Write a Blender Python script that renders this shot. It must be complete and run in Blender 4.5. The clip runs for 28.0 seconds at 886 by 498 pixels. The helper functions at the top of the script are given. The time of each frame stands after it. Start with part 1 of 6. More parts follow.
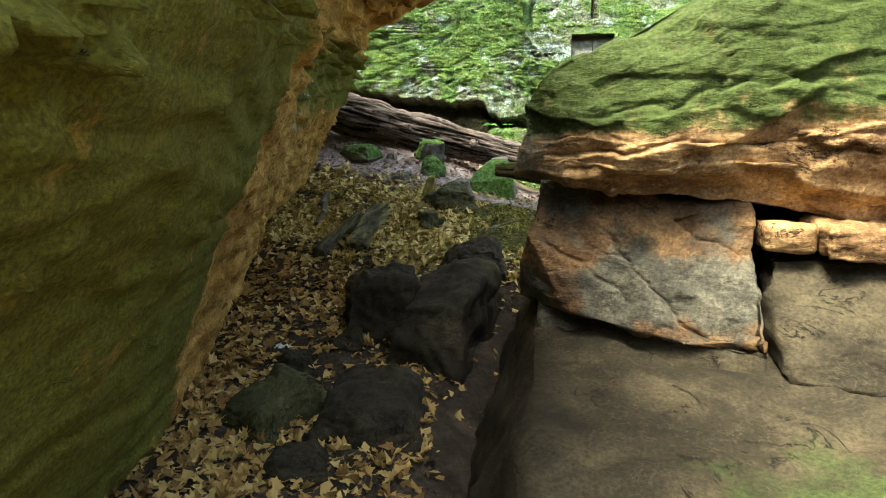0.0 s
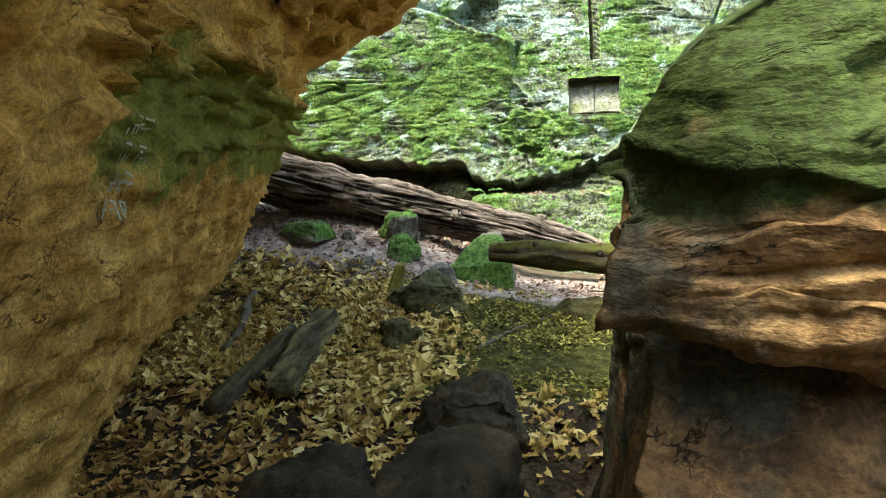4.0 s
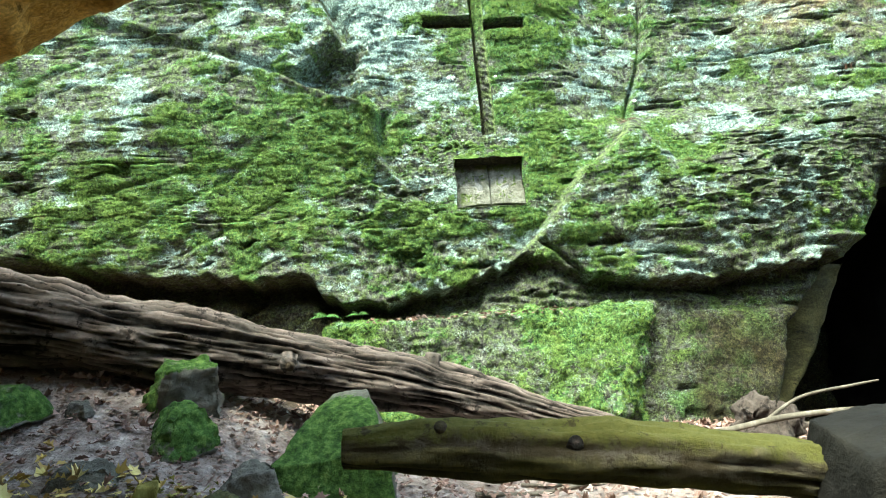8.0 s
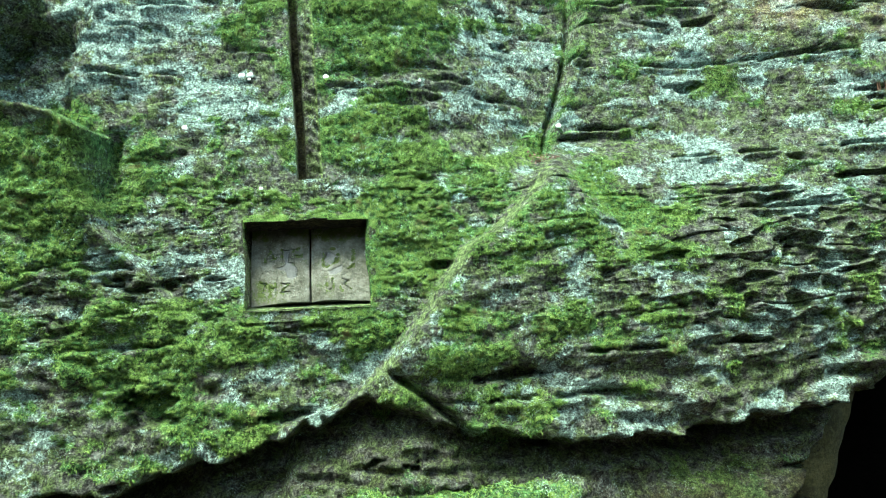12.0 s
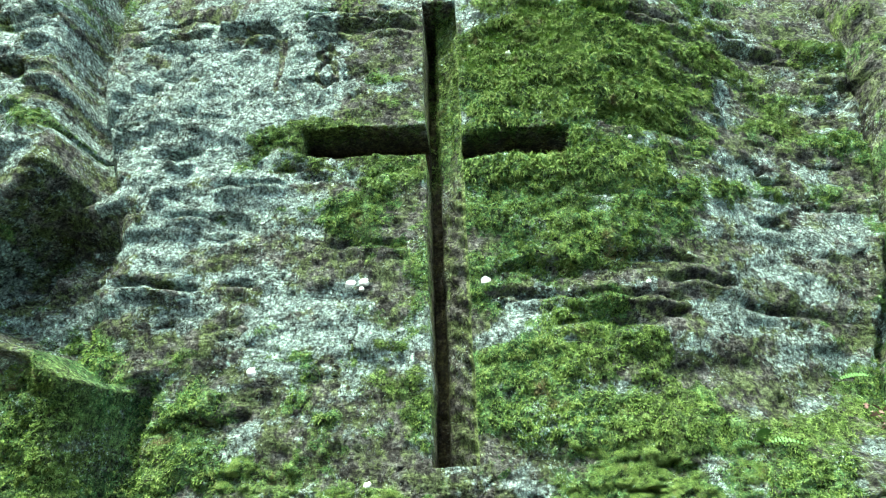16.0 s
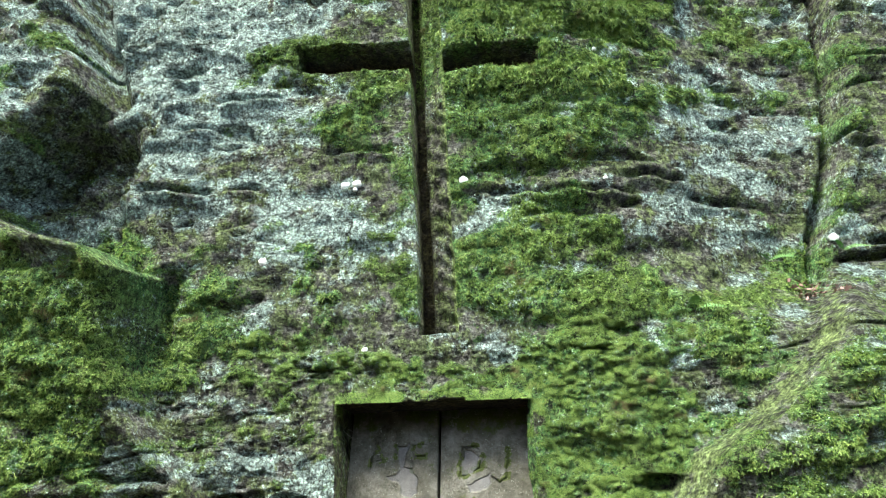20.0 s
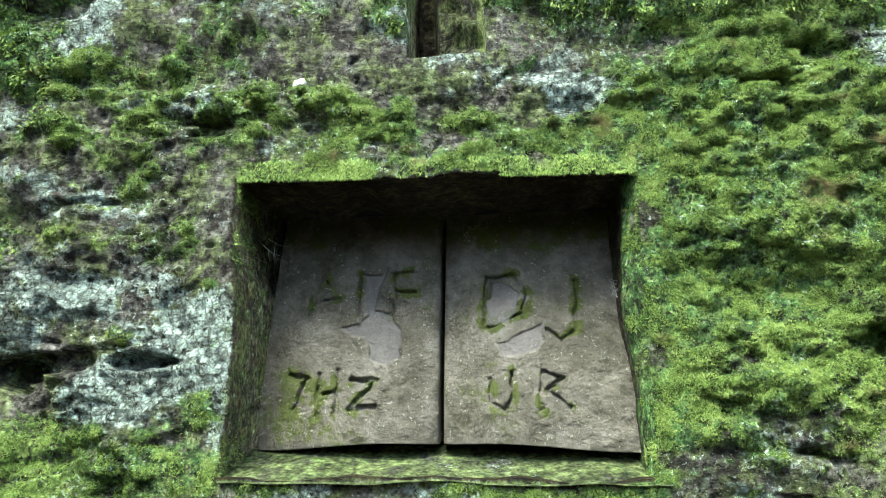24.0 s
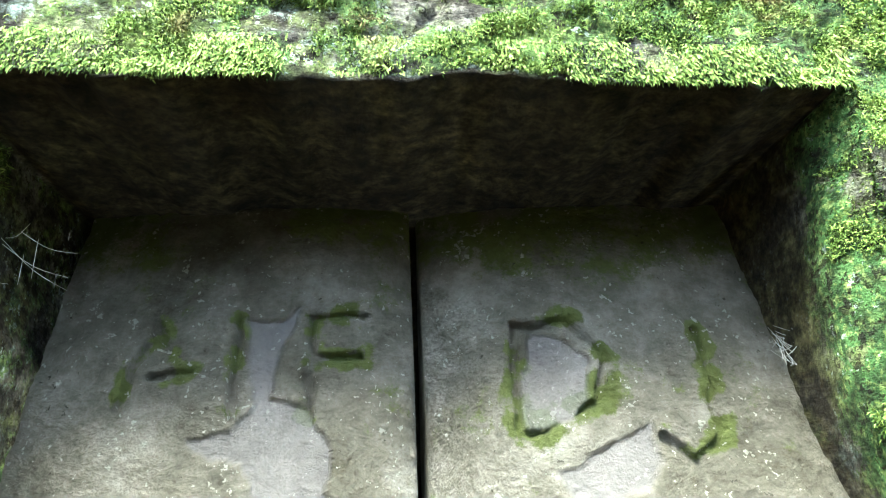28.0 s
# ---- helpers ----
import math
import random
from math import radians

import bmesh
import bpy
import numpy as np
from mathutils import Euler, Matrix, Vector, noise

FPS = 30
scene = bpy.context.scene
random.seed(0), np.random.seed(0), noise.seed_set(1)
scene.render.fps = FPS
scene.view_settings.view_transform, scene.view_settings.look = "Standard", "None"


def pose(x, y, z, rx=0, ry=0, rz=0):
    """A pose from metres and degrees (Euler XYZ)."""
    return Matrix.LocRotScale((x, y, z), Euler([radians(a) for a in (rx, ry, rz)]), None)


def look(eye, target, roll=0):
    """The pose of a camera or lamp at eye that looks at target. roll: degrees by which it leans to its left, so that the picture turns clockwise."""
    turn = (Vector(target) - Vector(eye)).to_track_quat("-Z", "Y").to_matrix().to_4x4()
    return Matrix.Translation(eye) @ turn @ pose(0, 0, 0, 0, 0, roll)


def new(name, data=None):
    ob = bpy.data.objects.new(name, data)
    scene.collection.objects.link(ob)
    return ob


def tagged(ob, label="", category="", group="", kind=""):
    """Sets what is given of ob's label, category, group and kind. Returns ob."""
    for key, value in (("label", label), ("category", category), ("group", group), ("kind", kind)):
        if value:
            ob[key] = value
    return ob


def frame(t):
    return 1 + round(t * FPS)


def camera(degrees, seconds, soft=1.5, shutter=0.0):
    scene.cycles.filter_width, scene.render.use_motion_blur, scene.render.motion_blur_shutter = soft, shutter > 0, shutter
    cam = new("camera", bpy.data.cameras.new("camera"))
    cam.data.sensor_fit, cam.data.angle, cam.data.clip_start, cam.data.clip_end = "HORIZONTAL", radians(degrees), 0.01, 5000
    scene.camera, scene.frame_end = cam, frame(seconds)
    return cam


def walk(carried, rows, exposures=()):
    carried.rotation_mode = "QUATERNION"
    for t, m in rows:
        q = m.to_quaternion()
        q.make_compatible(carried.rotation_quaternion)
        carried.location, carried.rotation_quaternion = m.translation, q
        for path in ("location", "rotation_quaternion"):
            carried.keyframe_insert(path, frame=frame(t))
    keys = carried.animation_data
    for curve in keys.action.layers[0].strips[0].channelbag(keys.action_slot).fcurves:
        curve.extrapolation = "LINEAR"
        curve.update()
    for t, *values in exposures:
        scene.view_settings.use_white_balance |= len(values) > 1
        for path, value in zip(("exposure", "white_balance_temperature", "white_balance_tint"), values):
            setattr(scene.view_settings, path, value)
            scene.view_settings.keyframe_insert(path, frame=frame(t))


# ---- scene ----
cam = camera(68.0, 28.0, soft=1.0)
PATH = [
    (0, (-0.124, -9.740, 0.922), (-0.517, -7.825, 0.502), 0.1),
    (0.5, (-0.278, -9.504, 0.901), (-0.572, -7.567, 0.496), 0.8),
    (1, (-0.339, -9.171, 0.867), (-0.536, -7.221, 0.471), 1.1),
    (1.5, (-0.391, -8.922, 0.839), (-0.556, -6.964, 0.462), 0.9),
    (2, (-0.451, -8.659, 0.834), (-0.618, -6.700, 0.470), 0.8),
    (2.5, (-0.457, -8.411, 0.854), (-0.639, -6.450, 0.502), 0.5),
    (3, (-0.449, -8.161, 0.897), (-0.659, -6.197, 0.588), 0.2),
    (3.5, (-0.496, -7.937, 0.904), (-0.778, -5.978, 0.621), -0.3),
    (5.5, (-0.439, -7.259, 0.752), (-0.830, -5.297, 0.763), -4.5),
    (6, (-0.482, -6.907, 0.743), (-0.773, -4.928, 0.789), -4.2),
    (6.5, (-0.558, -6.521, 0.742), (-0.763, -4.533, 0.824), -4.1),
    (7, (-0.652, -6.107, 0.775), (-0.799, -4.116, 0.879), -3.8),
    (7.5, (-0.675, -5.674, 0.778), (-0.697, -3.679, 0.905), -3.4),
    (8, (-0.670, -5.307, 0.823), (-0.589, -3.312, 0.954), -3.2),
    (8.5, (-0.697, -4.946, 1.083), (-0.535, -2.957, 1.225), -2.9),
    (9, (-0.639, -4.773, 1.208), (-0.334, -2.798, 1.310), -2.7),
    (9.5, (-0.493, -4.531, 1.208), (-0.104, -2.569, 1.202), -2.5),
    (10, (-0.365, -4.235, 1.328), (0.021, -2.278, 1.196), -2.3),
    (10.5, (-0.149, -3.870, 1.363), (0.240, -1.916, 1.191), -2.2),
    (11, (-0.070, -3.505, 1.475), (0.315, -1.550, 1.296), -2.3),
    (11.5, (0.017, -3.269, 1.650), (0.373, -1.306, 1.521), -2.4),
    (12, (0.161, -3.003, 1.662), (0.465, -1.028, 1.740), -2.5),
    (12.5, (0.153, -2.738, 1.548), (0.359, -0.773, 1.858), -3.4),
    (13, (0.134, -2.464, 1.503), (0.194, -0.502, 1.882), -3.5),
    (13.5, (0.107, -2.048, 1.544), (0.048, -0.107, 2.024), -3.4),
    (15.5, (0.219, -1.541, 1.906), (-0.035, 0.366, 2.453), -2.1),
    (16, (0.128, -1.528, 2.104), (-0.015, 0.343, 2.797), -0.6),
    (16.5, (0.069, -1.542, 2.195), (0.116, 0.308, 2.955), -0.2),
    (17, (0.085, -1.607, 2.155), (0.249, 0.247, 2.887), -0.1),
    (17.5, (0.133, -1.705, 2.132), (0.311, 0.168, 2.810), -0.3),
    (18, (0.125, -1.758, 2.121), (0.174, 0.130, 2.777), -0.7),
    (18.5, (0.151, -1.763, 2.105), (0.075, 0.128, 2.750), -0.7),
    (19, (0.168, -1.777, 2.069), (0.054, 0.115, 2.707), -1.2),
    (19.5, (0.183, -1.779, 1.998), (0.048, 0.129, 2.581), -1.5),
    (20, (0.196, -1.778, 1.928), (0.050, 0.158, 2.405), -1.7),
    (20.5, (0.177, -1.776, 1.857), (0.021, 0.183, 2.232), -1.4),
    (21, (0.141, -1.730, 1.790), (-0.003, 0.237, 2.119), -1.4),
    (21.5, (0.116, -1.698, 1.777), (-0.033, 0.279, 2.038), -1.3),
    (23.5, (0.153, -0.923, 1.728), (-0.033, 1.058, 1.938), -0.1),
    (24, (0.065, -0.708, 1.758), (-0.049, 1.280, 1.944), -0.7),
    (24.5, (0.053, -0.411, 1.637), (0.055, 1.526, 2.138), -0.1),
    (25, (0.108, -0.220, 1.727), (0.160, 1.728, 2.181), -0.7),
    (25.5, (0.063, -0.154, 1.724), (0.122, 1.786, 2.209), -1.2),
    (26, (-0.058, -0.118, 1.741), (0.026, 1.816, 2.247), -1.1),
    (26.5, (-0.034, -0.089, 1.768), (0.112, 1.847, 2.247), -1.5),
    (27, (0.008, -0.110, 1.777), (0.150, 1.834, 2.226), -1.3),
    (27.5, (0.008, -0.122, 1.763), (0.149, 1.821, 2.218), -1.2),
    (28, (-0.027, -0.123, 1.752), (0.152, 1.815, 2.213), -1.4),
]

EXPOSURES = [(0, 2.95, 7000, -4), (2, 2.95, 7000, -4), (3.5, 3.0, 6900, -5), (5.5, 3.25, 6600, -8), (7, 3.2, 6450, -10), (8, 2.75, 6300, -12), (10, 2.2, 5950, -17), (13, 2.35, 6000, -18), (16, 2.25, 6200, -8), (17, 2.15, 6350, -2), (20, 2.1, 6350, 4), (23.5, 2.1, 6250, 2), (25, 2.75, 6350, 4), (28, 3.5, 6200, 0)]
walk(cam, [(t, look(eye, target, roll)) for t, eye, target, roll in PATH], EXPOSURES)

# ---------------------------------------------------------------- light
world = bpy.data.worlds.new("sky")
scene.world = world
world.use_nodes = True
wn = world.node_tree.nodes
wn.clear()
sky = wn.new("ShaderNodeTexSky")
sky.sky_type = "NISHITA"
sky.sun_disc = False
sky.sun_elevation = radians(67)
sky.sun_rotation = radians(200)
sky.air_density, sky.dust_density = 1.2, 3.0
bg = wn.new("ShaderNodeBackground")
bg.inputs["Strength"].default_value = 0.13
wout = wn.new("ShaderNodeOutputWorld")
world.node_tree.links.new(sky.outputs[0], bg.inputs[0])
world.node_tree.links.new(bg.outputs[0], wout.inputs[0])

sun = new("sun", bpy.data.lights.new("sun", "SUN"))
sun.data.energy = 2.5
sun.data.angle = radians(24)
sun.data.color = (1.0, 0.95, 0.86)
sun.matrix_world = look((0, 0, 0), (0.20, 0.34, -0.92))


# ---------------------------------------------------------------- noise and mesh helpers
RNG = np.random.RandomState(7)
PERM = RNG.permutation(256)
PERM = np.concatenate([PERM, PERM, PERM])
GRAD = RNG.normal(size=(256, 3))
GRAD /= np.linalg.norm(GRAD, axis=1)[:, None]


def gnoise(x, y, z=0.0, seed=0):
    """Gradient noise, about -0.6 to 0.6."""
    x, y, z = np.broadcast_arrays(np.asarray(x, float) + seed * 17.3, np.asarray(y, float) + seed * 5.1, np.asarray(z, float) + seed * 2.7)
    i, j, k = np.floor(x).astype(int), np.floor(y).astype(int), np.floor(z).astype(int)
    fx, fy, fz = x - i, y - j, z - k
    sx, sy, sz = (f * f * f * (f * (f * 6 - 15) + 10) for f in (fx, fy, fz))
    total = np.zeros(x.shape)
    for a in (0, 1):
        for b in (0, 1):
            for c in (0, 1):
                g = GRAD[PERM[PERM[PERM[(i + a) & 255] + ((j + b) & 255)] + ((k + c) & 255)]]
                dot = g[..., 0] * (fx - a) + g[..., 1] * (fy - b) + g[..., 2] * (fz - c)
                total += dot * (sx if a else 1 - sx) * (sy if b else 1 - sy) * (sz if c else 1 - sz)
    return total


def fbm(x, y, z=0.0, octaves=4, seed=0, gain=0.5):
    total, amp = 0.0, 1.0
    for o in range(octaves):
        total = total + amp * gnoise(np.asarray(x) * 2.03 ** o, np.asarray(y) * 2.03 ** o, np.asarray(z) * 2.03 ** o, seed + o)
        amp *= gain
    return total


def cells(x, y, z=0.0, seed=0, flat=False):
    """Cell noise: distance to the nearest seed point, how much nearer it is than the next one, and the cell's own number."""
    x, y, z = np.broadcast_arrays(np.asarray(x, float) + seed * 3.7, np.asarray(y, float) + seed * 1.9, np.asarray(z, float))
    i, j, k = np.floor(x).astype(int), np.floor(y).astype(int), np.floor(z).astype(int)
    f1, f2, own = np.full(x.shape, 9.0), np.full(x.shape, 9.0), np.zeros(x.shape)
    for a in (-1, 0, 1):
        for b in (-1, 0, 1):
            for c in ((0,) if flat else (-1, 0, 1)):
                h = PERM[PERM[PERM[(i + a) & 255] + ((j + b) & 255)] + ((k + c) & 255)]
                p = 0.5 + 0.45 * GRAD[h]
                d = np.sqrt((i + a + p[..., 0] - x) ** 2 + (j + b + p[..., 1] - y) ** 2 + (0.0 if flat else (k + c + p[..., 2] - z) ** 2))
                near = d < f1
                f2 = np.where(near, f1, np.minimum(f2, d))
                own = np.where(near, h / 255.0, own)
                f1 = np.where(near, d, f1)
    return f1, f2 - f1, own


def smooth(a, b, x):
    t = np.clip((np.asarray(x, float) - a) / (b - a), 0, 1)
    return t * t * (3 - 2 * t)


def spot(u, v, cu, cv, ru, rv):
    """A soft round patch, 1 in the middle."""
    return np.exp(-(((u - cu) / ru) ** 2 + ((v - cv) / rv) ** 2))


def mesh_object(name, verts, faces, material, matrix=None, parent=None, flat=False, attrs=None, label=""):
    """One mesh object from arrays of points and of triangles or quads."""
    verts, faces = np.asarray(verts, np.float32), np.asarray(faces, np.int32)
    me = bpy.data.meshes.new(name)
    me.vertices.add(len(verts))
    me.vertices.foreach_set("co", verts.ravel())
    n = faces.shape[1]
    me.loops.add(faces.size)
    me.loops.foreach_set("vertex_index", faces.ravel())
    me.polygons.add(len(faces))
    me.polygons.foreach_set("loop_start", np.arange(0, faces.size, n, dtype=np.int32))
    me.polygons.foreach_set("use_smooth", np.full(len(faces), not flat))
    me.update(calc_edges=True)
    for key, values in (attrs or {}).items():
        at = me.attributes.new(key, "FLOAT", "POINT")
        at.data.foreach_set("value", np.asarray(values, np.float32).ravel())
    me.materials.append(material)
    ob = new(name, me)
    if parent is not None:
        ob.parent = parent
    if matrix is not None:
        ob.matrix_world = matrix
    if label:
        ob["label"] = label
    return ob


def part(name, bm, material, parent, label="", flat=True):
    me = bpy.data.meshes.new(name)
    for f in bm.faces:
        f.smooth = not flat
    bm.to_mesh(me)
    bm.free()
    me.materials.append(material)
    ob = new(name, me)
    ob.parent = parent
    if label:
        ob["label"] = label
    return ob


def grid_faces(nu, nv, wrap=False):
    """Quads of a grid whose points run u fastest."""
    a = np.arange(nv - 1)[:, None] * nu + np.arange(nu if wrap else nu - 1)[None, :]
    right = (np.arange(nu) + 1) % nu if wrap else np.arange(1, nu)
    b = np.arange(nv - 1)[:, None] * nu + right[None, :]
    return np.stack([a, b, b + nu, a + nu], -1).reshape(-1, 4)


def cube_grid(n):
    """Points of a cube from -1 to 1, n cells a side, with its quads."""
    pts, faces, base = [], [], 0
    t = np.linspace(-1, 1, n + 1)
    a, b = np.meshgrid(t, t)
    a, b = a.ravel(), b.ravel()
    one = np.ones_like(a)
    for p, flip in (((one, a, b), 0), ((-one, a, b), 1), ((a, one, b), 1), ((a, -one, b), 0), ((a, b, one), 0), ((a, b, -one), 1)):
        pts.append(np.stack(p, -1))
        f = grid_faces(n + 1, n + 1) + base
        faces.append(f[:, ::-1] if flip else f)
        base += len(a)
    pts, faces = np.concatenate(pts), np.concatenate(faces)
    _, first, back = np.unique(np.round(pts * n * 4).astype(int), axis=0, return_index=True, return_inverse=True)
    return pts[first], back.ravel()[faces]


def normals_of(verts, faces):
    d1, d2 = verts[faces[:, 2]] - verts[faces[:, 0]], verts[faces[:, 3]] - verts[faces[:, 1]]
    fn = np.cross(d1, d2)
    out = np.zeros_like(verts)
    for k in range(4):
        np.add.at(out, faces[:, k], fn)
    return out / (np.linalg.norm(out, axis=1)[:, None] + 1e-9)


def rock_shape(corners, n=24, rounding=0.35, rough=0.05, scale=2.0, layers=0.0, layer_size=0.1, seed=0, fine=0.3, plates=0.0, plate_size=(0.3, 0.3, 0.2), crack=0.5, steps=(), chips=(), terraces=0.6, form=None):
    """A rock block: eight corners (bottom four, then top four, counterclockwise), rounded, rough and bedded."""
    p, faces = cube_grid(n)
    m = np.max(np.abs(p), axis=1)
    ball = p / (np.linalg.norm(p, axis=1)[:, None] + 1e-9)
    q = p * (1 - rounding) + ball * rounding * 1.15
    s = (q + 1) / 2
    x, y, z = s[:, 0:1], s[:, 1:2], s[:, 2:3]
    c = np.asarray(corners, float)
    low = c[0] * (1 - x) * (1 - y) + c[1] * x * (1 - y) + c[2] * x * y + c[3] * (1 - x) * y
    top = c[4] * (1 - x) * (1 - y) + c[5] * x * (1 - y) + c[6] * x * y + c[7] * (1 - x) * y
    v = form(x[:, 0], y[:, 0], z[:, 0]) if form else low * (1 - z) + top * z
    way = normals_of(v, faces)
    for point, facing in chips:
        # a flat broken face: what stands past its plane is cut away
        facing = np.asarray(facing, float) / np.linalg.norm(facing)
        past = (v - np.asarray(point, float)) @ facing
        v = v - np.clip(past, 0, None)[:, None] * facing[None, :]
    nrm = normals_of(v, faces)
    d = rough * (fbm(*(v * scale).T, octaves=5, seed=seed) + fine * np.abs(fbm(*(v * scale * 3.1).T, octaves=3, seed=seed + 9)))
    crag = np.round(fbm(*(v * scale * 0.8).T, octaves=2, seed=seed + 21) * 5) / 5
    d = d + rough * terraces * crag
    if layers:
        w = v[:, 2] / layer_size + 0.8 * fbm(v[:, 0] * 0.9, v[:, 1] * 0.9, v[:, 2] * 0.5, octaves=2, seed=seed + 3)
        d = d + layers * (gnoise(w, v[:, 0] * 0.6, v[:, 1] * 0.6, seed + 5))
    if plates:
        wx, wy, wz = (0.06 * fbm(*(v * 4).T, octaves=2, seed=seed + k) for k in (30, 34, 38))
        f1, gap, own = cells((v[:, 0] + wx) / plate_size[0], (v[:, 1] + wy) / plate_size[1], (v[:, 2] + wz) / plate_size[2], seed)
        d = d + plates * (own - 0.5) - plates * crack * smooth(0.035, 0.0, gap) * (own > 0.45)
        f1, gap, own = cells((v[:, 0] + 0.5 * wy) / plate_size[0] * 2.9, (v[:, 1] + 0.5 * wz) / plate_size[1] * 2.9, (v[:, 2] + 0.5 * wx) / plate_size[2] * 2.4, seed + 50)
        d = d + 0.26 * plates * (own - 0.5)
    for line, deep, groove in steps:
        # a broken edge along a line in x and z: the rock above it stands back
        lx, lz = np.array([p[0] for p in line]), np.array([p[1] for p in line])
        jx, jz = v[:, 0] + 0.05 * fbm(*(v * 7).T, octaves=3, seed=seed + 60), v[:, 2] + 0.05 * fbm(*(v * 7).T, octaves=3, seed=seed + 64)
        off = jz - np.interp(jx, lx, lz)
        inside = smooth(lx[0] - 0.02, lx[0] + 0.06, jx) * smooth(lx[-1] + 0.02, lx[-1] - 0.06, jx)
        d = d - smooth(-0.25, -0.55, nrm[:, 1]) * inside * (deep * smooth(-0.004, 0.012, off) * smooth(0.32, 0.04, off) + groove * np.exp(-((off - 0.008) / 0.010) ** 2))
    return v + (way if len(chips) else nrm) * d[:, None], faces, nrm


def box_corners(x0, x1, y0, y1, z0, z1):
    return [(x0, y0, z0), (x1, y0, z0), (x1, y1, z0), (x0, y1, z0), (x0, y0, z1), (x1, y0, z1), (x1, y1, z1), (x0, y1, z1)]


# ---------------------------------------------------------------- materials
class Nodes:
    """Short hand for a node material."""

    def __init__(self, name, rough=0.9, spec=0.2):
        self.mat = bpy.data.materials.new(name)
        self.mat.use_nodes = True
        self.tree = self.mat.node_tree
        self.bsdf = self.tree.nodes["Principled BSDF"]
        self.bsdf.inputs["Roughness"].default_value = rough
        self.bsdf.inputs["Specular IOR Level"].default_value = spec
        self.co = self.tree.nodes.new("ShaderNodeTexCoord").outputs["Object"]

    def put(self, socket, value):
        if isinstance(value, bpy.types.NodeSocket):
            self.tree.links.new(value, socket)
        else:
            socket.default_value = value

    def noise(self, scale, detail=4.0, rough=0.6, stretch=None, distortion=0.0):
        co = self.co
        if stretch:
            mp = self.tree.nodes.new("ShaderNodeMapping")
            mp.inputs["Scale"].default_value = stretch
            self.tree.links.new(co, mp.inputs[0])
            co = mp.outputs[0]
        n = self.tree.nodes.new("ShaderNodeTexNoise")
        n.inputs["Scale"].default_value = scale
        n.inputs["Detail"].default_value = detail
        n.inputs["Roughness"].default_value = rough
        n.inputs["Distortion"].default_value = distortion
        self.tree.links.new(co, n.inputs["Vector"])
        return n.outputs["Fac"]

    def cells(self, scale, feature="F1"):
        n = self.tree.nodes.new("ShaderNodeTexVoronoi")
        n.feature = feature
        n.inputs["Scale"].default_value = scale
        self.tree.links.new(self.co, n.inputs["Vector"])
        return n.outputs["Distance"]

    def attr(self, name):
        n = self.tree.nodes.new("ShaderNodeAttribute")
        n.attribute_name = name
        return n.outputs["Fac"]

    def math(self, op, a, b=0.0):
        n = self.tree.nodes.new("ShaderNodeMath")
        n.operation = op
        self.put(n.inputs[0], a)
        self.put(n.inputs[1], b)
        return n.outputs[0]

    def ramp(self, fac, *stops):
        n = self.tree.nodes.new("ShaderNodeValToRGB")
        self.tree.links.new(fac, n.inputs[0])
        el = n.color_ramp.elements
        while len(el) < len(stops):
            el.new(0.5)
        for e, (pos, col) in zip(el, stops):
            e.position = pos
            e.color = (*col, 1) if len(col) == 3 else (col[0], col[0], col[0], 1)
        return n.outputs[0]

    def mix(self, fac, a, b):
        n = self.tree.nodes.new("ShaderNodeMix")
        n.data_type = "RGBA"
        self.put(n.inputs[0], fac)
        for sock, val in ((n.inputs[6], a), (n.inputs[7], b)):
            self.put(sock, (*val, 1) if isinstance(val, tuple) and len(val) == 3 else val)
        return n.outputs[2]

    def island(self):
        return self.tree.nodes.new("ShaderNodeNewGeometry").outputs["Random Per Island"]

    def random(self):
        return self.tree.nodes.new("ShaderNodeObjectInfo").outputs["Random"]

    def bump(self, height, distance=0.01, strength=0.8):
        n = self.tree.nodes.new("ShaderNodeBump")
        n.inputs["Distance"].default_value = distance
        n.inputs["Strength"].default_value = strength
        self.tree.links.new(height, n.inputs["Height"])
        self.tree.links.new(n.outputs[0], self.bsdf.inputs["Normal"])

    def grain(self, col, scale, low, high):
        """Fine speckle: the colour darker and lighter from grain to grain."""
        n = self.tree.nodes.new("ShaderNodeMapRange")
        n.inputs[1].default_value, n.inputs[2].default_value, n.inputs[3].default_value, n.inputs[4].default_value = 0.36, 0.64, low, high
        self.tree.links.new(self.noise(scale, 3, 0.7), n.inputs[0])
        h = self.tree.nodes.new("ShaderNodeHueSaturation")
        self.tree.links.new(n.outputs[0], h.inputs["Value"])
        self.tree.links.new(col, h.inputs["Color"])
        return h.outputs[0]

    def color(self, value):
        self.put(self.bsdf.inputs["Base Color"], value if isinstance(value, bpy.types.NodeSocket) else (*value, 1))
        return self.mat


def step(nb, fac, lo, hi):
    n = nb.tree.nodes.new("ShaderNodeMapRange")
    n.interpolation_type = "SMOOTHSTEP"
    n.inputs[1].default_value, n.inputs[2].default_value = lo, hi
    nb.tree.links.new(fac, n.inputs[0])
    return n.outputs[0]


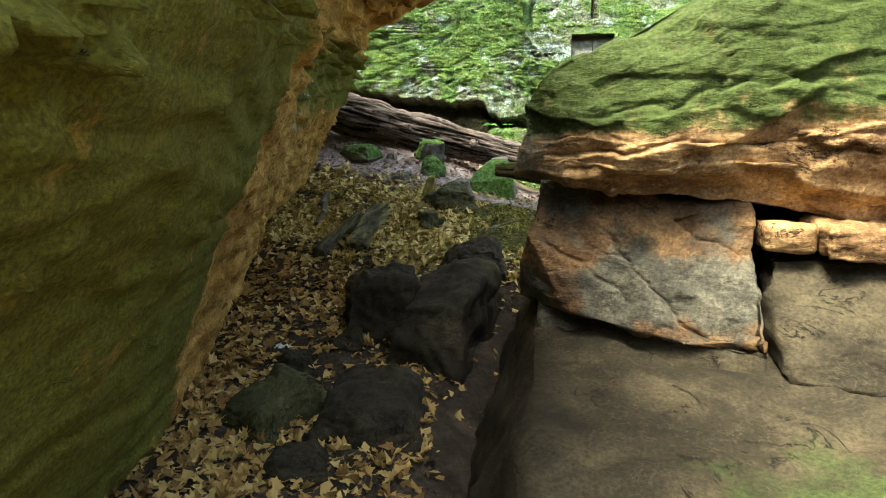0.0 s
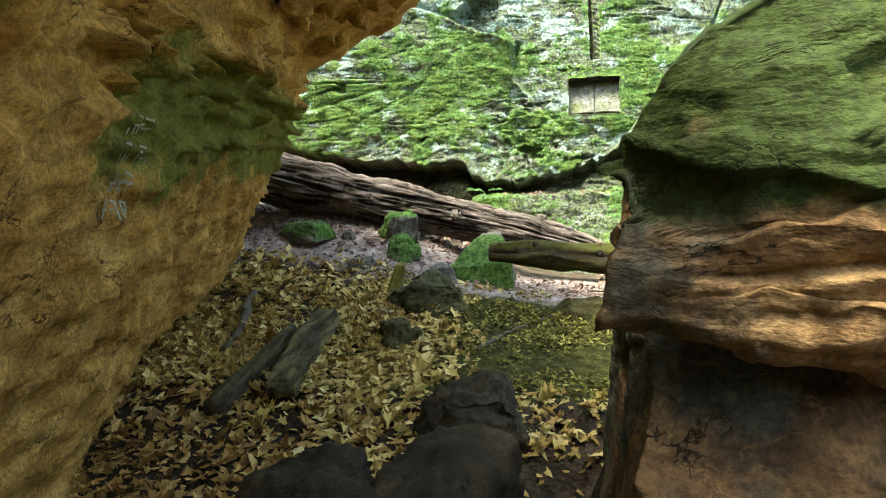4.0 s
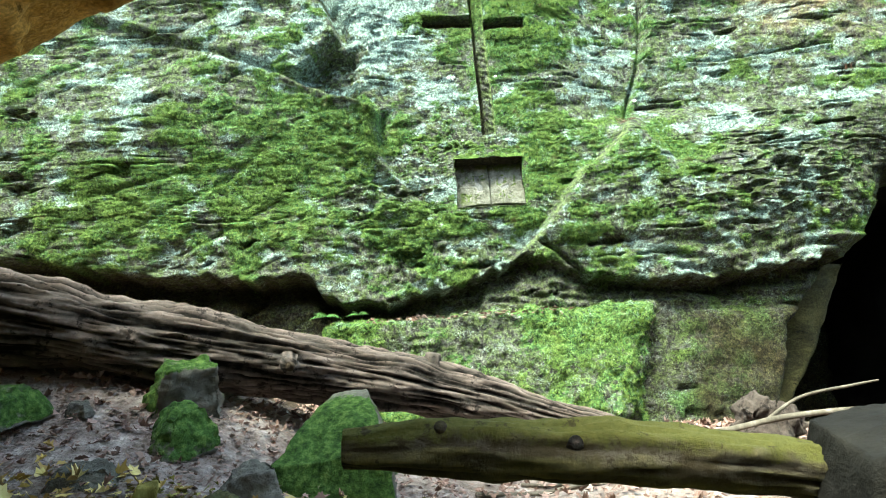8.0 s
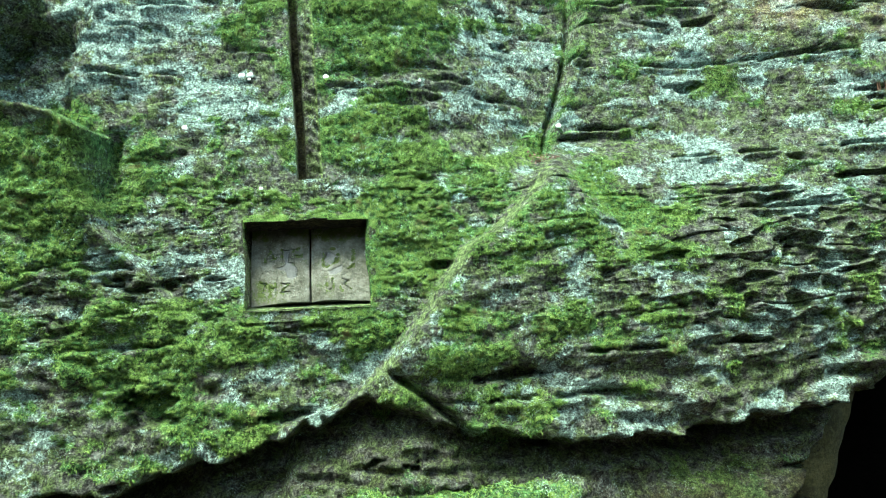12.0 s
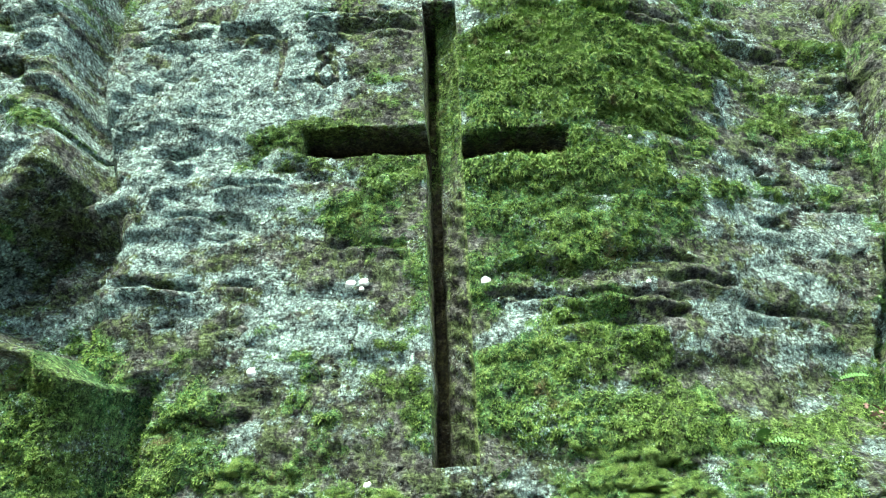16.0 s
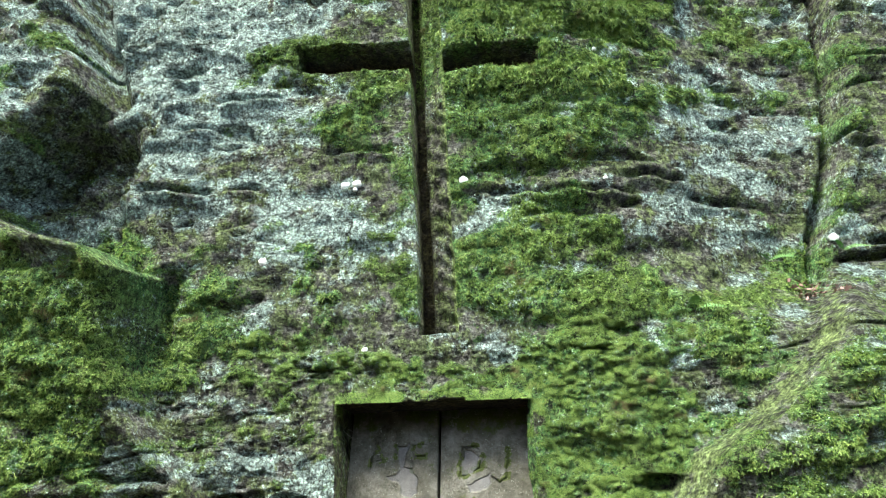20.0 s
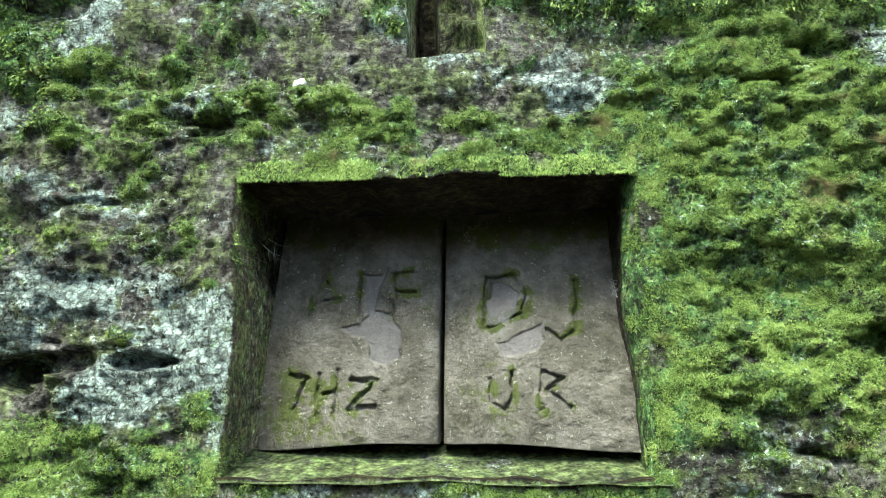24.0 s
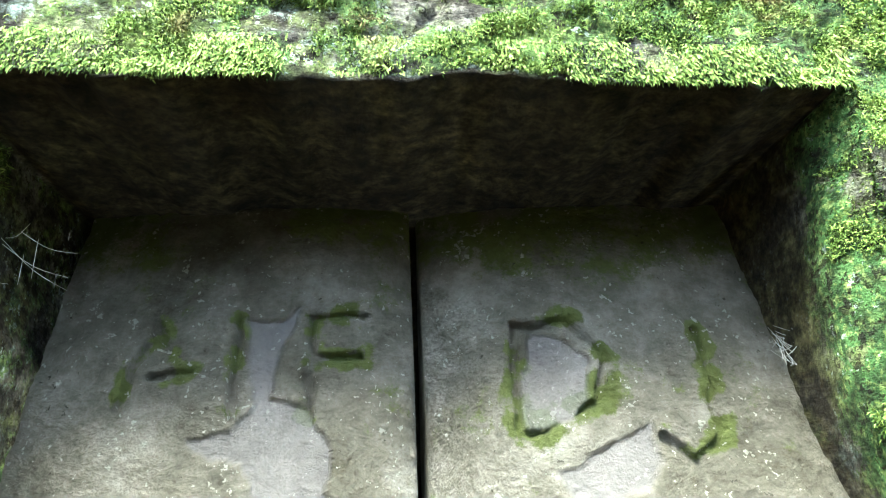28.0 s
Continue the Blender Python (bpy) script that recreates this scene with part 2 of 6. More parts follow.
def cliff_material():
    """Grey-brown sandstone with yellow-green moss, pale mint lichen and bare worn strips, by the masks on the mesh."""
    nb = Nodes("mossy_sandstone", 0.92, 0.2)
    stone = nb.ramp(nb.noise(13, 8, 0.75, (1, 1, 1.6)), (0.36, (0.020, 0.018, 0.013)), (0.47, (0.092, 0.090, 0.076)), (0.60, (0.25, 0.255, 0.225)))
    stone = nb.mix(nb.math("MULTIPLY", step(nb, nb.noise(17, 6, 0.7), 0.42, 0.56), 0.75), stone, nb.mix(nb.noise(70, 5, 0.7), (0.05, 0.085, 0.022), (0.17, 0.225, 0.07)))
    lich_fine = nb.math("ADD", nb.attr("lichen"), nb.math("MULTIPLY", nb.math("SUBTRACT", nb.noise(40, 7, 0.78), 0.5), 1.25))
    lich_fine = nb.math("ADD", lich_fine, nb.math("MULTIPLY", nb.math("SUBTRACT", nb.noise(15, 4, 0.65), 0.5), 0.9))
    lichen = nb.mix(nb.noise(30, 6, 0.75), (0.21, 0.31, 0.27), (0.50, 0.62, 0.565))
    crust = step(nb, nb.cells(80, "DISTANCE_TO_EDGE"), -0.06, 0.14)
    lichen = nb.mix(crust, nb.mix(nb.noise(11, 4), (0.07, 0.075, 0.05), (0.10, 0.15, 0.06)), lichen)
    col = nb.mix(step(nb, lich_fine, 0.41, 0.61), stone, lichen)
    moss_fine = nb.math("ADD", nb.attr("moss"), nb.math("MULTIPLY", nb.math("SUBTRACT", nb.noise(30, 8, 0.78), 0.5), 1.7))
    moss = nb.ramp(nb.noise(9, 7, 0.72), (0.32, (0.028, 0.078, 0.024)), (0.48, (0.080, 0.190, 0.058)), (0.66, (0.20, 0.33, 0.115)))
    moss = nb.mix(nb.math("MULTIPLY", step(nb, nb.noise(2.3, 5, 0.6), 0.46, 0.62), 0.6), moss, nb.ramp(nb.noise(16, 6, 0.7), (0.32, (0.055, 0.085, 0.012)), (0.5, (0.150, 0.205, 0.030)), (0.68, (0.29, 0.34, 0.07))))
    moss = nb.mix(nb.math("MULTIPLY", step(nb, nb.noise(170, 3, 0.7), 0.50, 0.62), 0.8), moss, (0.27, 0.39, 0.12))
    moss = nb.mix(step(nb, nb.noise(110, 4, 0.75), 0.54, 0.62), moss, (0.018, 0.034, 0.008))
    col = nb.mix(step(nb, moss_fine, 0.43, 0.55), col, moss)
    pits = nb.math("ADD", nb.noise(88, 5, 0.75), nb.math("MULTIPLY", nb.noise(8, 4, 0.6), 0.35))
    col = nb.mix(nb.math("MULTIPLY", step(nb, pits, 0.73, 0.79), 0.92), col, (0.014, 0.015, 0.007))
    seam = nb.math("ADD", nb.noise(26, 6, 0.7, (1, 1, 2.4)), nb.math("MULTIPLY", nb.noise(6, 4, 0.6), 0.4))
    col = nb.mix(nb.math("MULTIPLY", step(nb, seam, 0.80, 0.86), 0.8), col, (0.020, 0.020, 0.010))
    dust = nb.math("ADD", nb.noise(120, 5, 0.78), nb.math("MULTIPLY", nb.noise(5.5, 4, 0.6), 0.5))
    col = nb.mix(nb.math("MULTIPLY", step(nb, dust, 0.86, 0.90), 0.8), col, (0.46, 0.58, 0.52))
    film = nb.mix(nb.noise(40, 7, 0.75), (0.09, 0.15, 0.04), (0.30, 0.37, 0.15))
    film_fine = nb.math("ADD", nb.attr("film"), nb.math("MULTIPLY", nb.math("SUBTRACT", nb.noise(24, 7, 0.75), 0.5), 1.5))
    col = nb.mix(nb.math("MULTIPLY", step(nb, film_fine, 0.28, 0.52), 0.85), col, film)
    ochre = nb.mix(nb.noise(12, 5), (0.32, 0.17, 0.07), (0.50, 0.34, 0.20))
    col = nb.mix(nb.attr("ochre"), col, ochre)
    # damp olive-brown, which also paints shade inside the cuttings and under overhangs
    damp_shade = nb.ramp(nb.noise(14, 6, 0.7), (0.3, (0.016, 0.012, 0.005)), (0.55, (0.042, 0.034, 0.014)), (0.75, (0.080, 0.068, 0.028)))
    col = nb.mix(nb.attr("damp_shade"), col, damp_shade)
    col = nb.grain(nb.grain(nb.grain(col, 110, 0.42, 1.62), 62, 0.55, 1.50), 34, 0.45, 1.62)
    h = nb.math("ADD", nb.math("MULTIPLY", nb.noise(105, 6, 0.78), 0.6), nb.math("MULTIPLY", nb.noise(30, 7, 0.75, (1, 1, 1.8)), 1.2))
    nb.bump(h, 0.045, 1.0)
    return nb.color(col)


def sandstone_material(name, dark, mid, light, algae=(0.06, 0.085, 0.02), bed=3.0, relief=0.02, grain=34):
    """Bare sandstone with iron veins, dark weathering and green algae by the mask."""
    nb = Nodes(name, 0.85, 0.25)
    col = nb.ramp(nb.noise(3.0, 6, 0.6, (1, 1, 1.4), 0.3), (0.32, dark), (0.48, mid), (0.66, light))
    band = nb.noise(bed, 5, 0.55, (0.6, 0.6, 2.0), 0.5)
    col = nb.mix(nb.math("MULTIPLY", step(nb, band, 0.53, 0.60), 0.55), col, dark)
    vein = nb.math("ABSOLUTE", nb.math("SUBTRACT", nb.noise(bed * 1.3, 5, 0.6, (0.8, 0.8, 1.6), 1.0), 0.5))
    col = nb.mix(nb.math("MULTIPLY", nb.math("SUBTRACT", 1.0, step(nb, vein, 0.0, 0.012)), 0.45), col, light)
    col = nb.mix(nb.math("MULTIPLY", step(nb, nb.noise(grain, 4, 0.6), 0.52, 0.70), 0.22), col, light)
    col = nb.mix(nb.math("MULTIPLY", step(nb, nb.noise(grain * 0.4, 5, 0.65, (1, 1, 1.4)), 0.56, 0.64), 0.26), col, dark)
    crack = nb.math("ABSOLUTE", nb.math("SUBTRACT", nb.noise(2.6, 6, 0.62, (1.0, 1.0, 1.8), 0.6), 0.5))
    crack = nb.math("MULTIPLY", nb.math("SUBTRACT", 1.0, step(nb, crack, 0.002, 0.010)), step(nb, nb.noise(3, 3), 0.52, 0.60))
    col = nb.mix(nb.math("MULTIPLY", crack, 0.85), col, tuple(0.25 * c for c in dark))
    grey = nb.ramp(nb.noise(6, 7, 0.7), (0.35, (0.026, 0.024, 0.018)), (0.5, (0.060, 0.054, 0.040)), (0.66, (0.115, 0.102, 0.074)))
    gfine = nb.math("ADD", nb.attr("grey"), nb.math("MULTIPLY", nb.math("SUBTRACT", nb.noise(5, 7, 0.7), 0.5), 1.3))
    col = nb.mix(step(nb, gfine, 0.35, 0.70), col, grey)
    green_fine = nb.math("ADD", nb.attr("algae"), nb.math("MULTIPLY", nb.math("SUBTRACT", nb.noise(3.5, 7, 0.68), 0.5), 1.7))
    green = nb.mix(nb.noise(4, 6, 0.65), algae, tuple(min(1, 2.3 * c) for c in algae))
    green = nb.mix(nb.math("MULTIPLY", step(nb, nb.noise(46, 5, 0.75), 0.54, 0.68), 0.5), green, tuple(min(1, 2.8 * c + 0.015) for c in algae))
    col = nb.mix(step(nb, green_fine, 0.35, 0.75), col, green)
    col = nb.grain(col, 60, 0.65, 1.35)
    h = nb.math("ADD", nb.noise(8, 5, 0.6, (0.8, 0.8, 1.8)), nb.math("MULTIPLY", nb.noise(80, 3, 0.6), 0.12))
    h = nb.math("SUBTRACT", h, nb.math("MULTIPLY", crack, 0.5))
    nb.bump(h, relief, 0.8)
    return nb.color(col)


def plain_material(name, scale, *stops, rough=0.9, relief=0.01, stretch=None, spec=0.2, island=0.0, bump_scale=None):
    """A mottled surface; island blends in a tint of each loose piece's own."""
    nb = Nodes(name, rough, spec)
    fac = nb.noise(scale, 6, 0.65, stretch)
    if island:
        fac = nb.math("ADD", nb.math("MULTIPLY", nb.island(), island), nb.math("MULTIPLY", fac, 1 - island))
    col = nb.ramp(fac, *stops)
    if relief:
        nb.bump(nb.noise(bump_scale or scale * 5, 6, 0.7, stretch), relief, 0.9)
    return nb.color(col)


def moss_stone_material():
    nb = Nodes("mossy_stone", 0.92, 0.2)
    col = nb.ramp(nb.noise(8, 6, 0.65), (0.3, (0.06, 0.055, 0.045)), (0.52, (0.14, 0.13, 0.11)), (0.72, (0.24, 0.225, 0.19)))
    m = nb.math("ADD", nb.attr("moss"), nb.math("MULTIPLY", nb.math("SUBTRACT", nb.noise(12, 7, 0.75), 0.5), 1.9))
    moss = nb.ramp(nb.noise(30, 5, 0.7), (0.3, (0.012, 0.030, 0.006)), (0.5, (0.060, 0.118, 0.022)), (0.72, (0.18, 0.26, 0.065)))
    col = nb.mix(step(nb, m, 0.35, 0.65), col, moss)
    nb.bump(nb.noise(60, 6, 0.7), 0.015, 0.9)
    return nb.color(col)


def bark_material(name, dark, light, low=(0.07, 0.085, 0.015), high=(0.17, 0.17, 0.04)):
    nb = Nodes(name, 0.9, 0.2)
    col = nb.ramp(nb.math("ADD", nb.attr("ridge"), nb.math("MULTIPLY", nb.math("SUBTRACT", nb.noise(30, 6, 0.75), 0.5), 0.5)), (0.25, dark), (0.55, tuple(0.4 * c for c in light)), (0.85, light))
    col = nb.mix(nb.math("MULTIPLY", step(nb, nb.noise(6, 6, 0.7), 0.42, 0.66), 0.55), col, (0.10, 0.085, 0.07))
    green = nb.math("ADD", nb.attr("moss"), nb.math("MULTIPLY", nb.math("SUBTRACT", nb.noise(14, 6, 0.7), 0.5), 1.1))
    col = nb.mix(step(nb, green, 0.4, 0.75), col, nb.mix(nb.noise(40, 4), low, high))
    col = nb.mix(nb.math("MULTIPLY", step(nb, nb.noise(11, 6, 0.75), 0.55, 0.62), 0.8), col, dark)
    nb.bump(nb.noise(38, 7, 0.75), 0.016, 1.0)
    return nb.color(col)


def moss_blade_material():
    """Moss shoots: dark green to pale yellow-green tips, in patches and from shoot to shoot."""
    nb = Nodes("moss_blades", 0.8, 0.2)
    fac = nb.math("ADD", nb.math("MULTIPLY", nb.island(), 0.26), nb.math("MULTIPLY", nb.noise(5, 4, 0.6), 0.40))
    fac = nb.math("ADD", fac, nb.math("MULTIPLY", nb.noise(32, 4, 0.65), 0.50))
    col = nb.ramp(fac, (0.43, (0.010, 0.020, 0.006)), (0.51, (0.070, 0.135, 0.026)), (0.60, (0.190, 0.300, 0.062)), (0.78, (0.30, 0.40, 0.125)))
    rust = nb.mix(step(nb, nb.noise(9, 4, 0.6), 0.60, 0.70), col, (0.16, 0.145, 0.06))
    return nb.color(rust)


def soil_material():
    """Dark forest soil, pale where it is trodden dry, with cave shade painted in near-black."""
    nb = Nodes("soil", 0.95, 0.15)
    dark = nb.ramp(nb.noise(5, 7, 0.7), (0.3, (0.022, 0.016, 0.011)), (0.5, (0.060, 0.044, 0.031)), (0.7, (0.12, 0.09, 0.065)))
    pale = nb.ramp(nb.noise(9, 7, 0.72), (0.3, (0.11, 0.08, 0.065)), (0.5, (0.29, 0.23, 0.205)), (0.7, (0.52, 0.45, 0.41)))
    m = nb.math("ADD", nb.attr("pale"), nb.math("MULTIPLY", nb.math("SUBTRACT", nb.noise(6, 7, 0.7), 0.5), 1.0))
    col = nb.mix(step(nb, m, 0.3, 0.7), dark, pale)
    olive = nb.ramp(nb.noise(14, 7, 0.72), (0.3, (0.014, 0.012, 0.004)), (0.5, (0.052, 0.050, 0.012)), (0.7, (0.12, 0.115, 0.03)))
    m = nb.math("ADD", nb.attr("olive"), nb.math("MULTIPLY", nb.math("SUBTRACT", nb.noise(5, 6, 0.7), 0.5), 0.8))
    col = nb.mix(step(nb, m, 0.3, 0.7), col, olive)
    # cave floor: its shade is put into the soil colour
    col = nb.mix(nb.attr("shade_tone"), col, nb.mix(nb.noise(9, 6), (0.005, 0.004, 0.003), (0.014, 0.011, 0.008)))
    nb.bump(nb.math("ADD", nb.noise(28, 7, 0.7), nb.math("MULTIPLY", nb.cells(46), 0.6)), 0.022, 1.0)
    return nb.color(col)


def book_material():
    """Gritty grey-green carved stone, mossy along the cut strokes, bare where it has scaled."""
    nb = Nodes("carved_stone", 0.9, 0.2)
    col = nb.ramp(nb.noise(14, 8, 0.75), (0.32, (0.080, 0.078, 0.052)), (0.5, (0.19, 0.185, 0.145)), (0.68, (0.35, 0.345, 0.29)))
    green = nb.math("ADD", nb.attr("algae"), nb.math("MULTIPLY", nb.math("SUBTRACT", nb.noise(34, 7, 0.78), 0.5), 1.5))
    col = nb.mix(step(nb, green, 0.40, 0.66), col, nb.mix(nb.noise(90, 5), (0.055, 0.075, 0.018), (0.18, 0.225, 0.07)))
    speck = nb.math("ADD", nb.noise(190, 3, 0.6), nb.math("MULTIPLY", nb.noise(26, 4, 0.7), 0.5))
    col = nb.mix(nb.math("MULTIPLY", step(nb, speck, 0.90, 0.94), 0.8), col, (0.44, 0.46, 0.38))
    dot = nb.math("ADD", nb.noise(150, 4, 0.7), nb.math("MULTIPLY", nb.noise(18, 4, 0.7), 0.4))
    col = nb.mix(nb.math("MULTIPLY", step(nb, dot, 0.88, 0.92), 0.7), col, (0.030, 0.030, 0.018))
    col = nb.mix(nb.attr("grey"), col, nb.mix(nb.noise(34, 6, 0.7), (0.105, 0.103, 0.110), (0.20, 0.197, 0.205)))
    rough = nb.math("MULTIPLY", nb.math("ADD", nb.noise(150, 6, 0.78), nb.noise(50, 6, 0.72)), nb.math("SUBTRACT", 1.0, nb.math("MULTIPLY", nb.attr("grey"), 0.8)))
    nb.bump(rough, 0.014, 1.0)
    return nb.color(col)


CLIFF = cliff_material()
TAN = sandstone_material("tan_sandstone", (0.23, 0.112, 0.024), (0.46, 0.250, 0.058), (0.62, 0.37, 0.115), (0.085, 0.080, 0.012), relief=0.022)
BROWN = sandstone_material("brown_sandstone", (0.070, 0.034, 0.014), (0.235, 0.130, 0.056), (0.46, 0.29, 0.135), (0.024, 0.034, 0.007), relief=0.03)
BROWN_GREY = sandstone_material("grey_brown_sandstone", (0.036, 0.019, 0.009), (0.100, 0.054, 0.024), (0.23, 0.135, 0.060), (0.020, 0.028, 0.006), relief=0.03)
GREYSTONE = sandstone_material("grey_sandstone", (0.011, 0.008, 0.004), (0.025, 0.019, 0.010), (0.060, 0.046, 0.025), (0.020, 0.026, 0.007))
# near-black that stands in for deep shade on rock
SHADE_ROCK = plain_material("shade_black_rock", 3, (0.3, (0.004, 0.0035, 0.003)), (0.6, (0.010, 0.009, 0.007)), (0.8, (0.020, 0.018, 0.014)), relief=0.03)
MOSSY = moss_stone_material()
OLIVE_STONE = sandstone_material("olive_stone", (0.020, 0.018, 0.008), (0.050, 0.046, 0.016), (0.11, 0.10, 0.038), (0.050, 0.058, 0.012), relief=0.02)
BOOK = book_material()
SOIL = soil_material()
LEAVES_OLIVE = plain_material("olive_litter", 14, (0.05, (0.06, 0.05, 0.010)), (0.4, (0.14, 0.128, 0.024)), (0.75, (0.27, 0.245, 0.055)), (0.97, (0.48, 0.44, 0.14)), relief=0.002, island=0.75, rough=0.7)
LEAVES_DARK = plain_material("brown_leaves", 14, (0.05, (0.12, 0.065, 0.022)), (0.40, (0.34, 0.20, 0.065)), (0.75, (0.55, 0.37, 0.13)), (0.97, (0.50, 0.40, 0.18)), relief=0.002, island=0.75, rough=0.7)
LEAVES = plain_material("dead_leaves", 14, (0.05, (0.13, 0.075, 0.022)), (0.35, (0.38, 0.25, 0.075)), (0.65, (0.60, 0.47, 0.16)), (0.95, (0.74, 0.64, 0.32)), relief=0.002, island=0.75, rough=0.7)
LEAVES_PALE = plain_material("weathered_leaves", 14, (0.05, (0.07, 0.042, 0.032)), (0.4, (0.21, 0.128, 0.10)), (0.8, (0.36, 0.25, 0.215)), (0.97, (0.54, 0.42, 0.37)), relief=0.002, island=0.75, rough=0.7)
MOSS_BLADES = moss_blade_material()
FERN = plain_material("fern_green", 20, (0.3, (0.07, 0.16, 0.04)), (0.7, (0.15, 0.29, 0.09)), relief=0, rough=0.6)
LOG_BARK = bark_material("weathered_log", (0.007, 0.005, 0.004), (0.33, 0.255, 0.22))
LOG_MOSS = bark_material("mossy_log", (0.030, 0.022, 0.010), (0.20, 0.17, 0.07), (0.045, 0.047, 0.009), (0.115, 0.110, 0.027))
GREY_WOOD = plain_material("grey_dead_wood", 12, (0.3, (0.05, 0.042, 0.030)), (0.55, (0.13, 0.112, 0.088)), (0.75, (0.23, 0.205, 0.17)), stretch=(1, 1, 0.25), relief=0.006)
BARK_GREEN = plain_material("algae_bark", 9, (0.3, (0.045, 0.045, 0.022)), (0.55, (0.10, 0.10, 0.05)), (0.75, (0.18, 0.17, 0.10)), relief=0.006)
OLIVE_WOOD = plain_material("olive_rotten_wood", 18, (0.3, (0.10, 0.085, 0.02)), (0.55, (0.26, 0.23, 0.06)), (0.75, (0.42, 0.38, 0.12)), stretch=(1, 1, 0.3), relief=0.006)
ROOT = plain_material("brown_root", 20, (0.3, (0.07, 0.035, 0.02)), (0.7, (0.19, 0.11, 0.075)), relief=0)
CHALK = plain_material("chalk", 60, (0.3, (0.45, 0.46, 0.40)), (0.7, (0.75, 0.76, 0.70)), relief=0)
WHITE_SPOT = plain_material("white_lichen", 60, (0.3, (0.55, 0.58, 0.52)), (0.7, (0.78, 0.80, 0.74)), relief=0.003)

# ---------------------------------------------------------------- the cliff with the carved cross and niche
LEAN = Matrix.Rotation(radians(-8), 4, "X")   # the cliff leans back; u along it, v up it, w out of it


def lines(*runs):
    out = []
    for a, b, step_size in runs:
        out.append(np.arange(a, b - step_size * 0.3, step_size))
    return np.concatenate(out + [[runs[-1][1]]])


def with_edges(values, edges, gap=0.0015):
    """Grid lines with a pair of close lines at each sharp edge."""
    keep = values[np.min(np.abs(values[:, None] - np.array(edges)[None, :]), axis=1) > gap * 2]
    return np.sort(np.concatenate([keep] + [[e - gap, e + gap] for e in edges]))


NICHE = (-0.305, 0.296, 1.545, 1.978)
STEM = (-0.066, 0.060, 2.19, 3.94)
ARM_L = (-0.50, 3.215, 3.335)
ARM_R = (0.42, 3.185, 3.30)


def stem_shift(v):
    """The cross leans a little: its stem stands further right at the foot."""
    return 0.02 - 0.055 * np.clip((v - 2.19) / 1.75, 0, 1)


def left_edge(v):
    return np.interp(v, [1.15, 1.40, 1.62, 1.82, 1.95, 2.10, 2.37, 2.55], [-0.20, -0.42, -0.60, -0.80, -0.90, -0.95, -0.95, -0.92])


def right_edge(v):
    return np.interp(v, [1.02, 1.07, 1.24, 1.44, 1.62, 1.80, 1.91, 2.11, 2.37, 2.65, 3.02, 3.28, 3.9, 4.5], [-0.15, 0.11, 0.33, 0.51, 0.62, 0.74, 0.92, 1.12, 1.33, 1.44, 1.55, 1.60, 1.66, 1.68])


def under_edge(u):
    """The lower rim of the upper rock, over the long hollow."""
    return np.interp(u, [-8, -4.1, -3.0, -2.1, -1.55, -1.45, -1.3, -0.93, -0.72, -0.46, 0.12, 0.27, 0.36, 0.55, 0.69, 1.14, 1.4, 1.9, 2.4, 2.97, 3.3],
                     [1.7, 1.30, 1.10, 1.02, 1.02, 0.86, 0.78, 0.75, 0.80, 0.87, 1.03, 1.10, 1.10, 0.98, 0.92, 0.84, 0.84, 0.84, 0.91, 0.98, 0.95])


def outer_edge(v):
    """Where the cliff ends beside the cave."""
    return np.interp(v, [-0.6, -0.08, 0.42, 0.88, 1.23, 1.70, 1.78, 1.98, 2.28, 2.74, 3.26, 3.66, 6.5], [2.27, 2.32, 2.46, 3.0, 3.30, 3.70, 4.10, 4.50, 4.62, 4.38, 4.15, 3.94, 3.1])


SHELVES = [(-0.95, -0.11, 3.87, 0.085), (0.15, 0.52, 3.915, 0.06), (0.65, 1.22, 3.88, 0.06), (-0.6, 0.5, 4.10, 0.08), (0.85, 1.15, 3.47, 0.07), (-1.0, -0.80, 3.24, 0.06), (1.55, 1.95, 2.52, 0.07), (1.5, 1.9, 2.95, 0.07), (2.0, 3.2, 2.30, 0.07), (1.8, 3.0, 3.6, 0.07), (2.2, 3.4, 1.95, 0.06), (-4.0, -2.6, 3.2, 0.08), (-3.0, -1.9, 3.45, 0.07),
           (-0.82, -0.55, 3.11, 0.045), (-1.0, -0.86, 3.21, 0.05), (-0.95, -0.80, 2.985, 0.03), (-1.06, -0.78, 2.73, 0.05), (-0.77, -0.60, 2.735, 0.035), (-0.42, -0.12, 2.87, 0.035), (-1.40, -0.50, 3.40, 0.02), (-0.55, -0.08, 3.13, 0.02),
           (0.07, 1.25, 2.67, 0.03), (0.30, 0.62, 2.574, 0.025), (0.65, 0.92, 2.74, 0.035), (-0.8, -0.1, 3.80, 0.045), (0.5, 1.2, 3.62, 0.045), (0.4, 0.9, 3.02, 0.02), (1.5, 2.6, 2.05, 0.05), (1.6, 3.2, 2.9, 0.05), (1.5, 2.4, 3.3, 0.05),
           (-1.25, -0.75, 1.75, 0.04), (-1.4, -0.8, 1.55, 0.04), (-1.1, -0.6, 1.40, 0.04), (1.3, 2.3, 1.25, 0.05), (0.8, 1.6, 1.05, 0.05), (-3.4, -2.2, 2.0, 0.05), (-2.6, -1.7, 1.5, 0.05)]


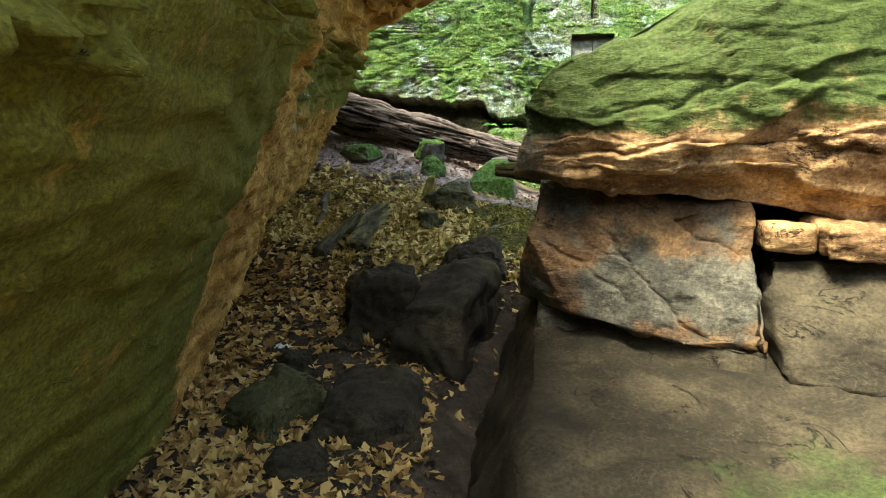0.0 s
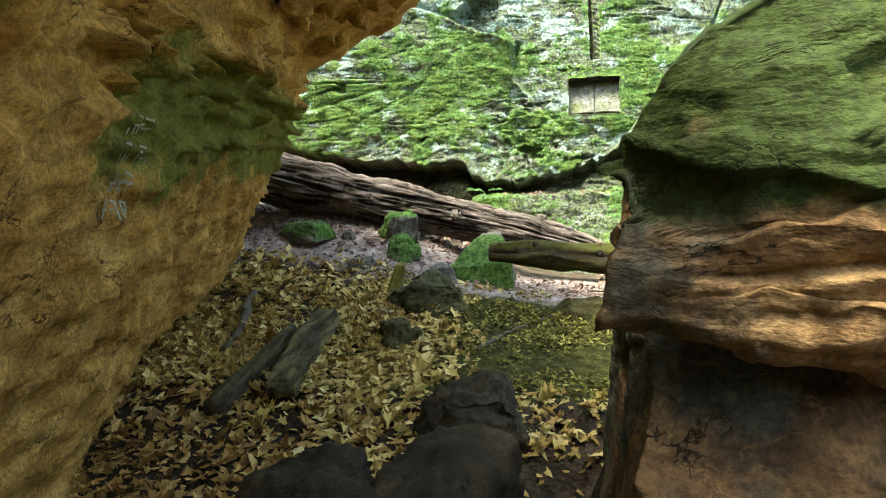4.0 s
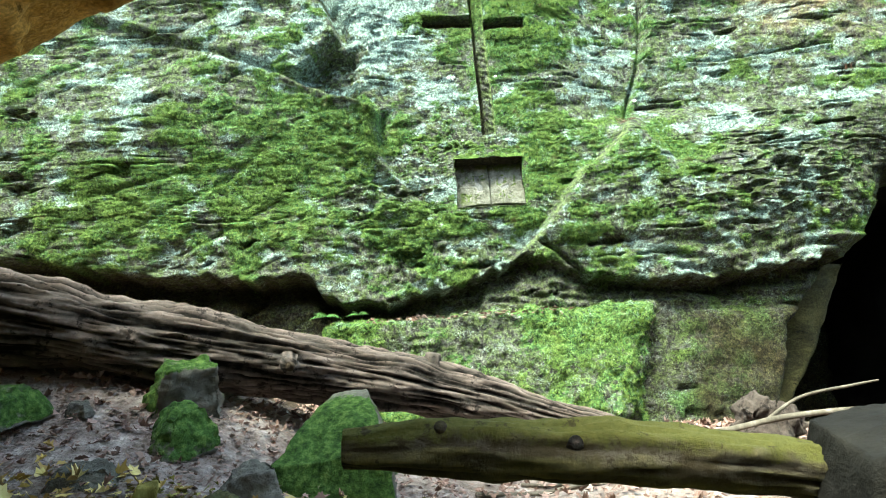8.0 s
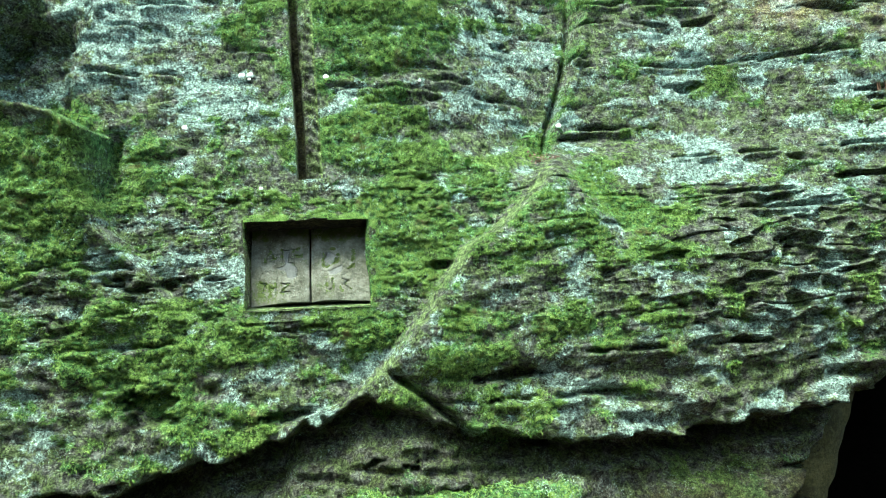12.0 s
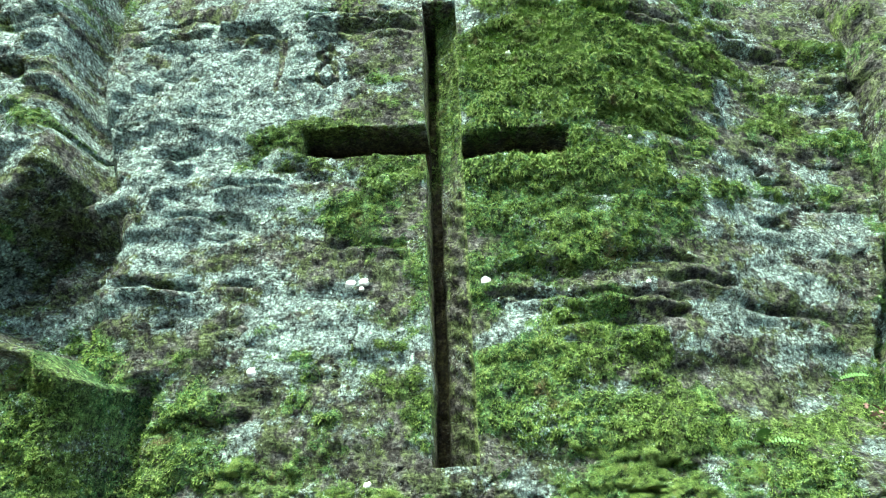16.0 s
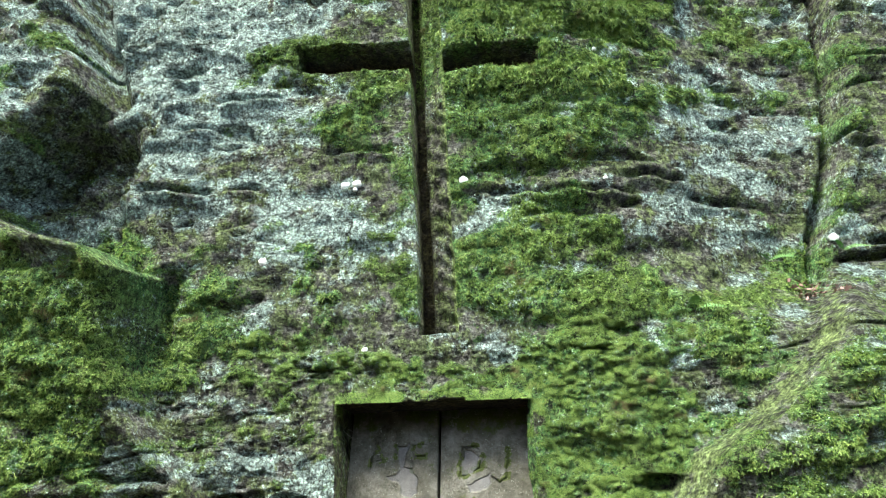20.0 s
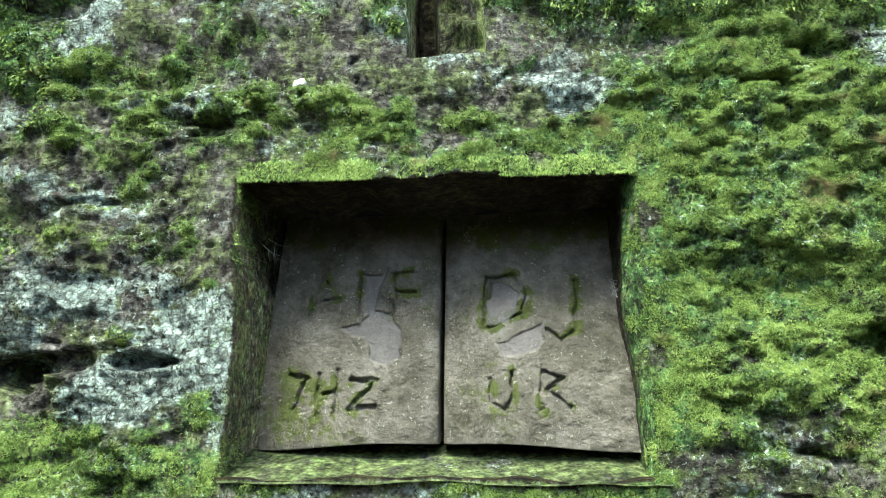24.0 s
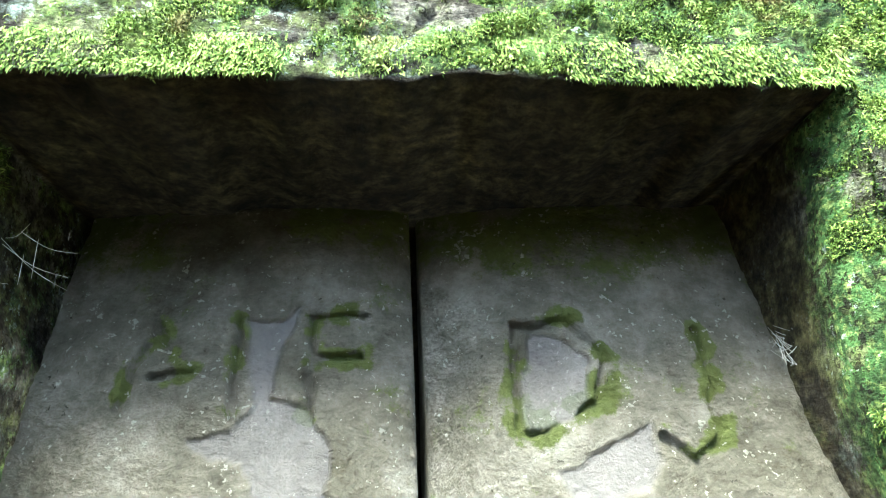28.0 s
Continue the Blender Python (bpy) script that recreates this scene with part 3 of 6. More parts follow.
def cliff_form(u, v):
    """How far the rock stands out at (u, v), and its masks."""
    j = 0.03 * fbm(u * 3, v * 3, octaves=3, seed=40)
    ju, jv = u + j, v + 0.03 * fbm(u * 3, v * 3, octaves=3, seed=44)
    panel = smooth(0.0, 0.12, ju - left_edge(jv)) * smooth(0.0, 0.12, right_edge(jv) - ju)
    calm = np.maximum(panel * smooth(1.2, 1.5, v), 0.65 * smooth(0.0, 0.1, ju - right_edge(jv)) * smooth(2.2, 1.7, u) * smooth(1.15, 1.3, v))
    calm = np.maximum(calm, 0.4 * smooth(-2.6, -2.0, u) * smooth(1.3, 1.7, v))
    # the upper panel turns away towards the crack
    away = 0.32 * smooth(0.45, 1.45, u) * smooth(2.05 - 0.6 * smooth(1.25, 1.7, u), 2.5 + 0.3 * smooth(1.4, 1.9, u), v) * smooth(3.4, 2.2, u)
    # beds of the sandstone: uneven ledges that run level
    bed = v * 5.2 + 0.5 * fbm(u * 0.7, v * 0.7, octaves=2, seed=3)
    ledge = gnoise(bed * 1.6, u * 0.9, 0.0, 5) + 0.55 * gnoise(bed * 3.7, u * 1.9, 0.3, 6) + 0.35 * gnoise(bed * 8.3, u * 4.0, 0.6, 8)
    w = 0.16 * fbm(u * 0.7, v * 0.8, octaves=3, seed=11) * (1 - 0.8 * calm) - away
    rough = (0.011 + 0.001 * calm) * ledge + (0.026 - 0.002 * calm) * fbm(u * 6, v * 9, octaves=5, seed=14, gain=0.60)
    tilted = v - 0.38 * (u + 1.6) * smooth(-1.5, -2.2, u)
    cut = fbm(u * 2.2, tilted * 7.5, octaves=5, seed=17)
    rough = rough - (0.085 - 0.055 * calm) * smooth(0.36, 0.43, cut)
    # slab that stands proud beside the panel, with its hollow above
    top = np.interp(u, [-2.6, -1.72, -1.35, -1.08, -0.98], [3.05, 2.74, 2.55, 2.46, 2.40])
    side = smooth(0.03, -0.05, ju - left_edge(jv))
    slab = side * smooth(0.03, -0.02, jv - top)
    w = w + slab * np.interp(v, [1.15, 1.4, 1.8, 2.1, 2.5], [0.0, 0.05, 0.10, 0.15, 0.17])
    w = w - 0.09 * np.exp(-((ju - left_edge(jv) - 0.045) / 0.035) ** 2) * smooth(2.0, 2.3, v) * smooth(2.46, 2.38, v)
    w = w + 0.05 * np.exp(-((ju - left_edge(jv) + 0.05) / 0.06) ** 2) * smooth(1.6, 2.0, v) * smooth(2.44, 2.36, v)
    # rounded lip along the top of the slab
    lip = np.exp(-((jv - top + 0.03) / 0.035) ** 2) * smooth(-1.85, -1.6, u) * smooth(-0.92, -1.0, ju)
    w = w + 0.055 * lip
    block_u = np.interp(v, [2.7, 2.86, 3.13, 3.4, 3.67, 4.3], [-1.75, -1.55, -1.25, -1.36, -1.45, -1.5])
    block = smooth(0.03, -0.03, ju - block_u) * smooth(2.72, 2.80, jv + 0.35 * (u + 1.6))
    hollow = smooth(-1.75, -1.45, u) * smooth(-1.04, -1.16, ju) * smooth(2.46, 2.56, jv + 0.38 * (u + 1.2)) * smooth(3.08, 2.96, jv)
    w = w - (0.15 + 0.12 * smooth(-1.28, -1.5, u) * smooth(2.72, 2.85, v)) * hollow * (1 - block)
    w = w + 0.15 * block
    w = w + 0.05 * (hollow + 0.6 * side * smooth(-1.5, -1.2, u)) * fbm(u * 11, v * 11, octaves=4, seed=46, gain=0.6)
    w = w + 0.08 * smooth(-1.55, -1.85, u) * (1 - slab) * (1 - block) * smooth(3.6, 3.2, v)
    w = w + 0.05 * block * smooth(-2.4, -1.8, u) * fbm(u * 7, v * 9, octaves=4, seed=49, gain=0.6)
    cleft = np.exp(-((u - block_u - 0.05) / 0.05) ** 2) * smooth(3.0, 3.2, v)
    w = w - 0.12 * cleft
    # rock beyond the rib
    past = ju - right_edge(jv)
    rise = np.interp(v, [1.0, 1.3, 1.8, 2.3, 2.45, 2.7], [0.10, 0.16, 0.19, 0.14, 0.06, 0.07])
    wide = np.interp(v, [1.0, 1.8, 2.3, 2.45], [0.08, 0.11, 0.10, 0.03])
    w = w + rise * smooth(0.0, 1.0, (past + 0.03) / wide)
    crack = np.exp(-((past + 0.02) / 0.028) ** 2) * smooth(2.32, 2.45, v)
    w = w - 0.10 * crack
    fork = np.exp(-((v - np.interp(u, [0.60, 0.88, 1.12, 1.35], [1.50, 1.585, 1.64, 1.78])) / 0.035) ** 2) * smooth(0.55, 0.65, u) * smooth(1.45, 1.25, u)
    w = w + 0.022 * fork
    w = w - 0.012 * smooth(0.6, 0.8, u) * smooth(1.6, 1.5, v - 0.3 * (u - 0.8)) * smooth(1.05, 1.2, v) * smooth(1.4, 1.2, u)
    split = np.exp(-((v - np.interp(u, [0.30, 0.42, 0.75], [1.24, 1.18, 0.90])) / 0.024) ** 2) * smooth(0.28, 0.38, u) * smooth(0.80, 0.70, u)
    w = w - 0.11 * split
    # honeycomb hollows
    comb = spot(u, v, 2.45, 1.55, 0.75, 0.42)
    f1, gap, own = cells((u + 0.03 * fbm(u * 6, v * 6, octaves=2, seed=22)) * 7.5, (v + 0.12 * u) * 12.5, 0.0, 23, True)
    w = w - comb * 0.060 * smooth(0.03, 0.22, gap) * smooth(0.25, 0.7, own) + 0.05 * comb
    # flakes and broken beds all over
    f1, gap, own = cells((u + 0.05 * fbm(u * 5, v * 5, octaves=2, seed=24)) * 3.1, (v + 0.03 * fbm(u * 4, v * 9, octaves=2, seed=25)) * 9.5, 0.0, 26, True)
    rough = rough + (0.020 - 0.010 * calm) * (own - 0.5) - (0.006 - 0.002 * calm) * smooth(0.06, 0.0, gap)
    f1, gap, own = cells(u * 9 + 0.5 * fbm(u * 8, v * 8, octaves=2, seed=28), v * 22 + 0.5 * fbm(u * 6, v * 20, octaves=2, seed=29), 0.0, 30, True)
    rough = rough + (0.014 - 0.006 * calm) * (own - 0.5)
    # single bedding cracks with a lip below them
    for a, b, height, deep in SHELVES:
        line = v - height - 0.022 * fbm(u * 9, height * 7.0, octaves=4, seed=43)
        run = smooth(a - 0.02, a + 0.05, ju) * smooth(b + 0.02, b - 0.05, ju) * smooth(-0.25, 0.05, fbm(u * 5, height * 3.0, octaves=2, seed=47))
        rough = rough + run * (deep * 0.5 * np.exp(-((line + 0.018) / 0.016) ** 2) - deep * smooth(-0.006, 0.002, line) * smooth(0.030, 0.008, line))
    # short dark cracks along the beds
    slit = np.abs(gnoise(v * 7 + 0.6 * fbm(u * 1.6, v * 1.6, octaves=2, seed=38), u * 0.8, 0.4, 39))
    rough = rough - 0.028 * (1 - 0.6 * calm) * smooth(0.04, 0.0, slit) * smooth(-0.05, 0.2, fbm(u * 2.2, v * 3.1, octaves=2, seed=41))
    worn = np.clip(np.exp(-((past - 0.05) / 0.08) ** 2) * smooth(1.0, 1.15, v) * smooth(2.5, 2.25, v) + fork, 0, 1)
    w = w + rough * (1 - 0.55 * worn)
    # diagonal joints in the rock on the far side of the slab
    joint = np.abs(gnoise((v - 0.42 * u) * 2.2, u * 0.35, 0.0, 31))
    w = w - 0.025 * smooth(0.05, 0.0, joint) * smooth(-1.5, -2.1, u) * smooth(3.6, 3.0, v)
    # long hollow under the rim, ledges above the cave
    rim = under_edge(u) + 0.08 * fbm(u * 6, 0.0, octaves=4, seed=27)
    below = smooth(0.015, -0.025, v - rim)
    near = smooth(1.05, 1.35, u)
    deep = np.interp(u, [-2.0, -1.0, -0.6, 0.15, 0.30, 0.45, 0.62, 0.80, 1.1, 1.4, 2.0], [0.52, 0.50, 0.30, 0.30, 0.26, 0.12, 0.16, 0.26, 0.26, 0.26, 0.34])
    strata = gnoise((v + 0.10 * u) * 22 + 0.8 * fbm(u * 3, v * 3, octaves=2, seed=32), u * 1.5, 0.0, 42)
    low = smooth(0.0, -0.26, v - rim)
    w = w - below * deep * (1 - 0.45 * low) + below * (1 - near) * smooth(-0.9, -0.5, u) * (0.07 * strata + 0.05 * fbm(u * 8, v * 14, octaves=3, seed=45))
    shelf = smooth(1.2, 1.45, u) * smooth(0.55, 0.70, v) * smooth(1.25, 1.05, v)
    w = w + shelf * (0.13 * gnoise(v * 13 + 0.8 * fbm(u * 2, v, octaves=2, seed=35), u * 2.2, 0.0, 33) + 0.05 * fbm(u * 9, v * 12, octaves=3, seed=34))
    lower = smooth(1.3, 1.6, u) * smooth(0.62, 0.50, v)
    w = w * (1 - 0.6 * lower) - 0.02 * lower + lower * 0.06 * fbm(u * 2.5, v * 3.5, octaves=4, seed=36)
    # round off towards the cave and the sky
    d = outer_edge(v) + 0.06 * fbm(v * 3, u, octaves=3, seed=37) - u
    bend = np.interp(v, [0.5, 1.0, 1.8, 2.4], [0.10, 0.35, 0.55, 0.6])
    turn = np.clip(1 - d / bend, 0, 1)
    w = w - bend * (1 - np.sqrt(np.maximum(0, 1 - turn ** 2))) - np.clip(-d, 0, 0.5) * 6
    hang = spot(u, v, 3.55, 1.75, 0.42, 0.30)
    w = w - 0.16 * hang

    # what grows on it
    base = 0.285 + 0.55 * fbm(u * 1.1, v * 1.3, octaves=3, seed=50) + 0.95 * fbm(u * 3.6, v * 5.2, octaves=4, seed=53, gain=0.55) + 0.28 * fbm(u * 17, v * 24, octaves=3, seed=57)
    moss = base + 0.0
    for cu, cv, ru, rv, a in ((-1.75, 2.0, 0.75, 0.65, 0.50), (-0.45, 2.42, 0.45, 0.22, 0.30), (0.5, 2.42, 0.5, 0.25, 0.22), (0.45, 2.85, 0.45, 0.25, 0.15), (-2.6, 1.6, 0.9, 0.5, 0.3), (1.9, 0.2, 0.6, 0.5, 0.85), (1.9, 1.3, 0.6, 0.35, 0.12), (0.0, 2.01, 0.5, 0.045, 0.40), (-1.02, 2.1, 0.10, 0.35, 0.35), (-0.85, 2.35, 0.14, 0.22, 0.40), (0.4, 3.10, 0.7, 0.10, 0.30), (0.1, 3.13, 0.5, 0.05, 0.3), (0.35, 2.88, 0.5, 0.12, 0.25), (-0.55, 3.16, 0.6, 0.05, 0.30), (-0.3, 3.0, 0.35, 0.06, 0.35), (0.42, 3.60, 0.42, 0.25, 0.80), (0.48, 1.85, 0.2, 0.35, 0.65), (-0.10, 2.025, 0.045, 0.028, -0.7), (0.03, 2.04, 0.04, 0.022, -0.6), (0.16, 2.10, 0.06, 0.03, -0.4), (-0.24, 2.09, 0.05, 0.03, -0.4), (0.2, 2.15, 0.7, 0.35, 0.12), (0.0, 2.07, 0.45, 0.07, 0.30), (-1.25, 2.2, 0.28, 0.38, 0.45), (0.42, 2.02, 0.2, 0.12, 0.3), (-0.42, 1.8, 0.14, 0.3, 0.22), (0.0, 1.45, 0.5, 0.09, 0.25),
                              (-0.55, 1.35, 0.5, 0.3, 0.35), (0.75, 1.15, 0.4, 0.3, 0.35), (0.3, 2.9, 0.5, 0.5, 0.1), (1.35, 3.45, 0.25, 0.12, 0.35),
                              (-0.45, 3.25, 0.9, 0.10, 0.28), (-0.6, 2.15, 0.35, 0.35, 0.15), (1.5, 2.0, 0.4, 0.4, 0.12), (-3.2, 1.6, 0.8, 0.4, 0.2),
                              (-0.75, 2.95, 0.45, 0.55, -0.35), (-0.8, 3.65, 0.6, 0.3, -0.65), (-1.0, 3.25, 0.35, 0.4, -0.25), (0.75, 2.55, 0.3, 0.12, -0.25), (0.25, 2.95, 0.3, 0.2, 0.2), (0.5, 3.55, 0.4, 0.3, 0.25), (1.1, 3.05, 0.25, 0.3, -0.3), (0.72, 2.70, 0.3, 0.22, -0.30),
                              (2.6, 2.6, 0.9, 0.6, -0.12), (2.3, 0.9, 0.8, 0.25, -0.35), (-0.35, 2.7, 0.2, 0.2, -0.15)):
        moss = moss + a * spot(u, v, cu, cv, ru, rv)
    # broken cushions with bare rock between them round the niche
    moss = moss + spot(u, v, -0.05, 1.95, 0.75, 0.5) * (0.75 * fbm(u * 12, v * 16, octaves=4, seed=54, gain=0.6) - 0.05 - 0.13 * smooth(0.25, -0.25, u))
    moss = moss + 0.30 * np.clip(ledge, -0.3, 0.3)
    lichen = 0.30 + 0.75 * fbm(u * 2.1, v * 2.6, octaves=4, seed=60) + 0.95 * fbm(u * 5, v * 9, octaves=4, seed=64)
    for cu, cv, ru, rv, a in ((-0.75, 3.30, 0.45, 0.65, 0.42), (-0.85, 3.65, 0.6, 0.35, 0.35), (-1.2, 3.2, 0.3, 0.5, 0.2), (1.15, 3.05, 0.3, 0.35, 0.38), (-1.6, 3.2, 0.3, 0.3, 0.3), (2.6, 2.7, 0.9, 0.7, 0.06), (-1.35, 1.55, 0.5, 0.4, 0.14), (1.9, 0.95, 0.6, 0.15, 0.22),
                              (-3.0, 2.6, 0.9, 0.6, 0.10), (0.1, 2.7, 0.5, 0.5, 0.08), (-0.3, 1.9, 0.5, 0.4, 0.10)):
        lichen = lichen + a * spot(u, v, cu, cv, ru, rv)
    rib = np.exp(-((past - 0.02) / 0.040) ** 2) * smooth(1.0, 1.15, v) * smooth(2.5, 2.25, v)
    lobe = np.exp(-((ju - left_edge(jv) + 0.05) / 0.05) ** 2) * smooth(1.3, 1.5, v) * smooth(2.15, 1.75, v)
    film = np.clip(0.58 * rib + 0.25 * lobe + 0.40 * fork + 0.45 * lip, 0, 1) * (0.75 + 0.5 * fbm(u * 6, v * 6, octaves=3, seed=70))
    film = np.maximum(film, 0.3 * np.exp(-((past - 0.12) / 0.10) ** 2) * smooth(2.45, 2.7, v))
    ochre = np.clip(spot(u, v, 3.2, 3.5, 0.5, 0.4) * 1.2 * (0.4 + fbm(u * 4, v * 4, octaves=3, seed=72)), 0, 0.8)
    # shade under the rim and overhang painted in, with brown rock low down
    shade_tone = np.clip(0.35 * below * near + below * (1 - near) * (0.9 - 0.55 * smooth(-0.8, -0.4, u)) + 0.75 * lower * smooth(1.4, 1.7, u) + 0.8 * hang, 0, 1) * (0.8 + 0.5 * fbm(u * 3, v * 3, octaves=3, seed=78))
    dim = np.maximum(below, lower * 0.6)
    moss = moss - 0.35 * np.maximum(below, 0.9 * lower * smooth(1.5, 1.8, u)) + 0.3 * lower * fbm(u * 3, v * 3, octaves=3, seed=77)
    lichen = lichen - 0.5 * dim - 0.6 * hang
    moss = moss - 0.7 * hang
    inside = np.clip(film + ochre, 0, 1)
    moss, lichen = moss * (1 - 0.8 * inside), lichen * (1 - inside)
    grow = smooth(0.45, 0.75, moss)
    w = w + grow * (0.006 + 0.034 * np.abs(fbm(u * 13, v * 17, octaves=4, seed=80, gain=0.6))) + 0.007 * fbm(u * 60, v * 75, octaves=2, seed=84)
    return w, np.clip(moss, 0, 1), np.clip(lichen, 0, 1), np.clip(film, 0, 1), ochre, np.clip(shade_tone, 0, 1)


def stroke_depth(u, v, strokes, width):
    d = np.full(u.shape, 9.0)
    for a, b, c, e in strokes:
        t = np.clip(((u - a) * (c - a) + (v - b) * (e - b)) / ((c - a) ** 2 + (e - b) ** 2), 0, 1)
        d = np.minimum(d, np.hypot(u - a - t * (c - a), v - b - t * (e - b)))
    return smooth(width, width * 0.35, d)


def carve(u, v, w, moss, lichen, film):
    """Cuts the cross and the niche into the form. u here is measured from the leaning stem for the cross."""
    cu = u - stem_shift(v)
    stem = (cu > STEM[0]) & (cu < STEM[1]) & (v > STEM[2]) & (v < STEM[3])
    arm_l = (cu > ARM_L[0]) & (cu <= STEM[0]) & (v > ARM_L[1]) & (v < ARM_L[2])
    arm_r = (cu < ARM_R[0]) & (cu >= STEM[1]) & (v > ARM_R[1]) & (v < ARM_R[2])
    across = np.clip((cu - STEM[0]) / (STEM[1] - STEM[0]), 0, 1)
    rough = 0.010 * fbm(u * 14, v * 14, octaves=3, seed=90)
    tool = (np.abs(((v + 0.9 * u + 0.012 * fbm(u * 20, v * 9, octaves=2, seed=92)) / 0.058) % 1.0 - 0.5) * 2) ** 1.5
    w = np.where(stem, -0.215 + 0.105 * smooth(0.27, 0.36, across) + 0.045 * smooth(0.46, 1.0, across) + rough * 2.0 + 0.028 * smooth(0.40, 0.55, across) * smooth(1.0, 0.85, across) * tool * (v < 3.1), w)
    w = np.where(arm_l | arm_r, -0.14 + rough, w)
    # the far side of the niche is worn to a mossy splay before it drops to the back
    tall = (v > NICHE[2]) & (v < NICHE[3])
    box = (u > NICHE[0]) & (u < NICHE[1] - 0.0045) & tall
    w = np.where(box, -0.232 + 0.6 * rough, w)
    splay = (u >= NICHE[1] - 0.0045) & (u < NICHE[1]) & tall
    w = np.where(splay, np.where(u < NICHE[1] - 0.002, -0.080, -0.034) + rough, w)
    figures = stroke_depth(u, v, [(-0.632, 3.80, -0.640, 3.54), (-0.655, 3.77, -0.632, 3.80), (-0.455, 3.74, -0.425, 3.70), (-0.425, 3.70, -0.485, 3.64), (-0.485, 3.70, -0.455, 3.74), (-0.485, 3.70, -0.425, 3.64),
                                  (-0.425, 3.64, -0.42, 3.58), (-0.42, 3.58, -0.455, 3.545), (-0.455, 3.545, -0.49, 3.58), (-0.49, 3.58, -0.485, 3.64)], 0.016)
    w = w - 0.014 * figures
    lichen = lichen * (1 - 0.9 * figures)
    grow = 0.0035
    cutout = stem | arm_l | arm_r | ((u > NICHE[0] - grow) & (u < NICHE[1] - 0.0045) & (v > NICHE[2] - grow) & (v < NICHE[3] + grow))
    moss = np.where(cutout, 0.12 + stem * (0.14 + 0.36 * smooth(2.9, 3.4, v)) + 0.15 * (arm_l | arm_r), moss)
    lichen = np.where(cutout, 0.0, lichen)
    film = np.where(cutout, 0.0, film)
    moss = np.where(splay, np.where(u < NICHE[1] - 0.002, 0.25, 0.72) + 0.5 * fbm(u * 20, v * 20, octaves=2, seed=94), moss)
    jamb_l = np.abs(u - NICHE[0]) < 0.0034
    jamb = jamb_l & (v > NICHE[2]) & (v < NICHE[3])
    moss = np.where(jamb, 0.45, moss)
    lichen = np.where(jamb, 0.22 + 0.5 * fbm(u * 3, v * 9, octaves=2, seed=99), lichen)
    # stem's shaded left side and the niche's dark inside painted over olive-brown stone
    damp_shade = np.where(stem, 0.85 * smooth(0.50, 0.22, across) + 0.10 * smooth(0.4, 0.5, across) * smooth(0.92, 0.85, across), cutout * np.where(jamb, 0.50, 1.0))
    # green film on the floor; at the right edge it paints a lit arris
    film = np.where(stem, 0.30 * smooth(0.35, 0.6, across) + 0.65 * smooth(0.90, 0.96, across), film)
    # shade painted on the deep part of the splay
    damp_shade = np.where(splay & (u < NICHE[1] - 0.002), 0.85, damp_shade)
    return w, moss, lichen, film, damp_shade


UL = with_edges(lines((-8, -2.6, 0.05), (-2.6, -1.3, 0.02), (-1.3, -0.6, 0.011), (-0.6, 0.62, 0.0045), (0.62, 1.5, 0.011), (1.5, 3.2, 0.015), (3.2, 5.2, 0.03)),
                [NICHE[0], NICHE[1] - 0.0045, NICHE[1], STEM[0] + 0.0, STEM[1], ARM_L[0], ARM_R[0]])
VL = with_edges(lines((-0.75, 0.5, 0.03), (0.5, 1.15, 0.014), (1.15, 1.4, 0.010), (1.4, 2.16, 0.0045), (2.16, 3.95, 0.011), (3.95, 6.4, 0.035)),
                [NICHE[2], NICHE[3], STEM[2], STEM[3], ARM_L[1], ARM_L[2], ARM_R[1], ARM_R[2]])


CLIFF_DATA = []


def build_cliff():
    gu, gv = np.meshgrid(UL, VL)
    # the grid follows the leaning stem near the cross, and stays straight at the niche
    u = gu + stem_shift(gv) * smooth(0.9, 0.55, np.abs(gu)) * (gv > 2.08)
    v = gv + 0.0
    w, moss, lichen, film, ochre, shade_tone = cliff_form(u, v)
    # dressed margin round the cuttings
    near = smooth(0.10, 0.0, np.maximum(np.abs(u) - 0.305, np.abs(v - 1.77) - 0.225))
    w = w * (1 - 0.85 * near) + 0.006 * near
    near = smooth(0.10, 0.0, np.maximum(np.abs(u - stem_shift(v)) - 0.07, np.abs(v - 3.06) - 0.88))
    w = w * (1 - 0.6 * near)
    w, moss, lichen, film, damp_shade = carve(u, v, w, moss, lichen, film)
    worn = (0.006 + 0.026 * np.exp(-((v - 1.81) / 0.13) ** 2)) * (v > NICHE[2]) * (v < NICHE[3]) * (u < NICHE[1] - 0.0008)
    u = u - worn * np.where(u < NICHE[1] - 0.002, 0.35, 0.6) * smooth(NICHE[1] - 0.12, NICHE[1] - 0.02, u)
    # cut edges are not quite straight
    cut = smooth(0.75, 0.45, np.abs(u))
    u = u + cut * 0.010 * fbm(u * 8, v * 8, octaves=3, seed=95)
    v = v + cut * 0.010 * fbm(u * 8, v * 8, octaves=3, seed=98)
    v = v + 0.012 * smooth(0.04, 0.0, np.abs(v - NICHE[3])) * smooth(0.36, 0.30, np.abs(u)) * fbm(u * 22, u * 5, octaves=4, seed=96)
    # moss swells a little over the near side of the niche
    swell = smooth(0.14, 0.0, np.abs(u - NICHE[0])) * smooth(-0.10, -0.02, w) * np.exp(-((v - 1.70) / 0.10) ** 2)
    u = u + 0.012 * swell
    pts = np.stack([u, -w, v], -1).reshape(-1, 3)
    CLIFF_DATA.extend([pts, grid_faces(len(UL), len(VL)), moss.ravel()])
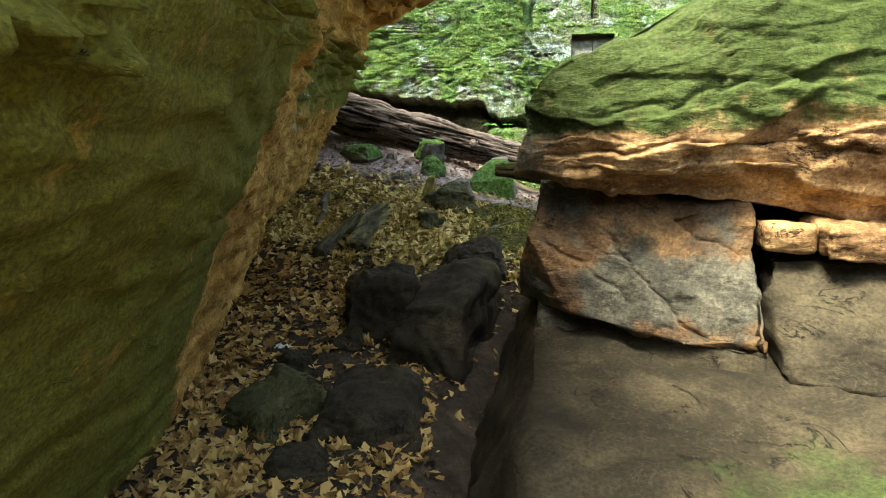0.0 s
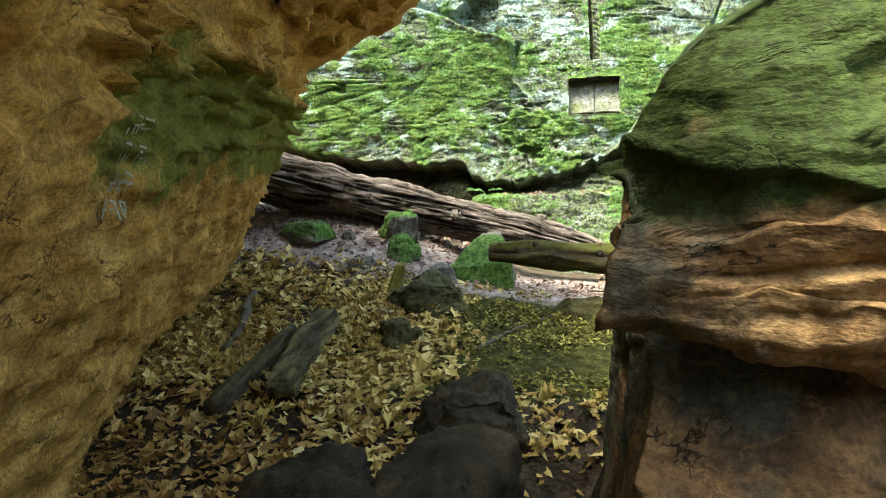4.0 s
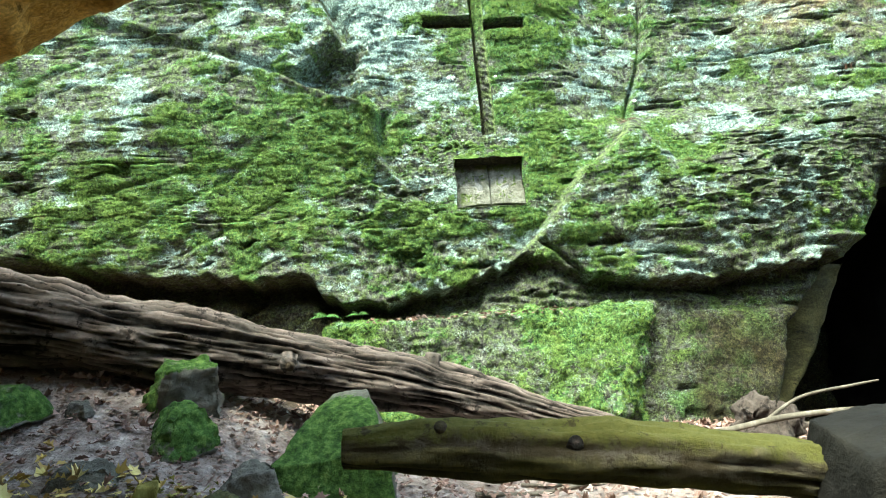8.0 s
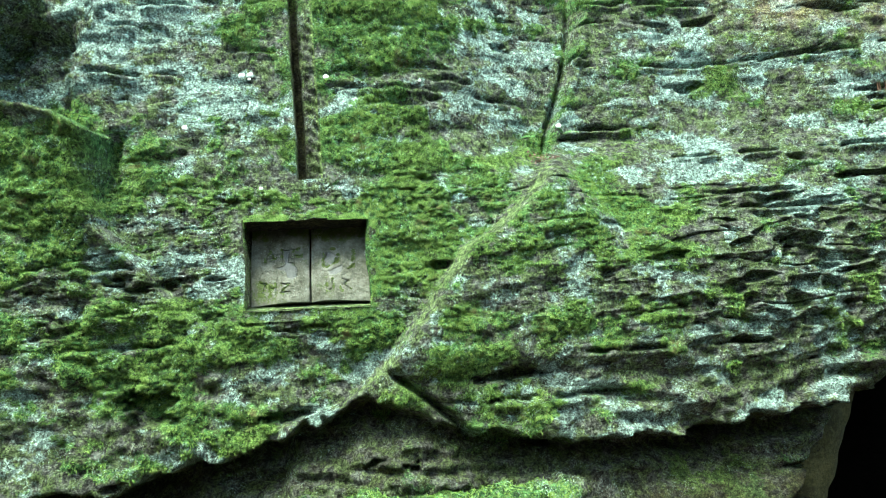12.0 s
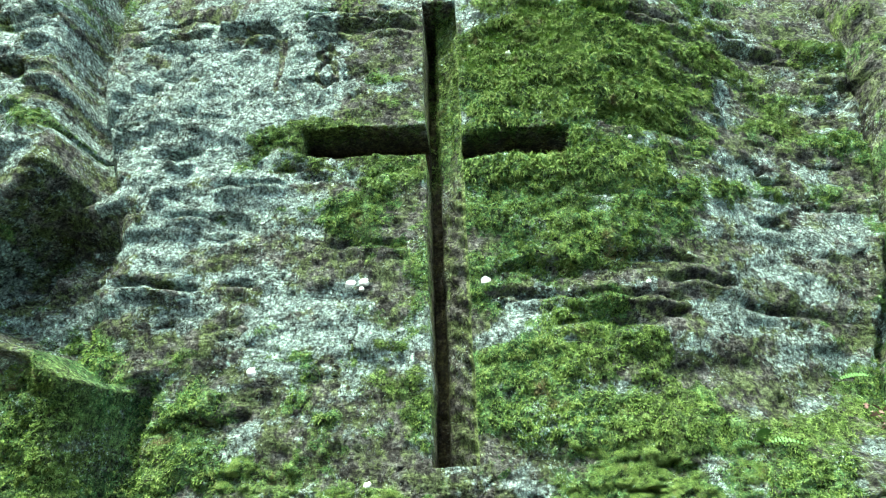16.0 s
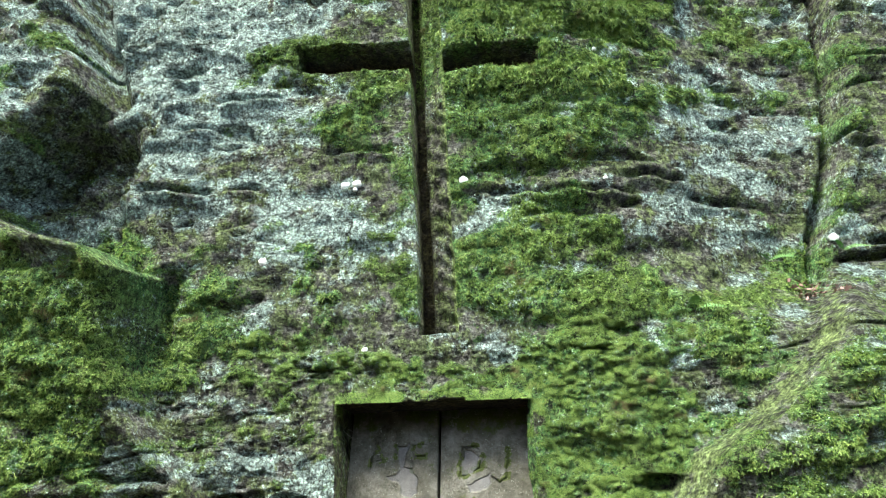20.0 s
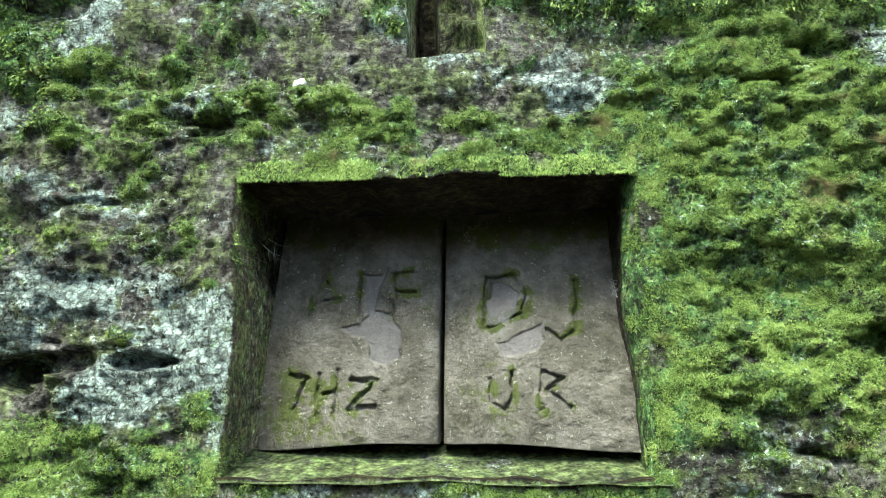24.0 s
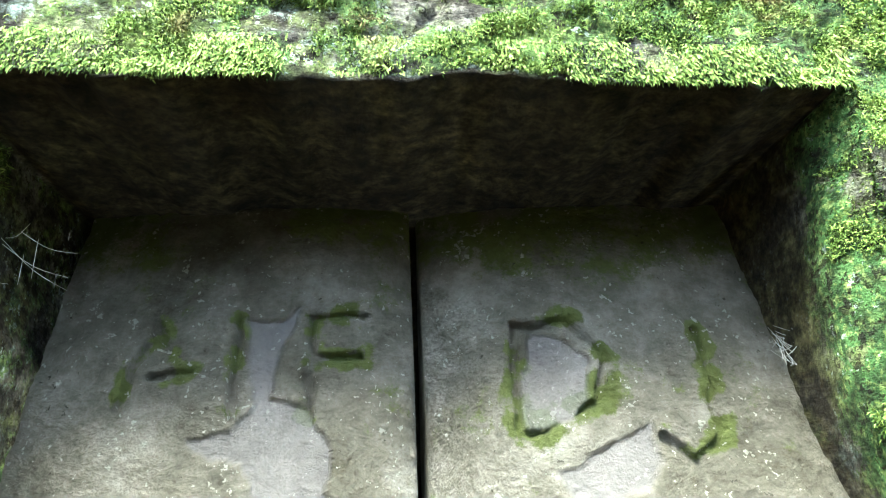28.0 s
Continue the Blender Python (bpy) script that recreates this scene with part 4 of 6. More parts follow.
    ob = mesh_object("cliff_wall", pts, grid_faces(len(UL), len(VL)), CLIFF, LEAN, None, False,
                     dict(moss=moss, lichen=lichen, film=film, ochre=ochre, damp_shade=np.maximum(damp_shade, shade_tone)))
    return tagged(ob, "tall mossy sandstone cliff with a carved cross and a square niche", "cliff", kind="structure")


cliff = build_cliff()


def face_w(u, v):
    """How far the face of the cliff stands out at u, v."""
    pts = CLIFF_DATA[0]
    return -pts[np.argmin((pts[:, 0] - u) ** 2 + (pts[:, 2] - v) ** 2), 1]


def plain_attrs(v, **kw):
    out = dict(moss=0.0, algae=0.0, grey=0.0, lichen=0.0, film=0.0, ochre=0.0, damp_shade=0.0)
    out.update(kw)
    return {k: np.broadcast_to(np.asarray(a, float), (len(v),)) for k, a in out.items()}


def rock_mass(name, corners, matrix, label, n=20, material=None, **kw):
    v, f, nr = rock_shape(corners, n, **kw)
    ob = mesh_object(name, v, f, material or GREYSTONE, matrix, attrs=plain_attrs(v, moss=0.3))
    return tagged(ob, label, "cliff", kind="structure")


rock_mass("cliff_core", box_corners(-9, 2.3, 0.85, 6, -1.5, 6.5), LEAN, "rough dark sandstone body of the cliff", rounding=0.02, rough=0.15)
# cave rock closed in to block light, its shade painted in the near-black colour
rock_mass("cave_roof", box_corners(1.5, 3.5, 0.85, 6, 2.0, 6.5), LEAN, "dark sandstone roof over the cave", material=SHADE_ROCK, rounding=0.03, rough=0.12)
rock_mass("cave_ceiling", box_corners(1.5, 9.0, 0.75, 9.0, 1.72, 2.1), LEAN, "flat dark rock ceiling of the cave", material=SHADE_ROCK, rounding=0.03, rough=0.10)
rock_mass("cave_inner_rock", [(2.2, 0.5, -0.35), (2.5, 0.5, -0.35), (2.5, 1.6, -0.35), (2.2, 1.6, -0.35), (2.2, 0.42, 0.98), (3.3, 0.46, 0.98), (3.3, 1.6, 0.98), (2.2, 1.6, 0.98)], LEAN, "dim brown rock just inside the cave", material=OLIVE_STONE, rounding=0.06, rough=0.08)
rock_mass("cave_back_wall", box_corners(1.0, 9.0, 7.0, 9.0, -2.5, 2.0), LEAN, "dark rock wall deep in the cave", material=SHADE_ROCK, rounding=0.05, rough=0.2)
rock_mass("cave_overhang", box_corners(3.9, 9.0, 1.7, 9.0, 1.72, 2.8), LEAN, "dark rock added beside the cave to block light", material=SHADE_ROCK, rounding=0.03, rough=0.10)
rock_mass("cave_side_rock", box_corners(4.6, 9.0, 1.2, 9.0, -1.5, 2.0), LEAN, "dark boulder added to close the cave to light", material=SHADE_ROCK, rounding=0.08, rough=0.2)

from mathutils.bvhtree import BVHTree


# ---------------------------------------------------------------- ground
def ground_z(x, y):
    x, y = np.asarray(x, float), np.asarray(y, float)
    base = np.interp(y, [-12, -7.6, -6.3, -5.4, -4.7, -3.8, -2.6, -1.6, -0.6, 0.4], [-0.85, -0.78, -0.70, -0.50, -0.26, -0.20, -0.14, -0.20, -0.30, -0.32])
    rise = np.interp(y, [-6.5, -4.5, -3.6, -2.2, -1.8, -1.2, -0.2], [0.02, 0.05, 0.07, 0.28, 0.44, 0.58, 0.78])
    over = 1.25 * np.log1p(np.exp((-0.95 - x) * 3.2)) / 3.2
    reach = np.interp(y, [-3.0, -1.8, -0.6], [2.2, 1.9, 1.35])
    z = base + rise * reach * np.tanh(over / reach)
    z = z - 0.06 * smooth(0.3, 2.0, x) * smooth(-3.0, -1.0, y)
    z = z - 0.9 * smooth(2.35, 2.8, x) * smooth(-0.25, 0.5, y) * smooth(7.0, 5.0, y)
    gully = np.exp(-((x + 0.55) / 0.22) ** 2) * smooth(-5.0, -5.8, y)
    z = z - 0.12 * gully
    far = smooth(9, 40, np.hypot(x, y))
    z = z + 0.05 * fbm(x * 1.1, y * 1.1, octaves=3, seed=101) + 0.025 * fbm(x * 5, y * 5, octaves=3, seed=104)
    return z * (1 - far) - 0.4 * far


def build_ground():
    xs = lines((-70, -10, 6), (-10, -4, 0.5), (-4, 3.6, 0.045), (3.6, 10, 0.5), (10, 70, 6))
    ys = lines((-70, -12, 6), (-12, -8.5, 0.2), (-8.5, 1.2, 0.045), (1.2, 6, 0.4), (6, 70, 6))
    x, y = np.meshgrid(xs, ys)
    pts = np.stack([x, y, ground_z(x, y)], -1).reshape(-1, 3)
    path = smooth(-3.1, -2.55, y + 0.25 * (x + 1.5)) * smooth(-0.95, -1.35, y) * smooth(1.6, 0.6, x) * smooth(-4.5, -3.6, x)
    # the last mask paints the cave's shade on the floor
    ob = mesh_object("ground", pts, grid_faces(len(xs), len(ys)), SOIL, attrs=dict(pale=path, olive=smooth(-5.0, -4.2, y) * smooth(-2.45, -2.95, y + 0.2 * (x + 1)) * smooth(-2.2, -1.4, x), shade_tone=smooth(2.0, 2.4, x) * smooth(-0.9, -0.4, y)))
    return tagged(ob, "dark forest soil with trodden dry earth", "ground", kind="structure")


build_ground()


def sky_block_slopes():
    """Steep dark unseen slopes behind the rocks, added to cut low sky light, open past the cave."""
    ang = np.radians(np.linspace(100, 372, 120))
    h = np.linspace(0, 1, 26)
    a, t = np.meshgrid(ang, h)
    r = 13.0 + 4.0 * t + 1.2 * fbm(np.cos(a) * 3, np.sin(a) * 3, t * 3, octaves=4, seed=600)
    z = -1.5 + 9.0 * t + 0.6 * fbm(np.cos(a) * 4, np.sin(a) * 4, t, octaves=3, seed=604)
    pts = np.stack([r * np.cos(a), -4 + r * np.sin(a), z], -1).reshape(-1, 3)
    ob = mesh_object("sky_block_slopes", pts, grid_faces(120, 26)[:, ::-1], MOSSY, attrs=plain_attrs(pts, moss=0.35))
    return tagged(ob, "unseen dark mossy slopes added to block low sky light", "slope", kind="structure")


sky_block_slopes()


# ---------------------------------------------------------------- the leaning rock that roofs the passage
CHALK_AT = (-5.96, 1.06)


def chalk_marks(pts, faces):
    """White scratched strokes on the leaning rock, too worn to be read."""
    tree = BVHTree.FromPolygons([tuple(p) for p in pts], [tuple(int(i) for i in f) for f in faces])
    rng = random.Random(12)
    marks = new("chalk_marks")
    tagged(marks, "white scratched graffiti strokes on the rock face", "graffiti")
    for row in range(4):
        for k in range(3 + row % 2):
            y0, z0 = CHALK_AT[0] + 0.050 * k + rng.uniform(-0.008, 0.008) - 0.02 * row, CHALK_AT[1] - 0.085 * row + rng.uniform(-0.008, 0.008)
            bm = bmesh.new()
            for (a, b), (c, d) in (((0, 0.028), (0.006, -0.030)), ((0.0, 0.026), (0.036, 0.020)), ((0.032, 0.022), (0.034, -0.028)), ((0.004, -0.004), (0.034, -0.002))):
                if rng.random() < 0.25:
                    continue
                ends = []
                for dy, dz in ((a, b), (c, d)):
                    hit, nrm, _, _ = tree.ray_cast(Vector((0.0, y0 + dy, z0 + dz)), Vector((-1, 0, 0)))
                    if hit is not None:
                        ends.append(hit + Vector((0.006, 0, 0)))
                if len(ends) == 2:
                    along = (ends[1] - ends[0]).normalized()
                    wide = along.cross(Vector((1, 0, 0))).normalized() * 0.0042
                    q = [bm.verts.new(p) for p in (ends[0] - wide, ends[0] + wide, ends[1] + wide, ends[1] - wide)]
                    f = bm.faces.new(q)
                    bmesh.ops.solidify(bm, geom=[f], thickness=0.003)
            part("stroke", bm, CHALK, marks)


def leaning_rock():
    ys = lines((-15, -9.5, 0.25), (-9.5, -2.9, 0.026))
    zz = np.linspace(-1.2, 1.7, 112)
    rows = []
    s = np.linspace(0, 1, 96)
    foot = np.interp(ys, [-15, -9.5, -8.0, -6.85, -5.9, -5.1, -4.0, -2.9], [-1.0, -0.95, -1.08, -1.53, -1.82, -2.02, -2.36, -2.68])
    slope = np.interp(ys, [-15, -8.0, -6.85, -5.5, -4.0, -2.9], [0.5, 0.55, 0.40, 0.45, 0.58, 0.52])
    over = np.interp(ys, [-15, -8.5, -7.0, -5.0, -2.9], [0.0, 0.1, 0.35, 0.55, 0.60])
    for y, f, k, o in zip(ys, foot, slope, over):
        xf = f + k * (zz - 1.0) + 0.03 * np.exp(-((zz - 0.95) / 0.3) ** 2) - 0.05 * smooth(1.35, 1.7, zz)
        zr = 1.7 + 0.02 * (-2.9 - y)
        run = np.interp(y, [-15, -8.6, -7.2, -6, -4.6, -2.9], [0.05, 0.1, 0.30, 0.80, 0.95, 1.5])
        t = np.linspace(0, 1, 46)[1:]
        xr = xf[-1] + run * t
        zroof = zr + o * run * t * (1.0 - 0.06 * t) - 0.06 * np.sin(t * math.pi)
        lip = np.linspace(0, 1, 8)[1:]
        xl = xr[-1] + 0.35 * lip
        zl = zroof[-1] + 0.7 * lip ** 1.4
        xt = np.array([xl[-1] - 2.5, -7.5])
        zt = np.array([zl[-1] + 0.25, zl[-1] + 0.3])
        rows.append(np.stack([np.concatenate([xf, xr, xl, xt]), np.full(len(zz) + 45 + 7 + 2, y), np.concatenate([zz, zroof, zl, zt])], -1))
    g = np.array(rows)
    nv, nu = g.shape[:2]
    # the end face turns in behind the last profile
    cap = g[-1].copy()
    caps = []
    mid = np.array([-6.5, -2.2, 2.5])
    for t, dy in ((0.02, 0.03), (0.06, 0.09), (0.14, 0.2), (0.4, 0.5), (1.0, 0.8)):
        c = cap * (1 - t) + mid * t
        c[:, 1] = -2.9 + dy
        caps.append(c)
    g = np.concatenate([g, np.array(caps)])
    nv = g.shape[0]
    pts = g.reshape(-1, 3)
    faces = grid_faces(nu, nv)
    nr = normals_of(pts, faces)
    x, y, z = pts.T
    lay = z * 6 + 1.5 * fbm(x * 0.8, y * 0.8, z * 0.8, octaves=2, seed=121) + 0.35 * y
    rim = smooth(-4.2, -3.2, y)
    d = 0.08 * (1 - 0.85 * rim) * fbm(x * 0.8, y * 0.8, z * 1.0, octaves=2, seed=122) + (0.035 - 0.02 * rim) * gnoise(lay, y * 0.7, x * 0.7, 123) + 0.03 * gnoise(lay * 2.6, y * 1.2, x, 127) + 0.014 * gnoise(lay * 6.1, y * 2.2, x * 2, 126)
    crack = np.abs(gnoise((z + 0.17 * y) * 2.4 + 0.4, y * 0.3, 0.0, 125))
    band = np.exp(-((z - 1.38 - 0.05 * (y + 4)) / 0.16) ** 2)
    pits = smooth(0.22, 0.42, fbm(x * 3, y * 4.0, z * 9, octaves=3, seed=128))
    d = d - 0.11 * smooth(0.045, 0.0, crack) * band - 0.09 * pits * (0.25 + band + smooth(1.5, 1.9, z))
    d = d + 0.018 * fbm(x * 5, y * 3.5, (z + 0.3 * y) * 9, octaves=4, seed=129)
    f1, gap, own = cells(y * 3.2 + 0.5 * fbm(x * 3, y * 3, z * 3, octaves=2, seed=133), (z + 0.22 * y) * 7.5, x * 2.5, 134)
    tan_part = smooth(-7.1, -6.7, y)
    d = d + (0.020 * (own - 0.5) - 0.010 * smooth(0.10, 0.0, gap)) * (0.25 + 0.75 * tan_part)
    f1, gap, own = cells(y * 8, (z + 0.3 * y) * 17, x * 6, 135)
    d = d + (0.005 * (own - 0.5) - 0.003 * smooth(0.15, 0.0, gap)) * (0.2 + 0.8 * tan_part)
    # dark seams along the beds
    for height, fall, deep, wide in ((1.17, 0.055, 0.10, 0.016), (1.28, -0.05, 0.09, 0.016), (1.22, 0.02, 0.05, 0.010), (0.80, 0.10, 0.04, 0.012), (0.55, 0.16, 0.035, 0.010), (1.50, -0.03, 0.06, 0.014)):
        seam = z - height - fall * (y + 3) - 0.035 * fbm(y * 3, x * 3, height, octaves=3, seed=136)
        run = smooth(-0.16, 0.10, fbm(y * 1.5, height * 9.0, octaves=3, seed=137)) * smooth(-6.3, -5.6, y) * smooth(-2.4, -2.9, y - 0.4)
        d = d - deep * run * np.exp(-(seam / wide) ** 2) + 0.25 * deep * run * np.exp(-((seam + 2.2 * wide) / (1.6 * wide)) ** 2)
    # swirling flakes low on the face
    sw = gnoise((z + 0.35 * y) * 16 + 3.0 * fbm(y * 2.2, z * 2.2, octaves=2, seed=138), y * 2.0, 0.0, 139)
    d = d - 0.018 * smooth(0.12, 0.30, sw) * tan_part
    d = d * (1 - 0.6 * smooth(-3.7, -3.2, y) * smooth(1.4, 1.8, z)) - 0.04 * rim
    away = smooth(3.5, 2.6, z)
    pts = pts + nr * (d * away)[:, None]
    near = smooth(-6.72, -6.95, y + 0.12 * np.clip(0.2 - z, 0, 1))
    stripe = np.exp(-((z - 1.16 - 0.03 * (y + 4)) / 0.30) ** 4) * smooth(-6.6, -5.6, y)
    algae = np.clip(0.85 * near + stripe * (0.95 + 0.6 * fbm(x * 2, y * 2, z * 2, octaves=3, seed=131)), 0, 1)
    ob = mesh_object("leaning_rock", pts, faces, TAN, attrs=plain_attrs(pts, algae=algae, grey=0.25 * near + 0.0))
    chalk_marks(pts, faces)
    return tagged(ob, "overhanging tan sandstone rock with green algae, roofing the passage", "rock", kind="structure")


leaning_rock()


# ---------------------------------------------------------------- layered rock beside the passage
ROCKS = {}


def rock_thing(name, corners, material, label, category="rock", n=24, attrs=None, matrix=None, parent=None, **kw):
    v, f, nr = rock_shape(corners, n, **kw)
    at = plain_attrs(v, **(attrs(v, nr) if attrs else {}))
    ROCKS[name] = (v, f, at["moss"])
    ob = mesh_object(name, v, f, material, matrix, parent, attrs=at)
    return ob if parent else tagged(ob, label, category)


def dome_masks(v, nr):
    up = smooth(-0.1, 0.45, nr[:, 2] + 1.3 * (v[:, 2] - 0.86))
    z = v[:, 2] + 0.05 * fbm(v[:, 0] * 3, v[:, 1] * 3, v[:, 2] * 3, octaves=3, seed=139) - 0.04 * v[:, 0]
    return dict(algae=np.clip(smooth(0.76, 0.86, z) * (0.66 + 0.2 * up), 0, 1), grey=0.22 + 0.35 * smooth(-0.12, -0.26, v[:, 0]))


def top_boulder_form(a, b, c):
    """Steep rounded front that overhangs a tan band, a crest that climbs sideways, a back that falls off behind it."""
    left = -0.26 - 0.17 * smooth(0.14, 0.0, b) + 0.16 * smooth(0.15, 0.55, b) - 0.12 * smooth(0.60, 0.98, b)
    x = left + (2.1 - left) * (0.55 * a + 0.45 * a * a)
    floor = np.interp(x, [-0.4, -0.16, 0.6, 0.9, 1.3, 2.1], [0.60, 0.575, 0.50, 0.47, 0.40, 0.36])
    crest = np.interp(x, [-0.40, -0.33, -0.18, 0.03, 0.225, 0.6, 2.1], [0.93, 1.02, 1.12, 1.23, 1.345, 1.55, 2.05])
    back = np.minimum(0.885 + 0.36 * (x + 0.25), crest)
    z0 = floor + c * (crest - floor)
    front = np.interp(z0, [0.36, 0.50, 0.575, 0.66, 0.78, 0.86, 1.04, 1.3, 2.0], [-6.60, -6.66, -6.70, -6.85, -6.88, -6.86, -6.83, -6.80, -6.74])
    front = front + 0.12 * smooth(-0.18, -0.40, x) + 0.30 * smooth(0.72, 1.0, c) ** 2 * (1 - c * 0.3) * 0.5 + 0.10 * smooth(1.0, 1.5, x) * smooth(0.7, 0.5, z0)
    y = front + b * (-4.92 - front)
    top = crest + (back - crest) * smooth(-6.74, -6.42, y) - 0.08 * smooth(-5.3, -4.92, y)
    z = floor + c * (top - floor)
    return np.stack([x, y, z], -1)


rock_thing("top_boulder", box_corners(-0.3, 2.0, -6.8, -4.8, 0.5, 1.5), BROWN,
           "big sandstone boulder, green with algae on top, tan below", n=130, attrs=dome_masks, rounding=0.05, rough=0.045, scale=1.9, layers=0.010, layer_size=0.11, seed=3, plates=0.055, plate_size=(0.42, 0.6, 0.15), crack=0.12, terraces=0.15, form=top_boulder_form,
           chips=[((0.1, -6.86, 0.70), (-0.30, -0.90, -0.25)), ((0.5, -6.85, 0.68), (0.2, -0.95, -0.2)), ((0.25, -6.83, 1.0), (-0.2, -0.93, 0.3)), ((0.75, -6.83, 1.05), (0.25, -0.90, 0.3)), ((-0.15, -6.80, 0.95), (-0.6, -0.75, 0.2)), ((1.2, -6.84, 0.8), (0.1, -0.95, -0.3))],
           steps=[([(-0.3, 0.70), (0.05, 0.72), (0.3, 0.80), (0.6, 0.76), (0.9, 0.80), (1.6, 0.90)], 0.020, 0.015), ([(-0.1, 0.86), (0.2, 0.93), (0.55, 1.02), (1.2, 1.05), (1.8, 1.0)], 0.012, 0.012), ([(-0.2, 0.62), (0.15, 0.60), (0.4, 0.64), (0.8, 0.56)], 0.025, 0.012)])
rock_thing("far_boulder", [(1.7, -7.2, -0.9), (9, -9.0, -0.9), (9, -3.6, -0.9), (1.8, -4.2, -0.9),
                           (1.75, -7.0, 1.8), (9, -8.5, 4.2), (9, -3.8, 4.0), (1.8, -4.4, 1.7)], BROWN,
           "large sandstone rock behind the layered boulder", n=40, attrs=dome_masks, rounding=0.10, rough=0.15, scale=0.9, seed=4)


def mid_masks(v, nr):
    g = 0.55 + 0.9 * fbm(v[:, 0] * 2.2, v[:, 1] * 2.2, v[:, 2] * 3, octaves=3, seed=140)
    return dict(grey=np.clip(g, 0, 0.85), algae=0.25 * smooth(0.3, 0.6, fbm(v[:, 0] * 3, v[:, 1] * 3, v[:, 2] * 3, octaves=2, seed=142)))


layer = new("wide_rock_layer")
layer.location = (0.1, -6.0, 0.0)
tagged(layer, "grey-brown cracked sandstone layer under the boulder", "rock")
BREAKS = [([(0.02, 0.36), (0.09, 0.29), (0.18, 0.16), (0.33, 0.0), (0.50, -0.04), (0.72, -0.11)], 0.045, 0.03), ([(0.12, 0.49), (0.32, 0.44), (0.42, 0.35), (0.62, 0.29)], 0.025, 0.02),
          ([(-0.32, 0.33), (-0.11, 0.22), (0.0, 0.16), (0.14, 0.06)], 0.025, 0.015)]
for cs, nn, sd, lines_ in (([(-0.42, -6.66, 0.02), (0.64, -7.20, -0.04), (0.75, -4.8, -0.3), (-0.23, -4.95, -0.3), (-0.31, -6.66, 0.57), (0.62, -6.70, 0.50), (0.75, -4.8, 0.5), (-0.22, -4.95, 0.53)], 90, 7, BREAKS),
                           ([(-0.30, -6.74, -0.22), (0.66, -7.14, -0.24), (0.66, -6.3, -0.24), (-0.30, -6.3, -0.22), (-0.30, -6.60, 0.03), (0.66, -7.05, -0.05), (0.66, -6.3, -0.05), (-0.30, -6.3, 0.03)], 28, 10, ())):
    shift = (layer.location.x, layer.location.z)
    cs = [tuple(Vector(c) - layer.location) for c in cs]
    moved = [([(x - shift[0], z - shift[1]) for x, z in line], a, b) for line, a, b in lines_]
    rock_thing("plate", cs, BROWN_GREY if lines_ else GREYSTONE, "", n=nn, attrs=mid_masks, parent=layer, rounding=0.05, rough=0.045, scale=2.4, layers=0.008, seed=sd, plates=0.03, plate_size=(0.5, 0.5, 0.34), crack=0.1, terraces=0.1, steps=moved,
               chips=[tuple((tuple(Vector(p) - layer.location), q)) for p, q in (((0.347, -6.70, 0.421), (-0.17, -0.72, 0.68)), ((0.54, -7.085, 0.065), (-0.24, -0.80, 0.55)), ((-0.1, -6.70, 0.3), (-0.22, -0.90, 0.38)), ((0.15, -6.80, 0.22), (-0.08, -0.78, 0.62)), ((-0.36, -6.55, 0.15), (-0.8, -0.6, -0.2)), ((0.3, -6.99, 0.02), (-0.1, -0.9, -0.42)), ((0.5, -6.72, 0.45), (0.1, -0.8, 0.55)))] if lines_ else ())
# darkest grey stone used here to put the block's shade into its colour
rock_thing("side_rock_layer", [(0.70, -7.16, -0.12), (2.6, -7.4, -0.2), (2.7, -5.0, -0.3), (0.8, -5.0, -0.3),
                               (0.68, -6.74, 0.30), (2.6, -7.0, 0.30), (2.7, -5.0, 0.4), (0.8, -5.0, 0.4)], GREYSTONE,
           "grey sandstone block with a crack beside it", n=48, attrs=lambda v, nr: dict(mid_masks(v, nr), grey=0.1, algae=0.2), rounding=0.07, rough=0.05, scale=2.2, seed=9, plates=0.04, plate_size=(0.4, 0.4, 0.3), crack=0.15, terraces=0.1)
rock_thing("wedged_stone", box_corners(0.67, 0.86, -6.80, -6.5, 0.335, 0.43), BROWN, "small tan stone wedged in the rock joint", n=14, rounding=0.12, rough=0.03, scale=4, seed=11)
rock_thing("wedged_stone", box_corners(0.88, 1.22, -6.90, -6.4, 0.32, 0.44), BROWN, "small flat tan stone wedged in the rock joint", n=14, rounding=0.2, rough=0.05, scale=4, seed=12)
rock_thing("low_slab", [(-0.62, -8.6, -1.0), (2.8, -8.6, -1.0), (2.8, -5.6, -1.0), (-0.66, -5.6, -1.0),
                        (-0.22, -8.5, -0.36), (2.8, -8.5, -0.25), (2.8, -5.6, 0.10), (-0.36, -5.6, 0.02)], GREYSTONE,
           "dark grey worn sandstone slab at the foot of the rock", n=56, attrs=lambda v, nr: dict(grey=0.05, algae=0.6 * smooth(0.1, 0.5, fbm(v[:, 0] * 1.5, v[:, 1] * 1.5, octaves=2, seed=150))),
           rounding=0.06, rough=0.08, scale=1.8, layers=0.015, seed=13, crack=0.2, plates=0.025, plate_size=(0.5, 0.4, 0.3))

